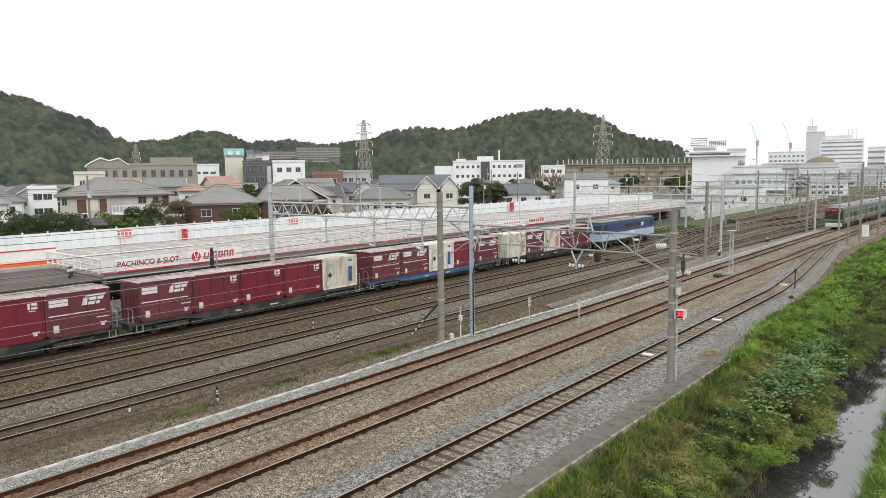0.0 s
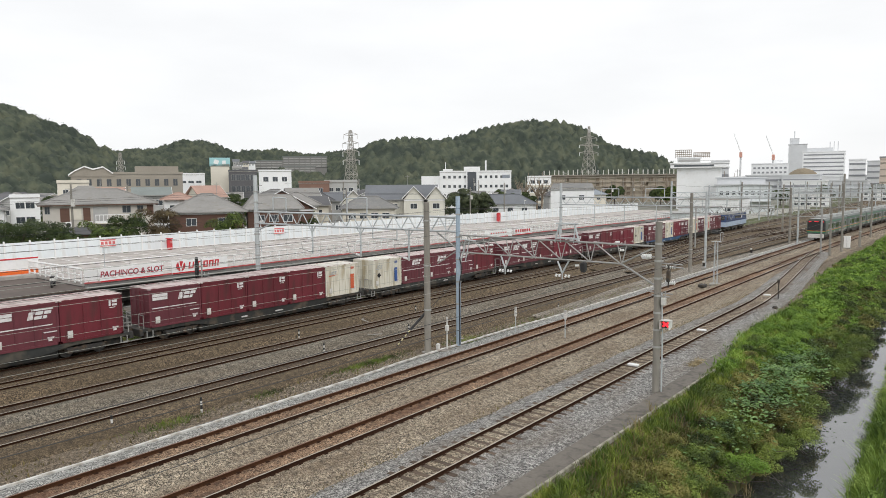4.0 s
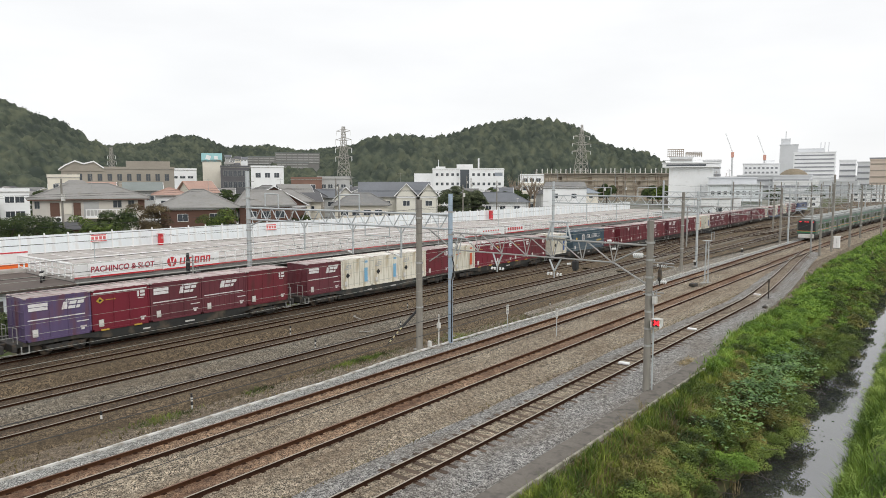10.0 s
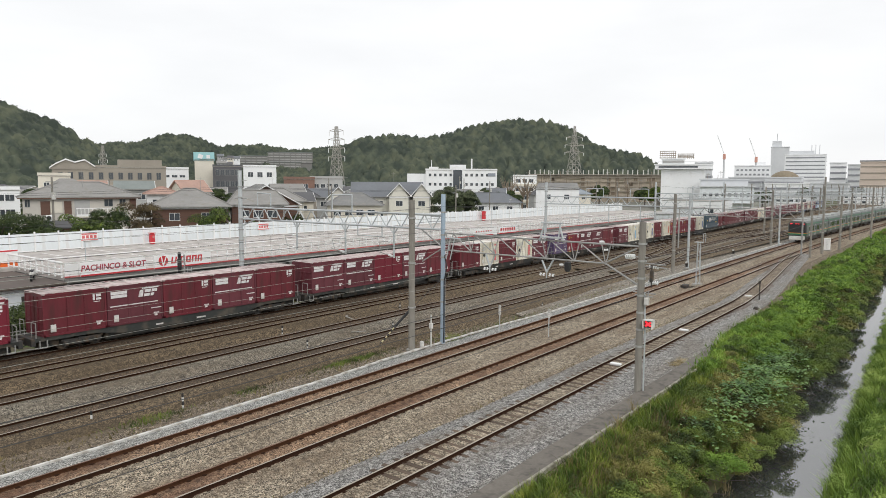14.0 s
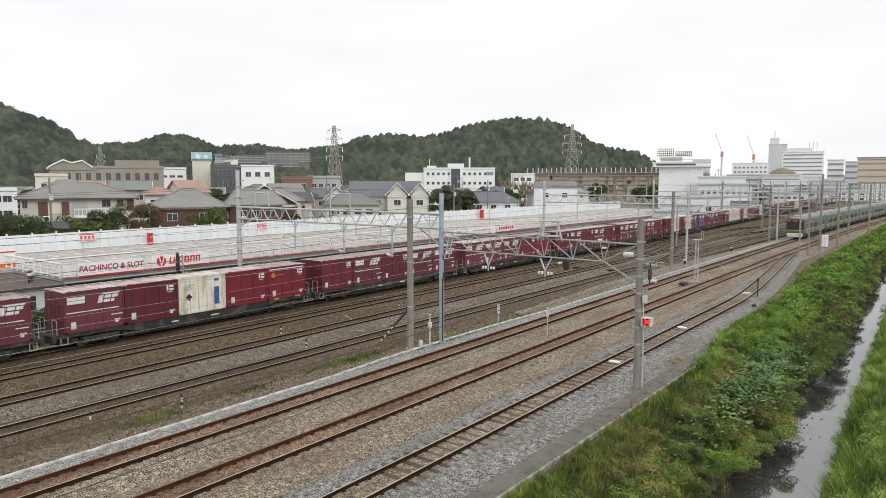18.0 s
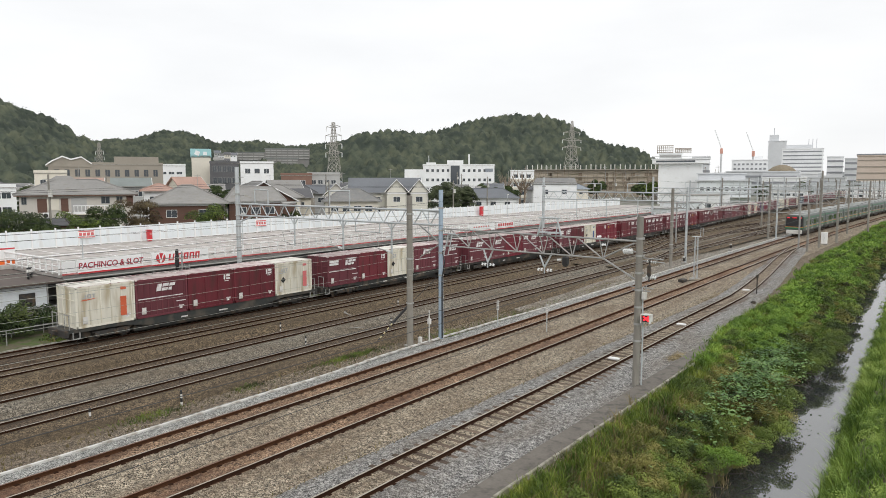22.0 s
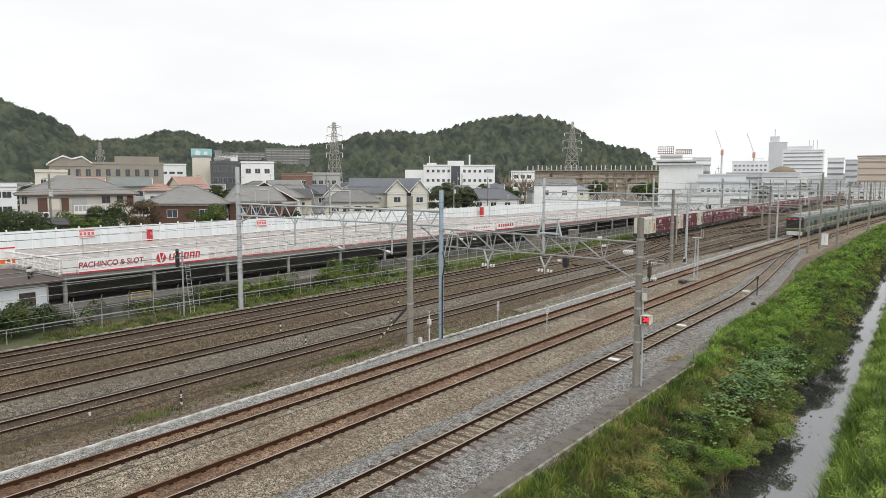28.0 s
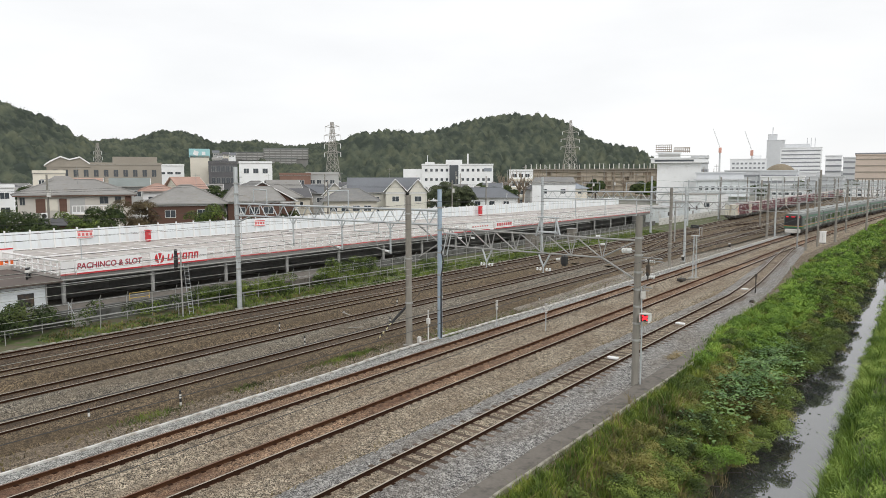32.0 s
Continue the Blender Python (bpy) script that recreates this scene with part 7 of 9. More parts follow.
tower = block("tall blank white tower block with an overhanging top floor", -95.5, 287.5, 18, 17.0, 14.0, 16.0, WALL_WHITE, nx=4, floors=0)
part("overhang", Build().box((0, -0.3, 17.3), (22.0, 17.0, 1.5)).box((0, -0.3, 18.35), (22.6, 17.6, 0.4)), WALL_WHITE, tower)
part("penthouse", Build().box((-4, 0, 19.6), (9, 8, 2.2)).box((-4, -0.2, 20.8), (9.6, 8.6, 0.3)), WALL_WHITE, tower)
part("roof_rail", Build().rod((-11, -8.9, 19.4), (11, -8.9, 19.4), 0.07, n=4).rod((11, -8.9, 19.4), (11, 8.3, 19.4), 0.07, n=4).rod((-11, -8.9, 19.4), (-11, 8.3, 19.4), 0.07, n=4).box((-4, -4.2, 19.6), (8.2, 0.2, 0.9)), DULLSTEEL, tower)
tb = Build()
for x0, zt in ((-9.2, 24.0), (-2.2, 22.8)):
    for q in range(9):
        tb.bar((x0 + q * 0.75, -4.4, 20.7), (x0 + q * 0.75, -4.4, zt), 0.1)
    for q in range(4):
        tb.bar((x0 - 0.2, -4.45, 21.2 + q * (zt - 21.3) / 3), (x0 + 6.2, -4.45, 21.2 + q * (zt - 21.3) / 3), 0.13)
part("sign_frame", tb, TWIGBROWN, tower, "rusty lattice of an empty rooftop sign frame")
part("window_slit", Build().box((-2, -8.82, 17.4), (15, 0.1, 0.7)), GLASS, tower)
hall = block("two-storey pale workshop with a row of square windows", -74.9, 276.0, 15, 19.0, 12.0, 9.0, PANEL, nx=7, floors=0, parapet=False)
windows_on(hall, 19.0, 12.0, [6.6], 8, (1.2, 1.3), "f", DULLSTEEL)
part("roof_ledge", Build().box((0, 0, 9.7), (20.4, 13.4, 0.5)), HAZE_GREY, hall)
part("upper_hall", Build().box((-1, 3, 11.0), (17, 7, 2.4)).box((-1, 3, 12.4), (18, 8, 0.4)), HAZE_GREY, hall)
part("canopy", Build().box((2, -7.2, 3.4), (15, 2.4, 0.2)), DULLSTEEL, hall)
hall = block("low pale depot shed beside the freight lines", -66.0, 214.0, 8, 16.0, 26.0, 5.2, WALL_WHITE, nx=4, floors=1, size=(1.6, 1.3), sides="fr", parapet=False)
for x, y, w, d, t, l in ((-62, 330, 14, 16, 4.6, "low pale depot building by the yard"), (-46, 430, 22, 14, 5, "low grey station building far down the line"), (-100, 330, 20, 14, 12.0, "grey apartment building by the depot")):
    block(l, x, y, 8, w, d, t, random.choice((WALL_WHITE, WALL_GREY)), nx=5, floors=3 if t > 8 else 2, size=(1.6, 1.2), sides="f")

# the far city
def far_block(label, x, y, rz, w, d, top, wall, bands=0):
    ob = thing("city_building", label, "building", "far city buildings", m=pose(x, y, -0.45, 0, 0, rz))
    part("wall", Build().box((0, 0, top / 2), (w, d, top)), wall, ob)
    part("roof_edge", Build().box((0, 0, top + 0.4), (w + 0.8, d + 0.8, 0.8)), wall, ob)
    for j in range(bands):
        part("window_band", Build().box((0, -d / 2 - 0.12, top - 3 - j * 4.4), (w * 0.94, 0.3, 1.3)).box((w / 2 + 0.12, 0, top - 3 - j * 4.4), (0.3, d * 0.9, 1.3)), HAZE_BAND, ob)
    return ob


hosp = far_block("large white hospital with dark window bands", -155, 887, 10, 42, 30, 44, HAZE_WHITE, 9)
part("penthouse", Build().box((-4, 0, 46.5), (26, 16, 5)), HAZE_GREY, hosp)
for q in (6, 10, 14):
    part("flue", Build().rod((q, 0, 44), (q, 0, 56), 0.4, n=6), HAZE_GREY, hosp)
twr = far_block("tall stepped hazy tower beside the hospital", -201, 979, 12, 21, 24, 58, HAZE_GREY, 0)
part("upper_step", Build().box((-4, 0, 62), (11, 14, 9)).rod((-4, 0, 66), (-4, 0, 76), 0.5, n=6), HAZE_GREY, twr)
wing = far_block("white hospital wing with square windows", -181, 759, 13, 34, 18, 29, HAZE_WHITE, 0)
for q in range(8):
    for r in range(3):
        part("window", Build().box((-14 + q * 4, -9.1, 25 - r * 4.5), (2.2, 0.3, 1.8)), HAZE_BAND, wing)
part("stair_house", Build().box((8, 0, 31), (8, 8, 4)), HAZE_WHITE, wing)
far_block("pale block with dark bands beside the tower", -122, 402, 17, 9, 12, 22.0, HAZE_GREY, 3)
far_block("white apartment tower far down the line", -84, 614, 8, 11, 12, 27, HAZE_WHITE, 4)
far_block("dark-topped office far off", -71, 596, 7, 8, 10, 25, HAZE_GREY, 5)
# this beige is lightened by the same painted haze
beige = far_block("broad pinkish-beige commercial building", -47, 518, 5, 22, 18, 24.5, paint("haze_beige", (0.58, 0.49, 0.42), 0.8, scale=0.8, var=0.05, big=0.1, bump=0), 0)
part("dark_roof", Build().box((0, 0, 25.6), (23, 19, 0.8)), HAZE_BAND, beige)
for q in range(5):
    part("floor_line", Build().box((0, -9.1, 6 + q * 4), (21.6, 0.3, 0.7)), WALL_BEIGE, beige)
far_block("low pale city building", -120, 640, 10, 40, 20, 14, HAZE_WHITE, 3)
far_block("low grey city building", -95, 520, 9, 30, 20, 11, HAZE_GREY, 2)
for j in range(26):
    a = random.uniform(4, 16)
    dd = random.uniform(450, 1000)
    far_block("small pale building in the far town", -dd * math.sin(radians(a)), dd * math.cos(radians(a)), random.uniform(0, 20), random.uniform(10, 26), 14, random.uniform(8, 15), random.choice((HAZE_WHITE, HAZE_GREY, WALL_WHITE, HAZE_GREY)), 2)
for x, y, h in ((-250, 905, 62), (-214, 912, 58)):
    ob = thing("tower_crane", "white and red tower crane over the far city", "crane", "tower cranes", m=pose(x, y, -0.45))
    part("mast_post", Build().bar((0, 0, 0), (0, 0, h - 16), 1.1), HAZE_GREY, ob)
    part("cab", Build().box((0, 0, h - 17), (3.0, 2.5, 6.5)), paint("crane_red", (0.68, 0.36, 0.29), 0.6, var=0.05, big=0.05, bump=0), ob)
    part("jib", Build().bar((0, 0, h - 14), (-9, 0, h + 10), 0.6), HAZE_WHITE, ob)
# haze over the distance is painted into these block and gallery greys
FARSLAB = paint("far_slab", (0.23, 0.225, 0.215), 0.8, scale=0.8, var=0.1, big=0.15, bump=0)
FARBAND = paint("far_band", (0.42, 0.42, 0.4), 0.8, scale=0.8, var=0.1, big=0.15, bump=0)
for nm_, ax, ay, az_, aw, ah, nf in (("long far apartment block of four storeys on the hill", -613, 513.5, 31.5, 49, 11.5, 4), ("lower far apartment block at the foot of the hill", -612.5, 505, 23.0, 36, 9.0, 3), ("smaller far apartment block among hillside trees", -634.5, 480, 30.0, 30, 8.5, 3)):
    ap = thing("apartment_block", nm_, "apartment block", "hillside apartment blocks", m=pose(ax, ay, az_, 0, 0, 50))
    part("podium", Build().box((0, 0, -8), (aw - 1, 9, 16)), FARSLAB, ap)
    part("wall", Build().box((0, 0, ah / 2), (aw, 10, ah)), FARSLAB, ap)
    part("roof", Build().box((0, 0, ah + 0.3), (aw + 1, 11, 0.6)), ROOF_GREEN, ap, "green-grey flat roof")
    for j in range(nf):
        part("gallery", Build().box((0, -5.2, 1.2 + j * (ah / nf)), (aw, 0.6, 1.0)), FARBAND, ap, "pale gallery parapet")
    for j in range(int(aw / 6) + 1):
        part("bay_wall", Build().box((-aw / 2 + 0.4 + j * (aw - 0.8) / int(aw / 6), -5.5, ah / 2), (0.7, 1.2, ah)), FARSLAB, ap)

dome = thing("domed_hall", "brown dome-shaped roof among the far buildings", "building", m=pose(-108.8, 549.3, -0.45))
db = Build()
for j in range(6):
    for i in range(20):
        def dp(a, c):
            return (11.5 * math.cos(a) * math.cos(c), 11.5 * math.sin(a) * math.cos(c), 11.5 + 9 * math.sin(c) ** 1.2)
        a0, a1, c0, c1 = math.tau * i / 20, math.tau * (i + 1) / 20, math.pi / 2 * j / 6, math.pi / 2 * (j + 1) / 6
        db.add([dp(a0, c0), dp(a1, c0), dp(a1, c1), dp(a0, c1)], ((0, 1, 2, 3),))
part("dome", db, paint("tan_roof", (0.24, 0.2, 0.14), 0.9, scale=0.8, var=0.25, big=0.3, bump=0.3), dome)
part("wall", Build().rod((0, 0, 0), (0, 0, 11.5), 11, n=20), WALL_BEIGE, dome)
# small houses that fill the town
TONES = (WALL_WHITE, WALL_CREAM, WALL_GREY, WALL_BEIGE, WALL_YELLOW, WALL_WHITE)
ROOFS = (ROOF_GREY, ROOF_TAN, ROOF_SLATE, ROOF_DARK, ROOF_GREY, ROOF_BLUE, ROOF_TAN, ROOF_DARK)
SAY = {"white_render": "white", "cream_render": "cream", "grey_render": "grey", "beige_tile": "beige", "yellow_render": "pale yellow"}
COLOUR = {"grey_tile_roof": "grey", "tan_slate_roof": "tan", "blue_grey_roof": "blue-grey", "dark_roof": "dark", "slate_grey_roof": "slate", "orange_tile_roof": "orange"}
rnd = random.Random(5)
PLACED = [(-138, 232), (-112, 171), (-237, 229), (-156, 66), (-133, 71), (-141, 66), (-152, 55), (-107, 49), (-96, 60), (-92, 70), (-97, 79), (-113, 92), (-106, 104), (-104, 115), (-97, 114), (-105, 159), (-90, 168), (-128, 80), (-118, 68), (-150, 46), (-138, 39), (-144, 124), (-141, 130), (-205, 103), (-195, 90), (-215, 118), (-219, 144), (-206, 144), (-199, 153), (-232, 128), (-177, 243), (-165, 252), (-190, 235), (-95, 287), (-74, 284)]
made = 0
for j in range(2600):
    a, dd = radians(rnd.uniform(14, 80)), rnd.uniform(132, 420)
    x, y = -dd * math.sin(a), dd * math.cos(a)
    if y > 92 and dd < 182:
        continue
    if x > -96 - max(0, y - 130) * 0.05 or any((x - u) ** 2 + (y - v) ** 2 < 15.5 ** 2 for u, v in PLACED):
        continue
    if (x + 176) ** 2 + (y - 382) ** 2 < 48 ** 2:
        continue
    PLACED.append((x, y))
    wl_, rf = rnd.choice(TONES), rnd.choice(ROOFS)
    w, d = rnd.uniform(8, 11.5), rnd.uniform(7, 9)
    e = rnd.uniform(5.4, 6.4)
    if (19.5 < math.degrees(a) < 26.5 and dd < 385) or (26.4 < math.degrees(a) < 31.5 and dd < 240):
        continue
    house("%s town house with a %s roof" % (SAY[wl_.name], COLOUR[rf.name]), x, y, math.degrees(a) + rnd.uniform(-25, 25), w, d, e, e + rnd.uniform(1.8, 2.7), wl_, rf, rnd.choice(("hip", "gx", "gy")), nx=rnd.choice((2, 3)), floors=2 if dd < 230 else 1, extra=False)
    made += 1
    if made > 110:
        break


PYLON = paint("weathered_pylon_steel", (0.4, 0.38, 0.345), 0.65, 0.2, scale=2, var=0.12, big=0.2, bump=0.0)


def pylon(label, x, y, z0, top, base, arms=3, rz=0.0, reach=4.0):
    ob = thing("power_pylon", label, "pylon", "power pylons", m=pose(x, y, z0, 0, 0, rz))
    h = top - z0
    r = h / 330

    def corner(z, sx, sy):
        w = base / 2 * (1 - z / h) ** 1.15 + 0.55
        return Vector((sx * w, sy * w, z))
    n = 11
    zs = [h * (1 - (1 - j / n) ** 1.25) for j in range(n + 1)]
    b, c = Build(), Build()
    for sx, sy in ((-1, -1), (1, -1), (1, 1), (-1, 1)):
        part("leg", Build().tube([corner(u, sx, sy) for u in zs], r), PYLON, ob)
        for u, v in zip(zs, zs[1:]):
            nx_, ny_ = (-sy, sx)
            c.bar(corner(u, sx, sy), corner(v, nx_, ny_), r * 0.8)
            c.bar(corner(u, nx_, ny_), corner(v, sx, sy), r * 0.8)
            c.bar(corner(v, sx, sy), corner(v, nx_, ny_), r * 0.7)
    part("lattice", c, PYLON, ob)
    for j in range(arms):
        z = h * (0.6 + 0.11 * j)
        w = reach * (1 - 0.14 * (j == arms - 1))
        for s in (-1, 1):
            arm = part("cross_arm", Build().bar((0, 0, z), (s * w, 0, z + 0.6), r * 1.1).bar((0, 0, z + h * 0.045), (s * w, 0, z + 0.6), r), PYLON, ob)
            part("insulator_string", Build().bar((s * w, 0, z + 0.6), (s * w, 0, z - 1.6), r * 1.6), PORCELAIN, arm)
    return ob


pylon("tall steel lattice pylon with short cross arms", -238.7, 227.8, -0.45, 36.2, 6.2, 4, 20, 4.2)
pylon("steel lattice pylon in front of the wooded hill", -248, 490, 2, 54.5, 11, 3, 60, 8.5)
pylon("smaller steel pylon before the wooded hill", -449, 221, -0.45, 33, 5, 3, 10, 4.5)
# street poles
for x, y, h in ((-91.5, 38.5, 11.0), (-93, 66.5, 9.0), (-99, 93, 10), (-94, 127, 10), (-100, 150, 11), (-92, 20, 11), (-112, 135, 10), (-120, 60, 11), (-118, 110, 11.5), (-84, 180, 11), (-130, 180, 12), (-150, 205, 13), (-88, 204, 11)):
    ob = thing("utility_pole", "grey concrete utility pole with crossbars", "utility pole", "street utility poles", m=pose(x, y, -0.45))
    part("shaft", Build().rod((0, 0, 0), (0, 0, h), 0.19, 0.12, n=8), POLE, ob)
    part("crossbar", Build().box((0, 0, h - 0.6), (0.1, 1.8, 0.1), rz=20).box((0, 0, h - 1.3), (0.1, 1.5, 0.1), rz=20), DULLSTEEL, ob)
    part("transformer", Build().rod((0.35, 0, h - 2.8), (0.35, 0, h - 1.9), 0.25, n=10), PALE, ob)

# ---- wooded hills ----
HILLS = ((-593, 165, 74, 82), (-578, 234, 49, 45), (-720, 331, 42, 77), (-749, 405, 49, 75), (-767, 471, 64, 55), (-765, 567, 56, 70), (-763, 649, 50, 84), (-731, 732, 56, 88), (-685, 699, 51, 78),
         (-434, 458, 46, 39), (-422, 503, 50, 56), (-388, 555, 59, 46), (-367, 591, 66, 49), (-342, 621, 65, 49), (-295, 644, 38, 47), (-269, 650, 33, 35), (-241, 664, 16, 31), (-470, 560, 40, 60), (-655, 528, 39, 62))


# canopy tones greyed and lifted, so the distance haze sits in the colour
HAZY_FOREST = leaf("hazy_forest_canopy", (0.045, 0.057, 0.046), (0.075, 0.09, 0.064), (0.116, 0.126, 0.084), 0.9)
nt = HAZY_FOREST.node_tree
for q in nt.nodes:
    if q.type == "TEX_NOISE":
        q.inputs["Scale"].default_value *= 0.11
fn = nt.nodes.new("ShaderNodeTexNoise")
fn.inputs["Scale"].default_value, fn.inputs["Detail"].default_value = 0.55, 9.0
fb = nt.nodes.new("ShaderNodeBump")
fb.inputs["Strength"].default_value, fb.inputs["Distance"].default_value = 1.0, 2.0
nt.links.new(fn.outputs["Fac"], fb.inputs["Height"])
nt.links.new(fb.outputs[0], nt.nodes["Principled BSDF"].inputs["Normal"])


def hill_heights(x, y):
    """Rounded summits, blended."""
    total = np.zeros_like(x)
    for cx, cy, a, r in HILLS:
        q = np.hypot(x - cx, y - cy) / r
        total += np.where(q < 3, (a * np.exp(-0.5 * q ** 2.4)) ** 5, 0.0)
    return total ** 0.2 - 2.0


nx_, ny_ = 110, 90
vs = [(-1080 + 960 * i / (nx_ - 1), 60 + 780 * j / (ny_ - 1)) for j in range(ny_) for i in range(nx_)]
hz = hill_heights(np.array([q[0] for q in vs]), np.array([q[1] for q in vs])) - 1.0
hv = [(x, y, float(z)) for (x, y), z in zip(vs, hz)]
hf = [(j * nx_ + i, j * nx_ + i + 1, (j + 1) * nx_ + i + 1, (j + 1) * nx_ + i) for j in range(ny_ - 1) for i in range(nx_ - 1)]
tagged(new("hill", mesh_of("hill", hv, hf, [HAZY_FOREST], smooth=True)), "low rounded hills behind the town, wooded", "hill", kind="structure")

# crowns of uneven size crowd the slopes that face the town
rs = np.random.RandomState(3)
STEP, CELL = 1.3, 5.0
gx, gy = np.meshgrid(np.arange(-950, -175, STEP), np.arange(105, 800, STEP))
gx = gx + rs.uniform(-0.45, 0.45, gx.shape)
gy = gy + rs.uniform(-0.45, 0.45, gy.shape)
base = hill_heights(gx, gy)
ncx, ncy = 175, 150
ox, oy = rs.uniform(0.1, 0.9, (ncx, ncy)), rs.uniform(0.1, 0.9, (ncx, ncy))
cr_, ch_ = rs.uniform(2.5, 4.9, (ncx, ncy)), rs.uniform(1.2, 8.6, (ncx, ncy))
ix, iy = np.floor((gx + 980) / CELL).astype(int), np.floor((gy - 90) / CELL).astype(int)
crown = np.zeros_like(gx)
for dx in (-1, 0, 1):
    for dy in (-1, 0, 1):
        jx, jy = np.clip(ix + dx, 0, ncx - 1), np.clip(iy + dy, 0, ncy - 1)
        d2 = (gx - (-980 + (jx + ox[jx, jy]) * CELL)) ** 2 + (gy - (90 + (jy + oy[jx, jy]) * CELL)) ** 2
        crown = np.maximum(crown, ch_[jx, jy] * np.sqrt(np.maximum(0.0, 1 - d2 / cr_[jx, jy] ** 2)))
cz = base + crown + rs.normal(0, 0.42, gx.shape) - 1.4
keep = (base > 0.5) & (hill_heights(gx * 0.975, gy * 0.975) < base + 3.5)
u1, v1 = (gx + 621) * 0.777 - (gy - 502) * 0.629, (gx + 621) * 0.629 + (gy - 502) * 0.777
cz = np.where((u1 > -14) & (u1 < 9) & (np.abs(v1) < 46), np.minimum(cz, base - 0.6), cz)
u2, v2 = (gx + 621) * 0.83 - (gy - 437) * 0.56, (gx + 621) * 0.56 + (gy - 437) * 0.83
cz = np.where((u2 > -8) & (u2 < 24) & (np.abs(v2) < 14), np.minimum(cz, base - 0.6), cz)
rows_, cols_ = gx.shape
ids = np.arange(rows_ * cols_).reshape(rows_, cols_)
ok = keep[:-1, :-1] & keep[1:, :-1] & keep[:-1, 1:] & keep[1:, 1:]
quads = np.stack([ids[:-1, :-1][ok], ids[:-1, 1:][ok], ids[1:, 1:][ok], ids[1:, :-1][ok]], 1)
used, inv = np.unique(quads, return_inverse=True)
P = np.stack([gx.ravel(), gy.ravel(), cz.ravel()], 1)[used]
Q = inv.reshape(-1, 4)
pickq = rs.choice(len(P), 90000)
LC = P[pickq] + rs.normal(0, 0.5, (len(pickq), 3)) + np.array([0, 0, 0.25])
LN = rs.normal(0, 0.3, LC.shape) + np.array([0.5, -0.5, 1.3])
LN /= np.linalg.norm(LN, axis=1)[:, None]
LT = np.cross(LN, rs.normal(0, 1, LN.shape))
LT /= np.linalg.norm(LT, axis=1)[:, None]
LW = np.cross(LN, LT)
LS = rs.uniform(0.25, 0.7, (len(LC), 1))
LV = np.stack([LC - LT * LS, LC + LW * LS * 0.7, LC + LT * LS, LC - LW * LS * 0.7], 1).reshape(-1, 3)
LF = np.arange(len(LC))[:, None] * 4 + np.array([0, 1, 2, 3]) + len(P)
me = bpy.data.meshes.new("woodland")
me.from_pydata(np.concatenate([P, LV]).tolist(), [], Q.tolist() + LF.tolist())
me.materials.append(HAZY_FOREST)
me.polygons.foreach_set("use_smooth", [True] * len(me.polygons))
tagged(new("woodland", me), "dense dark green broadleaf woodland covering the hills", "woodland", kind="stuff")

# ---- plants ----
GRASS = leaf("grass_blades", (0.05, 0.085, 0.016), (0.125, 0.18, 0.027), (0.28, 0.31, 0.06))
SHRUB = leaf("shrub_leaves", (0.03, 0.048, 0.012), (0.112, 0.16, 0.031), (0.222, 0.278, 0.054))
OLIVE = leaf("olive_leaves", (0.036, 0.04, 0.013), (0.155, 0.155, 0.04), (0.285, 0.26, 0.078))
LUSH = leaf("lush_grass", (0.065, 0.12, 0.018), (0.19, 0.29, 0.05), (0.36, 0.45, 0.11))
MEADOW = leaf("meadow_grass", (0.072, 0.135, 0.021), (0.165, 0.28, 0.04), (0.28, 0.405, 0.068))
DRY = leaf("dry_grass", (0.1, 0.085, 0.035), (0.18, 0.145, 0.06), (0.28, 0.225, 0.105))
TREE = leaf("tree_leaves", (0.024, 0.04, 0.013), (0.05, 0.074, 0.02), (0.1, 0.125, 0.035))
MAPLE = leaf("red_brown_leaves", (0.06, 0.045, 0.025), (0.115, 0.085, 0.042), (0.16, 0.125, 0.06))
BARK = paint("bark", (0.09, 0.07, 0.055), 0.9, scale=6, var=0.3, big=0.2, bump=0.5, stretch=(1, 1, 0.3))


def blades(name, pts, heights, mat, label, category, width=0.05, lean=0.35, seed=1):
    """Upright tapering blades at the given roots."""
    r = np.random.RandomState(seed)
    n = len(pts)
    a = r.uniform(0, 2 * np.pi, n)
    l = np.stack([np.cos(a), np.sin(a), np.zeros(n)], 1) * (heights * r.uniform(0.1, 2 * lean, n))[:, None]
    b = r.uniform(0, 2 * np.pi, n)
    side = np.stack([np.cos(b), np.sin(b), np.zeros(n)], 1) * (width * r.uniform(0.6, 1.4, n))[:, None]
    up = np.zeros((n, 3))
    up[:, 2] = heights
    mid = pts + up * 0.6 + l * 0.35
    tip = pts + up * (1 - 0.12 * r.rand(n))[:, None] + l
    v = np.stack([pts - side, pts + side, mid + side * 0.8, mid - side * 0.8, tip], 1).reshape(-1, 3)
    k = np.arange(n)[:, None] * 5
    q = (k + np.array([0, 1, 2, 3])).tolist() + (k + np.array([3, 2, 4])).tolist()
    me = bpy.data.meshes.new(name)
    me.from_pydata(v.tolist(), [], q)
    me.materials.append(mat)
    return tagged(new(name, me), label, category, kind="stuff")


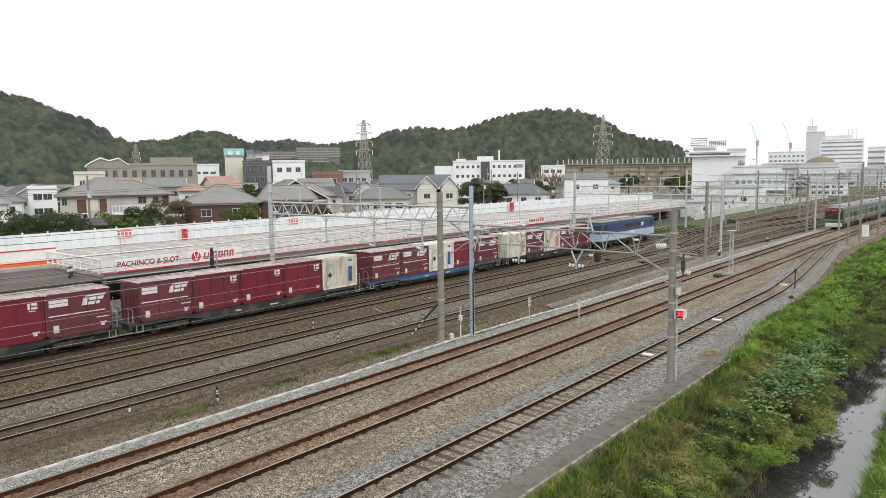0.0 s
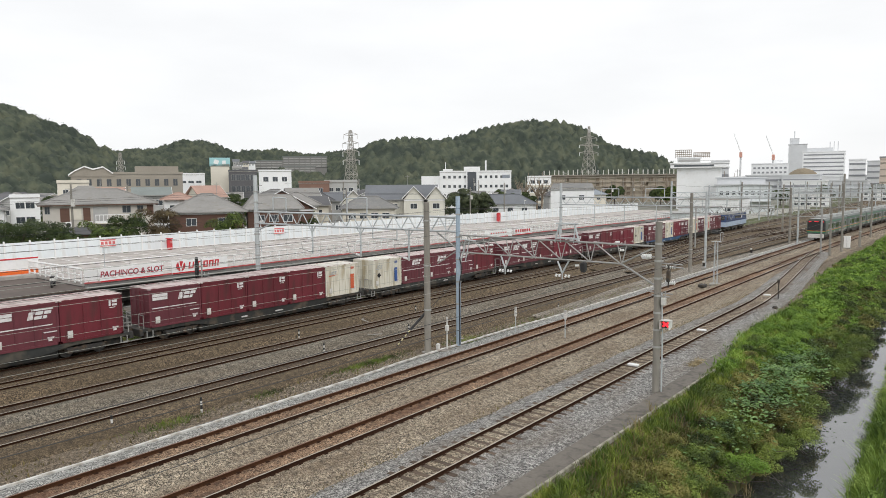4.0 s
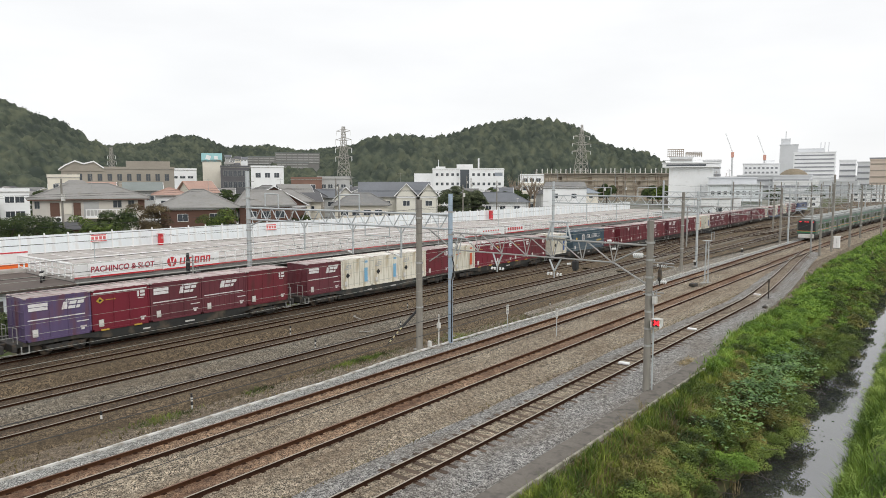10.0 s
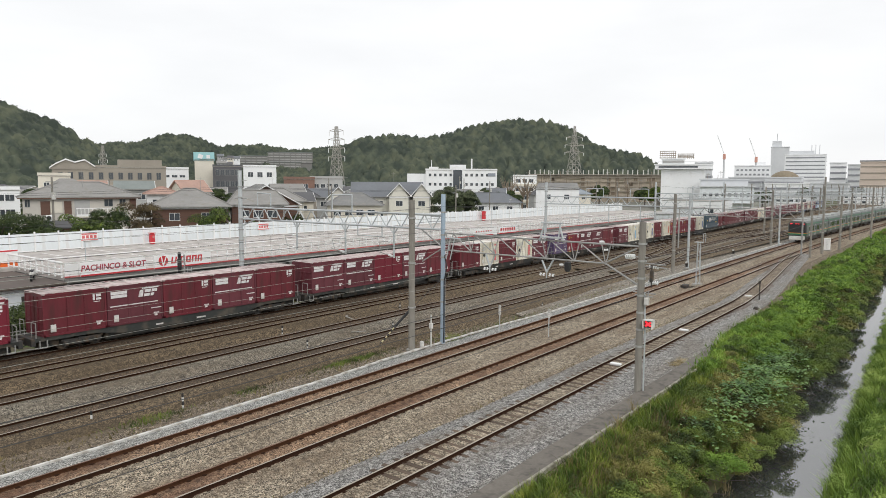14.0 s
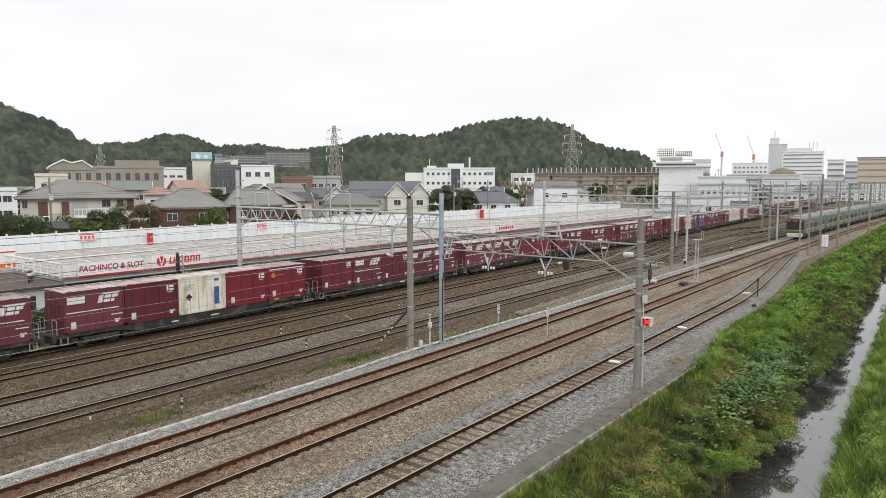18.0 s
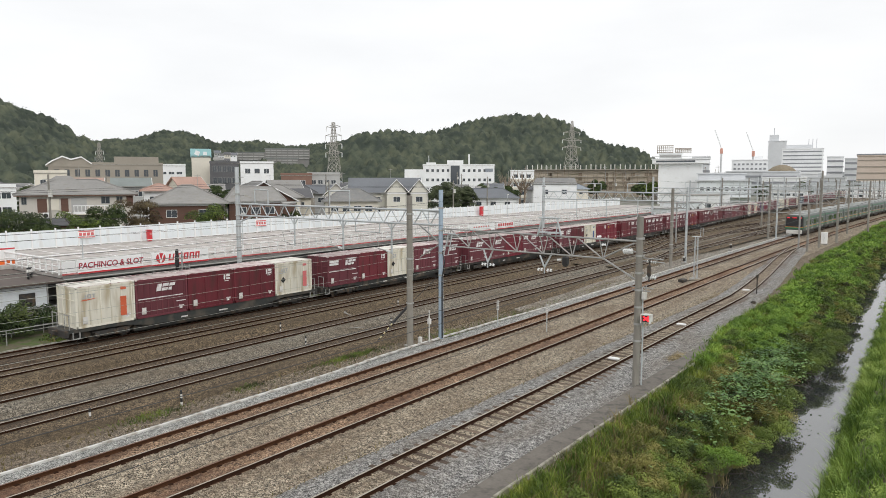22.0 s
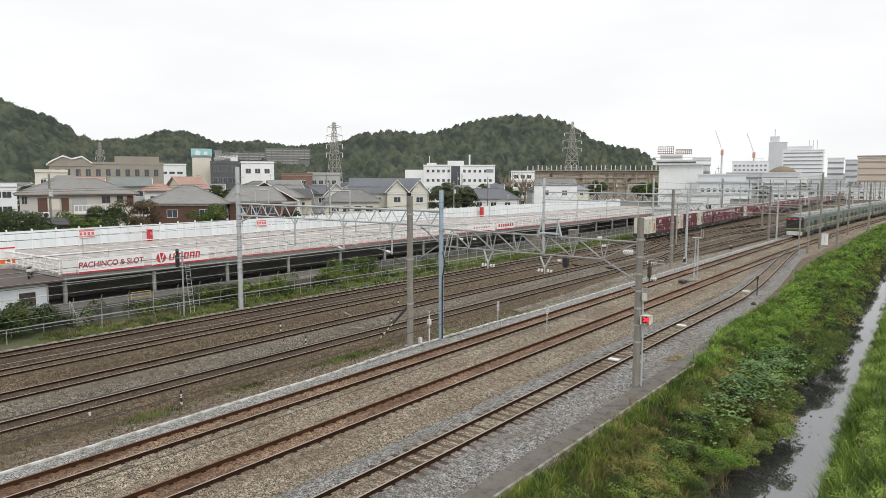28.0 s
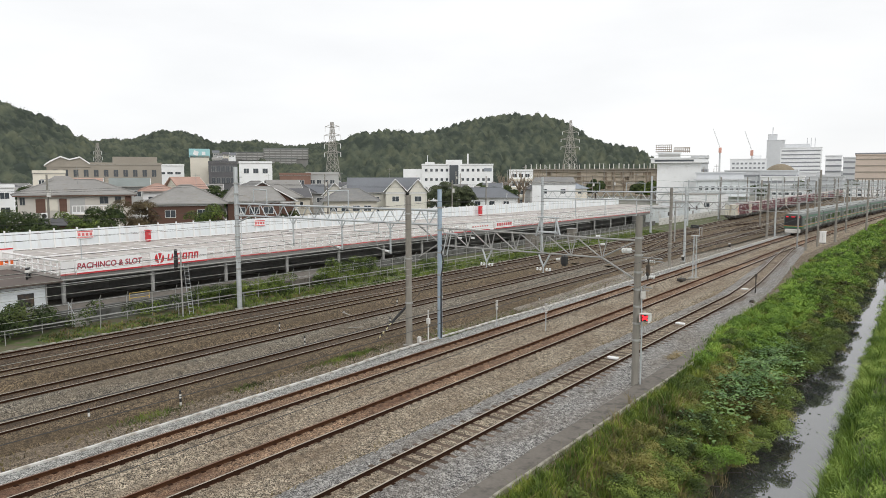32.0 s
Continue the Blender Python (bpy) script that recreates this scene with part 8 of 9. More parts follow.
def leaves_mesh(name, centres, normals, size, mat, seed=1):
    """Small kite-shaped leaves, each facing roughly along its normal."""
    r = np.random.RandomState(seed)
    n = len(centres)
    nr = normals + r.normal(0, 0.42, (n, 3))
    nr /= np.linalg.norm(nr, axis=1)[:, None]
    t = np.cross(nr, r.normal(0, 1, (n, 3)))
    t /= np.linalg.norm(t, axis=1)[:, None]
    w = np.cross(nr, t)
    s = (size * r.uniform(0.6, 1.4, n))[:, None]
    v = np.stack([centres - t * s, centres + w * s * 0.55 + nr * s * 0.15, centres + t * s, centres - w * s * 0.55 + nr * s * 0.15], 1).reshape(-1, 3)
    f = (np.arange(n)[:, None] * 4 + np.array([0, 1, 2, 3])).tolist()
    me = bpy.data.meshes.new(name)
    me.from_pydata(v.tolist(), [], f)
    me.materials.append(mat)
    return me


def bank_z(x):
    return np.interp(x, [-13.2, -12.6, -11.2, -10.6, -8.8, -7.3, -6.7, -4.1, -3.8, -2.9, -1.0, 6], [-0.33, -0.3, -0.22, -0.3, -1.1, -2.3, -3.2, -3.2, -2.5, -1.3, -0.15, 0.0])


def slant(x, y):
    """The same slant as the canal's, for many points."""
    a = -0.034 * (np.clip(y, 0, 120) - 30)
    return x + a * np.clip((x + 10.6) / 2.5, 0, 1) * np.clip((3.0 - x) / 5.0, 0, 1)


def foliage(centres, radii, flat, per, size, seed, sizes=None):
    """Leaf places on many lumpy bushes."""
    r = np.random.RandomState(seed)
    cs, ns = [], []
    for c, q in zip(centres, radii):
        n = int((per if sizes is None else 640 if c[1] < 62 else 170) * q * q)
        if sizes is not None:
            sizes += [0.042 if c[1] < 62 else 0.085] * n
        d = r.normal(0, 1, (n, 3))
        d /= np.linalg.norm(d, axis=1)[:, None]
        d[:, 2] = np.abs(d[:, 2]) * 1.0 - 0.15
        rad = q * r.uniform(0.62, 1.06, n) ** 0.6
        cs.append(c + d * rad[:, None] * np.array([1, 1, flat]))
        ns.append(d + np.array([0, 0, 0.5]))
    return np.concatenate(cs), np.concatenate(ns)


def GREEN_EDGE(y):
    """Where the greenery begins beside the line."""
    return np.interp(y, [0, 33, 41, 45, 51, 57, 63.5, 77, 89, 106, 122, 168, 194, 260], [-11.2, -11.2, -11.75, -12.35, -12.9, -12.7, -12.6, -13.8, -14.8, -15.1, -15.1, -15.8, -15.5, -14.5])


def mounds(places, seed):
    """Splits bushes (x, y, z, radius) into lumps, so that their outlines are uneven and gaps stay between them."""
    r = np.random.RandomState(seed)
    cs, qs = [], []
    for x, y, z, q in places:
        m = 9 if y < 62 else 6
        d = r.normal(0, 1, (m, 3))
        d /= np.linalg.norm(d, axis=1)[:, None]
        d[:, 2] = np.abs(d[:, 2]) * 0.9 - 0.2
        cs.append(np.array([x, y, z]) + d * q * np.array([0.72, 0.8, 0.6]) * r.uniform(0.55, 1.0, (m, 1)))
        qs.append(q * r.uniform(0.3, 0.56, m))
    return np.concatenate(cs), np.concatenate(qs)


def clothe(name, cs, qs, mat, label, seed, near=1300, category="shrubs"):
    """Leaves on lumps: small and many close by, larger and fewer farther down the line."""
    far, mid = cs[:, 1] > 105, (cs[:, 1] > 58) & (cs[:, 1] <= 105)
    pc, pn, ps = [], [], []
    for sel, per, size in ((~far & ~mid, near * 1.05, 0.039), (mid, near * 0.34, 0.073), (far, near * 0.11, 0.13)):
        if sel.any():
            c, n = foliage(cs[sel], qs[sel], 0.9, per, size, seed)
            pc.append(c), pn.append(n), ps.append(np.full(len(c), size))
    tagged(new(name, leaves_mesh(name, np.concatenate(pc), np.concatenate(pn), np.concatenate(ps), mat, seed + 1)), label, category, kind="stuff")


def tufts(x, y, per, spread, r):
    """Roots and a height for each blade of many tufts; each tuft has a height of its own."""
    n = len(x)
    bx = np.repeat(x, per) + r.normal(0, 1, n * per) * np.repeat(spread, per)
    by = np.repeat(y, per) + r.normal(0, 1, n * per) * np.repeat(spread, per)
    return bx, by, np.repeat(r.uniform(0.55, 1.3, n), per) * r.uniform(0.65, 1.15, n * per)


rs = np.random.RandomState(11)
# the near bank: mounds of weeds and shrubs from the path down to the water
places = []
yq = 6.0
while yq < 235:
    step = 0.62 if yq < 62 else 1.0 if yq < 105 else 1.9
    lo, hi = float(GREEN_EDGE(yq)) + (1.1 if yq < 42 else 0.4), -6.9 - inlet(yq)
    for q in range(3 if yq < 62 else 4):
        x = rs.uniform(lo, hi)
        u = (x - lo) / (hi - lo)
        size = rs.uniform(0.38, 0.72) + 0.3 * u * rs.rand() + (0.12 if yq > 60 else 0.0)
        if rs.rand() < 0.12:
            size *= 1.35
        places.append((float(slant(np.array(x), np.array(yq))), yq + rs.uniform(-.5, .5), float(bank_z(min(x, -7.6))) + size * 0.34 + 0.3 * u, size))
    yq += step
places = np.array(places)
tone = np.sin(places[:, 1] * 0.42 + places[:, 0] * 0.9) + np.sin(places[:, 1] * 0.17 - places[:, 0] * 0.6 + 2.0) + rs.normal(0, 0.55, len(places)) + np.interp(places[:, 1], [20, 36, 47, 60], [1.7, 1.15, -1.0, -1.6])
kind_of = np.where(tone > 1.15, 1, np.where(tone < -0.55, 2, 0))
for nm, k, mt, lb_, sd in (("bank_shrubs", 0, SHRUB, "dense green shrubs and weeds covering the canal bank", 4), ("olive_bank_shrubs", 1, OLIVE, "olive and yellowing shrubs on the canal bank", 14), ("bright_bank_shrubs", 2, MEADOW, "bright fresh green weeds on the canal bank", 34)):
    cs, qs = mounds(places[kind_of == k], sd)
    clothe(nm, cs, qs, mt, lb_, sd)
# dense bushes that hang over the water's edge, with bays between them
places = []
yq = 7.0
while yq < 150:
    q = rs.uniform(0.7, 1.2)
    out = float(np.interp(yq, [23, 27.5, 30.5, 33.5, 37, 41.5, 43.5, 47, 54, 61, 69, 80, 92, 104, 120], [-0.7, -0.75, 0.5, 1.25, 0.9, -0.35, 0.1, 0.9, 1.3, 0.5, 1.2, 0.6, 1.1, 0.5, 0.9]))
    places.append((float(slant(np.array(-7.35), np.array(yq))) + out + rs.uniform(-0.25, 0.25), yq, -2.25 + 0.72 * q, q))
    places.append((float(slant(np.array(-8.3), np.array(yq))) + 0.5 * out, yq + rs.uniform(-.6, .6), -1.45 + 0.5 * q, q * 0.8))
    yq += q * rs.uniform(0.85, 1.7)
places = np.array(places)
pick = rs.rand(len(places))
for nm, sel, mt, lb_, sd in (("overhanging_shrubs", pick < 0.76, SHRUB, "dense dark green bushes hanging over the canal's edge", 44), ("olive_overhanging_shrubs", pick >= 0.76, OLIVE, "olive bushes hanging over the canal's edge", 54)):
    cs, qs = mounds(places[sel], sd)
    clothe(nm, cs, qs, mt, lb_, sd, 1150)
# a broad-leaved patch of climbing weed over the shrubs
m = rs.normal(0, 1, (3400, 3)) * np.array([0.8, 4.2, 0.1]) + np.array([-8.5, 39.0, -0.28])
m[:, 2] += 0.22 * np.sin(m[:, 1] * 1.7) * np.sin(m[:, 0] * 2.3) - 0.2 * np.maximum(m[:, 0] + 8.2, 0)
KUDZU = leaf("broad_leaf", (0.05, 0.1, 0.03), (0.12, 0.215, 0.065), (0.2, 0.31, 0.1), 0.5)
tagged(new("broad_leaf_weeds", leaves_mesh("broad_leaf_weeds", m, np.tile([0, 0, 1.6], (len(m), 1)), np.full(len(m), 0.1), KUDZU, 15)), "patch of broad-leaved dark green weeds", "weeds", kind="stuff")
# grass in tufts: short by the path, taller down the bank
k = 2300
yt = 5 + 55 * rs.rand(k) ** 1.2
xt = GREEN_EDGE(yt) + 0.1 + (-8.0 - GREEN_EDGE(yt)) * rs.rand(k) ** 2.0
bx, by, hh = tufts(xt, yt, 16, rs.uniform(0.06, 0.22, k), rs)
blades("bank_grass", np.stack([slant(bx, by), by, bank_z(bx)], 1), hh * np.where(bx < -10.6, 0.32, 0.62), GRASS, "tall uneven green grass on the canal bank", "grass", 0.014, 0.5, 6)
k = 2600
yt = 38 + 185 * rs.rand(k) ** 1.5
xt = GREEN_EDGE(yt) + 0.1 + (-7.6 - GREEN_EDGE(yt)) * rs.rand(k) ** 1.3
bx, by, hh = tufts(xt, yt, 15, rs.uniform(0.1, 0.34, k), rs)
blades("far_bank_grass", np.stack([slant(bx, by), by, bank_z(bx)], 1), hh * 0.46, MEADOW, "bright green grass in tufts farther along the canal bank", "grass", 0.024, 0.6, 36)
k = 420
yt = np.concatenate([rs.normal(q, w, k // 5) for q, w in ((21.5, 2.2), (24.5, 2.4), (30.0, 4.5), (25, 3.6), (38, 1.5))])
xt = np.concatenate([rs.normal(q, 0.75, k // 5) for q in (-8.1, -8.3, -9.0, -9.4, -8.5)])
bx, by, hh = tufts(xt, yt, 15, rs.uniform(0.08, 0.25, k), rs)
blades("dry_bank_grass", np.stack([bx, by, bank_z(bx)], 1), hh * 0.72, DRY, "patches of dry brown grass on the bank", "grass", 0.013, 0.5, 7)
k = 40
yt, xt = rs.normal(39.1, 0.5, k), rs.normal(-12.95, 0.16, k)
bx, by, hh = tufts(xt, yt, 12, np.full(k, 0.12), rs)
blades("straw_heap", np.stack([bx, by, np.full(len(bx), -0.3)], 1), hh * 0.14, leaf("pale_straw", (0.22, 0.17, 0.09), (0.36, 0.29, 0.16), (0.46, 0.38, 0.22)), "small heap of pale cut straw beside the path", "straw", 0.02, 1.6, 71)
# twigs over the water
tw = []
for j in range(300):
    y = 6 + 80 * rs.rand() ** 1.4
    a0 = np.array([-6.7 - inlet(y) - 0.034 * (y - 30) + rs.uniform(-.4, .3), y, -1.6 + rs.uniform(-.6, .3)])
    tw.append((a0, a0 + np.array([rs.uniform(0.2, 0.9), rs.uniform(-.6, .6), rs.uniform(-.7, .3)])))
b = Build()
for p, q in tw:
    b.bar(p, q, 0.012)
tagged(new("bank_twigs", b.mesh("bank_twigs", [BARK])), "bare dark twigs hanging over the canal", "twigs", kind="stuff")
# the opposite bank: reeds and fresh weeds that lean over the water
k = 3300
yt = 10 + 165 * rs.rand(k) ** 1.6
xt = np.where(rs.rand(k) < 0.45, rs.uniform(-4.1, -3.1, k), rs.uniform(-3.9, 1.6, k))
bx, by, hh = tufts(xt, yt, 17, rs.uniform(0.08, 0.28, k), rs)
blades("opposite_bank_grass", np.stack([slant(bx, by), by, bank_z(bx)], 1), hh * 0.75, LUSH, "bright tall grass on the opposite bank", "grass", 0.017, 0.55, 8)
places = []
for j in range(400):
    yq = 10 + 190 * rs.rand() ** 1.5
    x = rs.uniform(-3.95, -3.2) if j % 3 == 0 else rs.uniform(-3.6, 1.4)
    q = rs.uniform(0.4, 0.8)
    places.append((float(slant(np.array(x), np.array(yq))), yq, float(bank_z(x)) + q * 0.4, q))
cs, qs = mounds(np.array(places), 24)
clothe("opposite_bank_shrubs", cs, qs, LUSH, "low bright shrubs on the opposite canal bank", 25, 800)
# verge beyond the freight line: thin dry growth near, green tufts and smothered fence farther on
k = 1500
yt = 19 + 115 * rs.rand(k) ** 1.1
xt = np.where(yt < 31, rs.uniform(-48.6, -46.1, k), rs.uniform(-50.5, -46.1, k))
bx, by, hh = tufts(xt, yt, 12, rs.uniform(0.1, 0.35, k), rs)
bx = bx + np.array([drift(q) for q in by])
thick = np.interp(by, [20, 31, 36, 60, 130], [0.35, 0.5, 1.0, 0.9, 0.7])
blades("verge_grass", np.stack([bx, by, np.full(len(bx), -0.45)], 1), hh * 0.34 * thick, SHRUB, "rough green grass on the verge below the deck", "grass", 0.03, 0.55, 9)
k = 130
yt, xt = rs.uniform(19, 44, k), rs.uniform(-49.2, -46.0, k)
bx, by, hh = tufts(xt, yt, 10, rs.uniform(0.1, 0.3, k), rs)
blades("dry_verge_grass", np.stack([bx, by, np.full(len(bx), -0.45)], 1), hh * 0.26, DRY, "dry brown grass on the verge below the deck", "grass", 0.025, 0.6, 19)
ctr = np.array([(-49.8 + rs.uniform(-.6, .5), y, z) for y, z in [(y, rs.uniform(-0.1, 0.75)) for y in rs.uniform(31.5, 42, 52)] + [(y, rs.uniform(-0.1, 1.75)) for y in rs.uniform(45, 53, 46)] + [(y, rs.uniform(-0.2, 0.3)) for y in rs.uniform(53, 66, 14)] + [(y, rs.uniform(-0.2, 0.2)) for y in rs.uniform(26, 32, 6)]])
rad = rs.uniform(0.4, 0.8, len(ctr))
c, n = foliage(ctr, rad, 1.0, 620, 0.08, 10)
tagged(new("verge_bushes", leaves_mesh("verge_bushes", c, n, np.full(len(c), 0.065), SHRUB, 11)), "climbing green bushes smothering the verge fence", "bushes", kind="stuff")
# dark undergrowth at the near end of the verge
ctr = np.array([(rs.uniform(-51.5, -48.2), y, rs.uniform(-0.3, 0.9)) for y in np.concatenate([rs.uniform(6, 21, 34), rs.uniform(21, 31, 8)])] + [(rs.uniform(-50.2, -48.8), rs.uniform(15.5, 18.8), rs.uniform(-0.2, 1.5)) for q in range(16)])
rad = rs.uniform(0.5, 1.0, len(ctr))
c, n = foliage(ctr, rad, 1.0, 300, 0.08, 17)
tagged(new("verge_undergrowth", leaves_mesh("verge_undergrowth", c, n, np.full(len(c), 0.09), TREE, 18)), "dark tangled undergrowth below the deck end", "bushes", kind="stuff")
# weeds between the lines
pts = []
for cx, cy, sx, sy, m in ((-28.9, 28.4, 0.45, 1.5, 2000), (-28.2, 15.4, 0.3, 0.8, 260), (-28.4, 20.9, 0.3, 0.6, 160), (-27.4, 36.5, 0.5, 1.0, 240), (-27.5, 55, 0.6, 8, 420), (-27.2, 44, 0.4, 3, 200), (-16.7, 33.5, 0.3, 1.6, 260), (-13.3, 45.5, 0.3, 3.0, 260), (-12.8, 57.0, 0.4, 3.0, 300)):
    pts.append(np.stack([rs.normal(cx, sx, m), rs.normal(cy, sy, m), np.full(m, -0.45)], 1))
pt = np.concatenate(pts)
pt = np.repeat(pt, 2, 0) + rs.normal(0, 0.14, (len(pt) * 2, 3)) * np.array([1, 1, 0])
blades("track_weeds", pt, rs.uniform(0.03, 0.17, len(pt)) + 0.03, SHRUB, "tufts of weeds growing between the lines", "weeds", 0.014, 0.7, 12)
k = 2600
yb = rs.uniform(8, 75, k)
xb = rs.normal(-28.0, 0.7, k)
xb[:900] = rs.normal(-17.35, 0.25, 900)
zb = np.where(np.arange(k) < 900, -0.33, -0.45)
blades("dry_weeds", np.stack([xb, yb, zb], 1), rs.uniform(0.06, 0.2, k), DRY, "sparse dry weeds between the line groups", "weeds", 0.025, 0.6, 13)


def tree(label, x, y, h, spread, mat=TREE, seed=0, z=-0.45):
    r = random.Random(seed)
    ob = thing("tree", label, "tree", m=pose(x, y, z))
    b = Build().rod((0, 0, 0), (0.1, 0.05, h * 0.55), h * 0.03, h * 0.018, n=8)
    tips = []
    for j in range(9):
        a = j * 2.4 + r.uniform(-.4, .4)
        p = Vector((0.05, 0.03, h * r.uniform(0.25, 0.5)))
        q = p + Vector((math.cos(a) * spread * r.uniform(.35, .7), math.sin(a) * spread * r.uniform(.35, .7), h * r.uniform(0.18, 0.4)))
        b.rod(p, q, h * 0.013, h * 0.005, n=5)
        tips.append(q)
    part("trunk", b, BARK, ob)
    cs = np.array([tuple(q) for q in tips] + [(r.uniform(-.5, .5) * spread, r.uniform(-.5, .5) * spread, h * r.uniform(.6, .88)) for _ in range(5)] + [(r.uniform(-.7, .7) * spread, r.uniform(-.7, .7) * spread, h * r.uniform(.3, .6)) for _ in range(9)])
    c, n = foliage(cs, np.array([spread * r.uniform(0.28, 0.48) for _ in cs]), 0.85, 290 / max(0.6, spread * 0.4), 0.2, seed + 50)
    part("crown", leaves_mesh("crown", c, n, np.full(len(c), 0.115 * max(1.0, math.hypot(x, y) / 115)), mat, seed), None, ob)
    return ob


DULLGREEN = leaf("dull_green_leaves", (0.034, 0.046, 0.024), (0.082, 0.1, 0.05), (0.15, 0.17, 0.09))
for j, (l, x, y, h, s, m) in enumerate((("rounded clipped evergreen tree", -86.5, 57.5, 7.2, 3.2, SHRUB), ("tree with brownish autumn leaves", -90.5, 49.5, 7.8, 3.2, MAPLE), ("broad dark garden tree", -91.5, 45.0, 7.2, 3.2, TREE),
                                        ("leafy garden tree by the deck wall", -88.0, 40.5, 6.8, 3.0, SHRUB), ("tall dark tree at the garden edge", -90.0, 31.5, 7.2, 3.2, TREE), ("dark bushy evergreen garden tree", -92.0, 27.5, 7.0, 3.0, TREE), ("dark bushy evergreen garden tree", -96, 22, 7.5, 3.2, TREE), ("broad dark tree in the near garden", -91.0, 35.0, 6.9, 3.3, TREE), ("broad dark tree in the near garden", -94.5, 30.0, 7.4, 3.4, TREE), ("dark tree beside the wall", -88, 35.8, 6.0, 2.6, TREE),
                                        ("dark green tree behind the houses", -108.0, 134.0, 9.5, 3.6, DULLGREEN), ("dark green tree behind the houses", -103.0, 142.0, 9.0, 3.6, DULLGREEN), ("green-brown tree before the office", -106.2, 139.3, 9.4, 2.8, DULLGREEN), ("green-brown tree before the office", -101.0, 143.2, 9.6, 2.8, DULLGREEN), ("leafy tree before the office", -103.6, 139.6, 8.2, 2.4, DULLGREEN), ("tree near the office", -112.0, 147.0, 10, 4.0, DULLGREEN),
                                        ("tree behind the low house", -113, 170, 9, 3.6, TREE), ("small garden tree behind the wall", -84.5, 64.0, 5.0, 2.0, TREE), ("dark tree before the netted building", -128, 330, 9, 5, TREE), ("dark tree before the netted building", -150, 325, 10, 5, TREE), ("dark tree before the netted building", -172, 310, 9, 5, TREE), ("green tree beside the white tower", -112, 300, 9, 4.5, SHRUB), ("dark tree in the town", -150, 225, 9, 4, TREE), ("dark tree in the town", -125, 200, 8, 4, TREE), ("dark tree by the street", -134, 150, 8, 4, TREE), ("dark tree by the street", -160, 110, 9, 4, TREE), ("dark tree by the street", -175, 70, 9, 4, TREE), ("dark tree beside the far yard", -74, 330, 9, 4, TREE), ("dark tree beside the far yard", -62, 362, 8, 4, TREE), ("dark tree beside the far yard", -70, 400, 9, 5, TREE), ("dark tree beside the far yard", -52, 452, 9, 5, TREE), ("dark tree between two roofs", -101, 68, 7.4, 2.6, TREE), ("dark tree between two roofs", -104, 86, 7.8, 2.6, TREE), ("dark shrubby tree beside the brown house", -92.5, 77.5, 5.2, 2.2, TREE), ("dark tree behind the cream house", -113, 108, 8.6, 3.0, TREE))):
    tree(l, x, y, h, s, m, seed=j + 1)


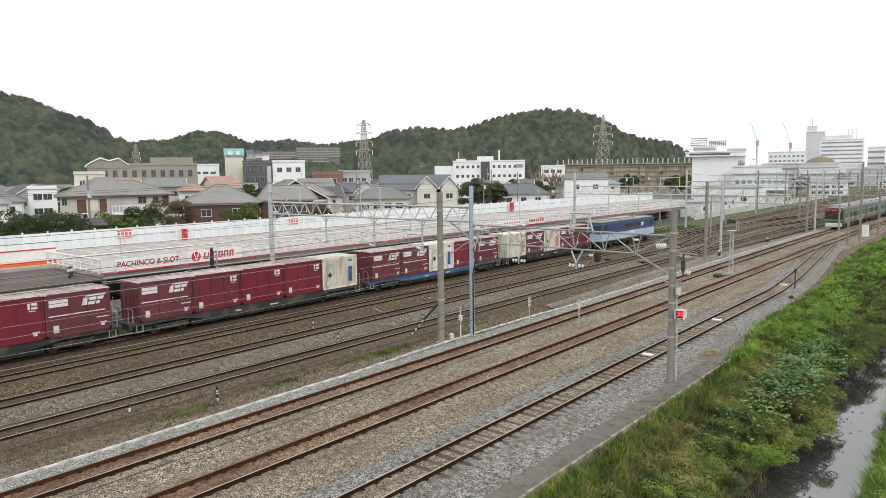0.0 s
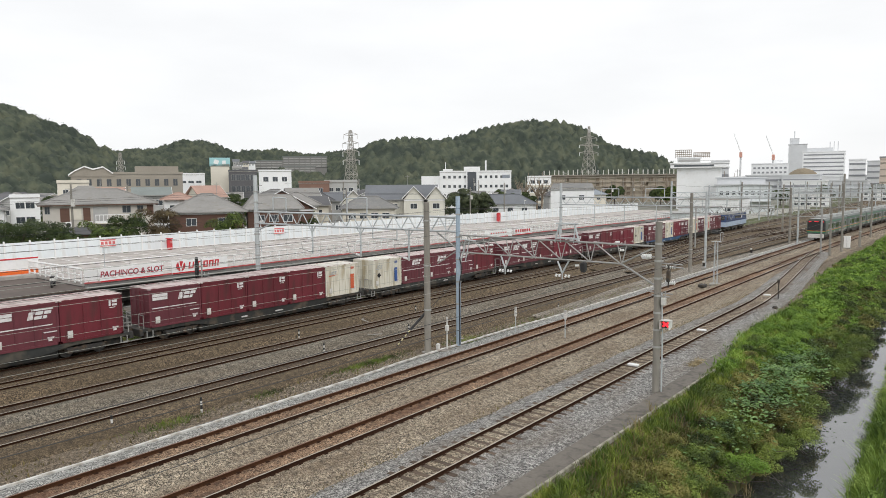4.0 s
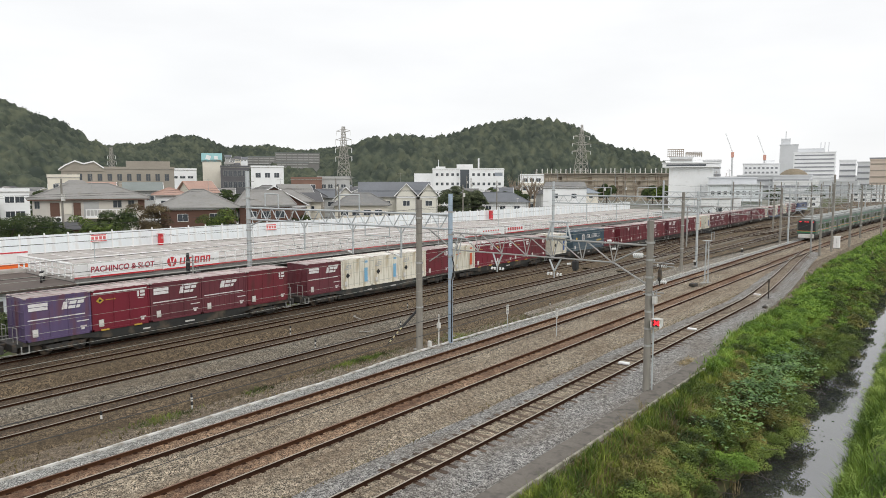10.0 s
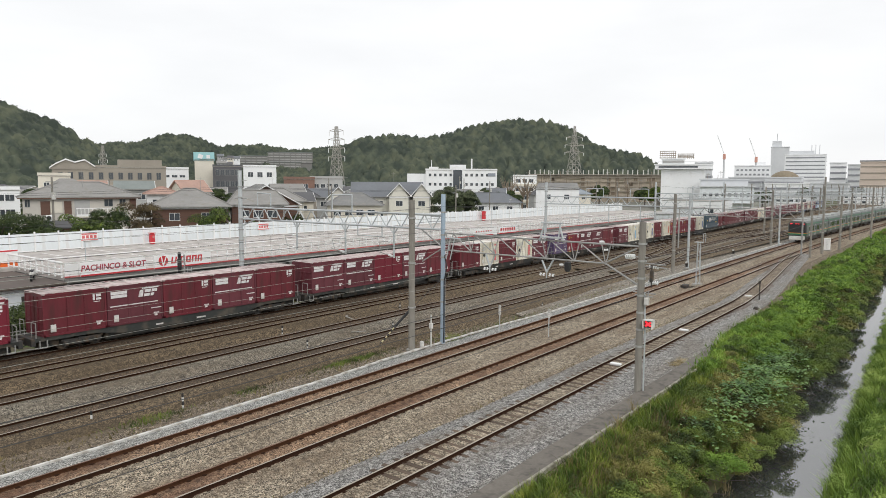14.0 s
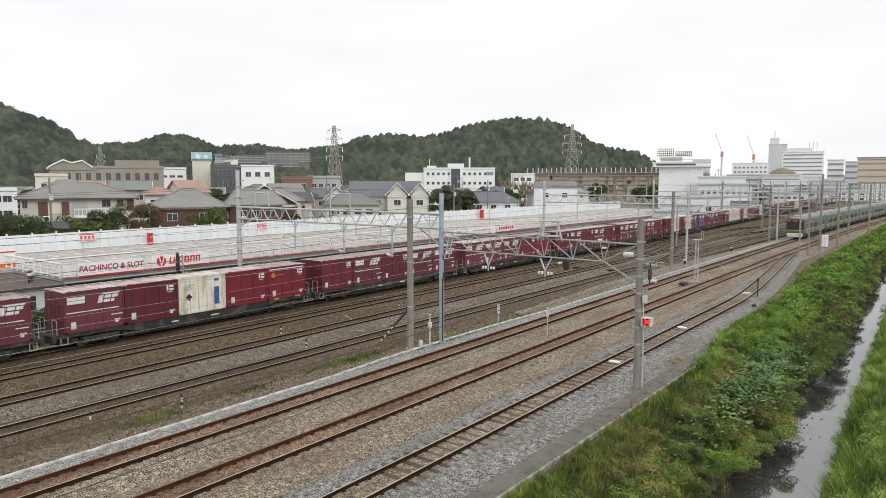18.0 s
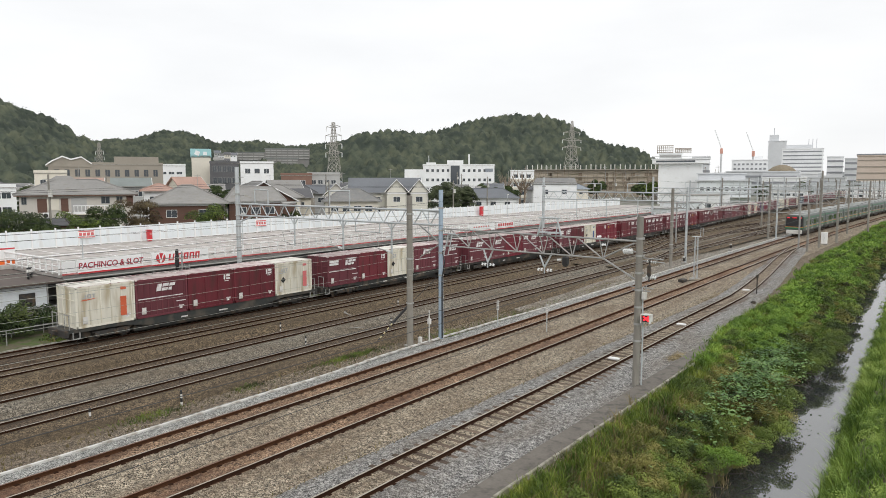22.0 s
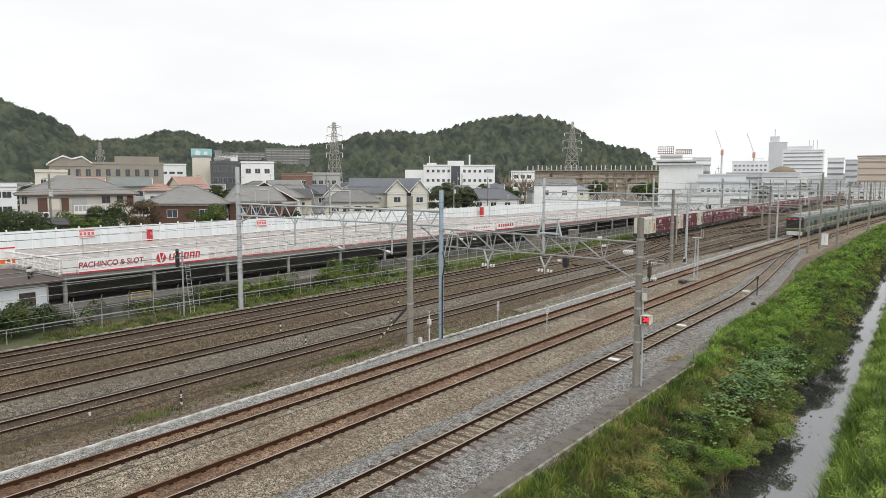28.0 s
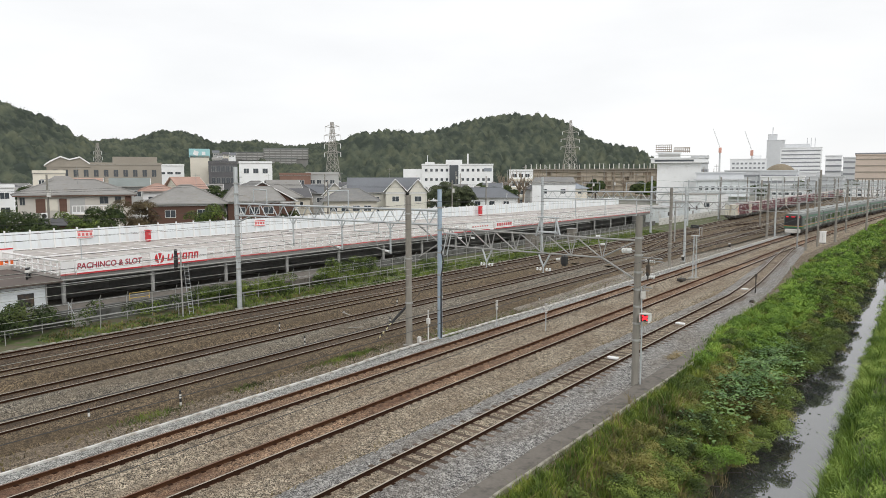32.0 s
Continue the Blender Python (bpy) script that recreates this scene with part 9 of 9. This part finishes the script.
# ---- the stopped commuter train ----
STAINLESS = paint("stainless_side", (0.115, 0.135, 0.122), 0.5, 0.3, scale=4, var=0.06, big=0.12, bump=0.02)
BANDGREEN = paint("band_green", (0.03, 0.2, 0.1), 0.5, var=0.05, big=0.08, bump=0)
BANDORANGE = paint("band_orange", (0.6, 0.24, 0.05), 0.5, var=0.05, big=0.08, bump=0)
ROOFPALE = paint("train_roof", (0.36, 0.37, 0.36), 0.7, scale=3, var=0.1, big=0.2, bump=0.05)
TAIL_RED = glow("tail_red", (1.0, 0.03, 0.05), 1.2)
for j in range(9):
    yc_ = 132.5 + 9.8 + j * 20.0
    xc_ = track_x(2, yc_)
    rz_ = -math.degrees(math.atan((track_x(2, yc_ + 8) - track_x(2, yc_ - 8)) / 16))
    ob = thing("commuter_railcar", "stainless commuter railcar with green and orange bands, stopped", "railcar", "cars of the stopped commuter train", m=pose(xc_, yc_, 0, 0, 0, rz_))
    outline = [(-1.4, 0.95), (-1.47, 1.5), (-1.47, 2.6), (-1.4, 3.4), (-1.1, 3.66), (1.1, 3.66), (1.4, 3.4), (1.47, 2.6), (1.47, 1.5), (1.4, 0.95)]
    part("body", Build().prism(outline[::-1], -9.75, 9.75), STAINLESS, ob)
    part("roof", Build().box((0, 0, 3.69), (2.1, 19.3, 0.08), bev=0.02), ROOFPALE, ob)
    for y in (-5.5, 0.4, 6.0):
        part("roof_unit", Build().box((0, y, 3.9), (1.8, 3.0 if y else 2.4, 0.36), bev=0.06), ROOFPALE, ob)
    for s in (-1, 1):
        part("waist_band", Build().box((s * 1.478, 0, 1.62), (0.012, 19.4, 0.09)), BANDORANGE, ob)
        part("lower_band", Build().box((s * 1.478, 0, 1.46), (0.012, 19.4, 0.16)), BANDGREEN, ob)
        part("cant_band", Build().box((s * 1.43, 0, 3.15), (0.05, 19.4, 0.12)), BANDGREEN, ob)
        for q in range(4):
            yd = -7.2 + q * 4.8
            part("door", Build().box((s * 1.476, yd, 1.95), (0.014, 1.3, 1.85)), DULLSTEEL, ob)
            part("door_window", Build().box((s * 1.484, yd - 0.33, 2.3), (0.014, 0.45, 0.8)).box((s * 1.484, yd + 0.33, 2.3), (0.014, 0.45, 0.8)), GLASS, ob)
            if q < 3:
                part("side_window", Build().box((s * 1.478, yd + 2.4, 2.3), (0.014, 2.6, 0.8)), GLASS, ob)
    part("underframe", Build().box((0, 0, 0.8), (2.5, 19.2, 0.3)).box((0.5, -1, 0.5), (1.2, 5, 0.5), bev=0.05).box((-0.4, 3.5, 0.5), (1.2, 3, 0.5), bev=0.05), IRON, ob)
    for t in (-1, 1):
        g = Build().box((0, t * 6.9, 0.5), (2.1, 2.8, 0.3), bev=0.05)
        for a in (-1.05, 1.05):
            for s in (-1, 1):
                g.rod((s * 0.48, t * 6.9 + a, 0.43), (s * 0.6, t * 6.9 + a, 0.43), 0.43, n=16)
        part("bogie", g, IRON, ob)
    if j == 0:
        part("cab_front", Build().add([(-1.36, -9.77, 1.6), (1.36, -9.77, 1.6), (1.3, -9.77, 3.35), (-1.3, -9.77, 3.35), (-1.36, -9.95, 1.6), (1.36, -9.95, 1.6), (1.25, -9.86, 3.3), (-1.25, -9.86, 3.3)], CUBE_F), BLACK, ob, "black glazed cab front")
        part("front_band", Build().box((0, -9.9, 1.45), (2.8, 0.2, 0.22)), BANDGREEN, ob)
        part("front_band", Build().box((0, -9.9, 1.62), (2.8, 0.18, 0.1)), BANDORANGE, ob)
        part("skirt", Build().box((0, -9.85, 0.75), (2.5, 0.3, 0.7), bev=0.08), PALE, ob, "pale front skirt")
        part("tail_lamp", Build().box((-0.95, -9.92, 3.22), (0.36, 0.06, 0.12)).box((0.95, -9.92, 3.22), (0.36, 0.06, 0.12)).box((0.0, -9.92, 3.22), (0.7, 0.06, 0.08)), TAIL_RED, ob, "glowing red tail lamps")
    if j % 3 == 1:
        part("pantograph", Build().bar((0, 4, 4.1), (0, 5.2, 4.7), 0.03).bar((0, 5.2, 4.7), (0, 4.2, 5.05), 0.03).bar((-0.8, 4.2, 5.07), (0.8, 4.2, 5.07), 0.03), IRON, ob)

motions()
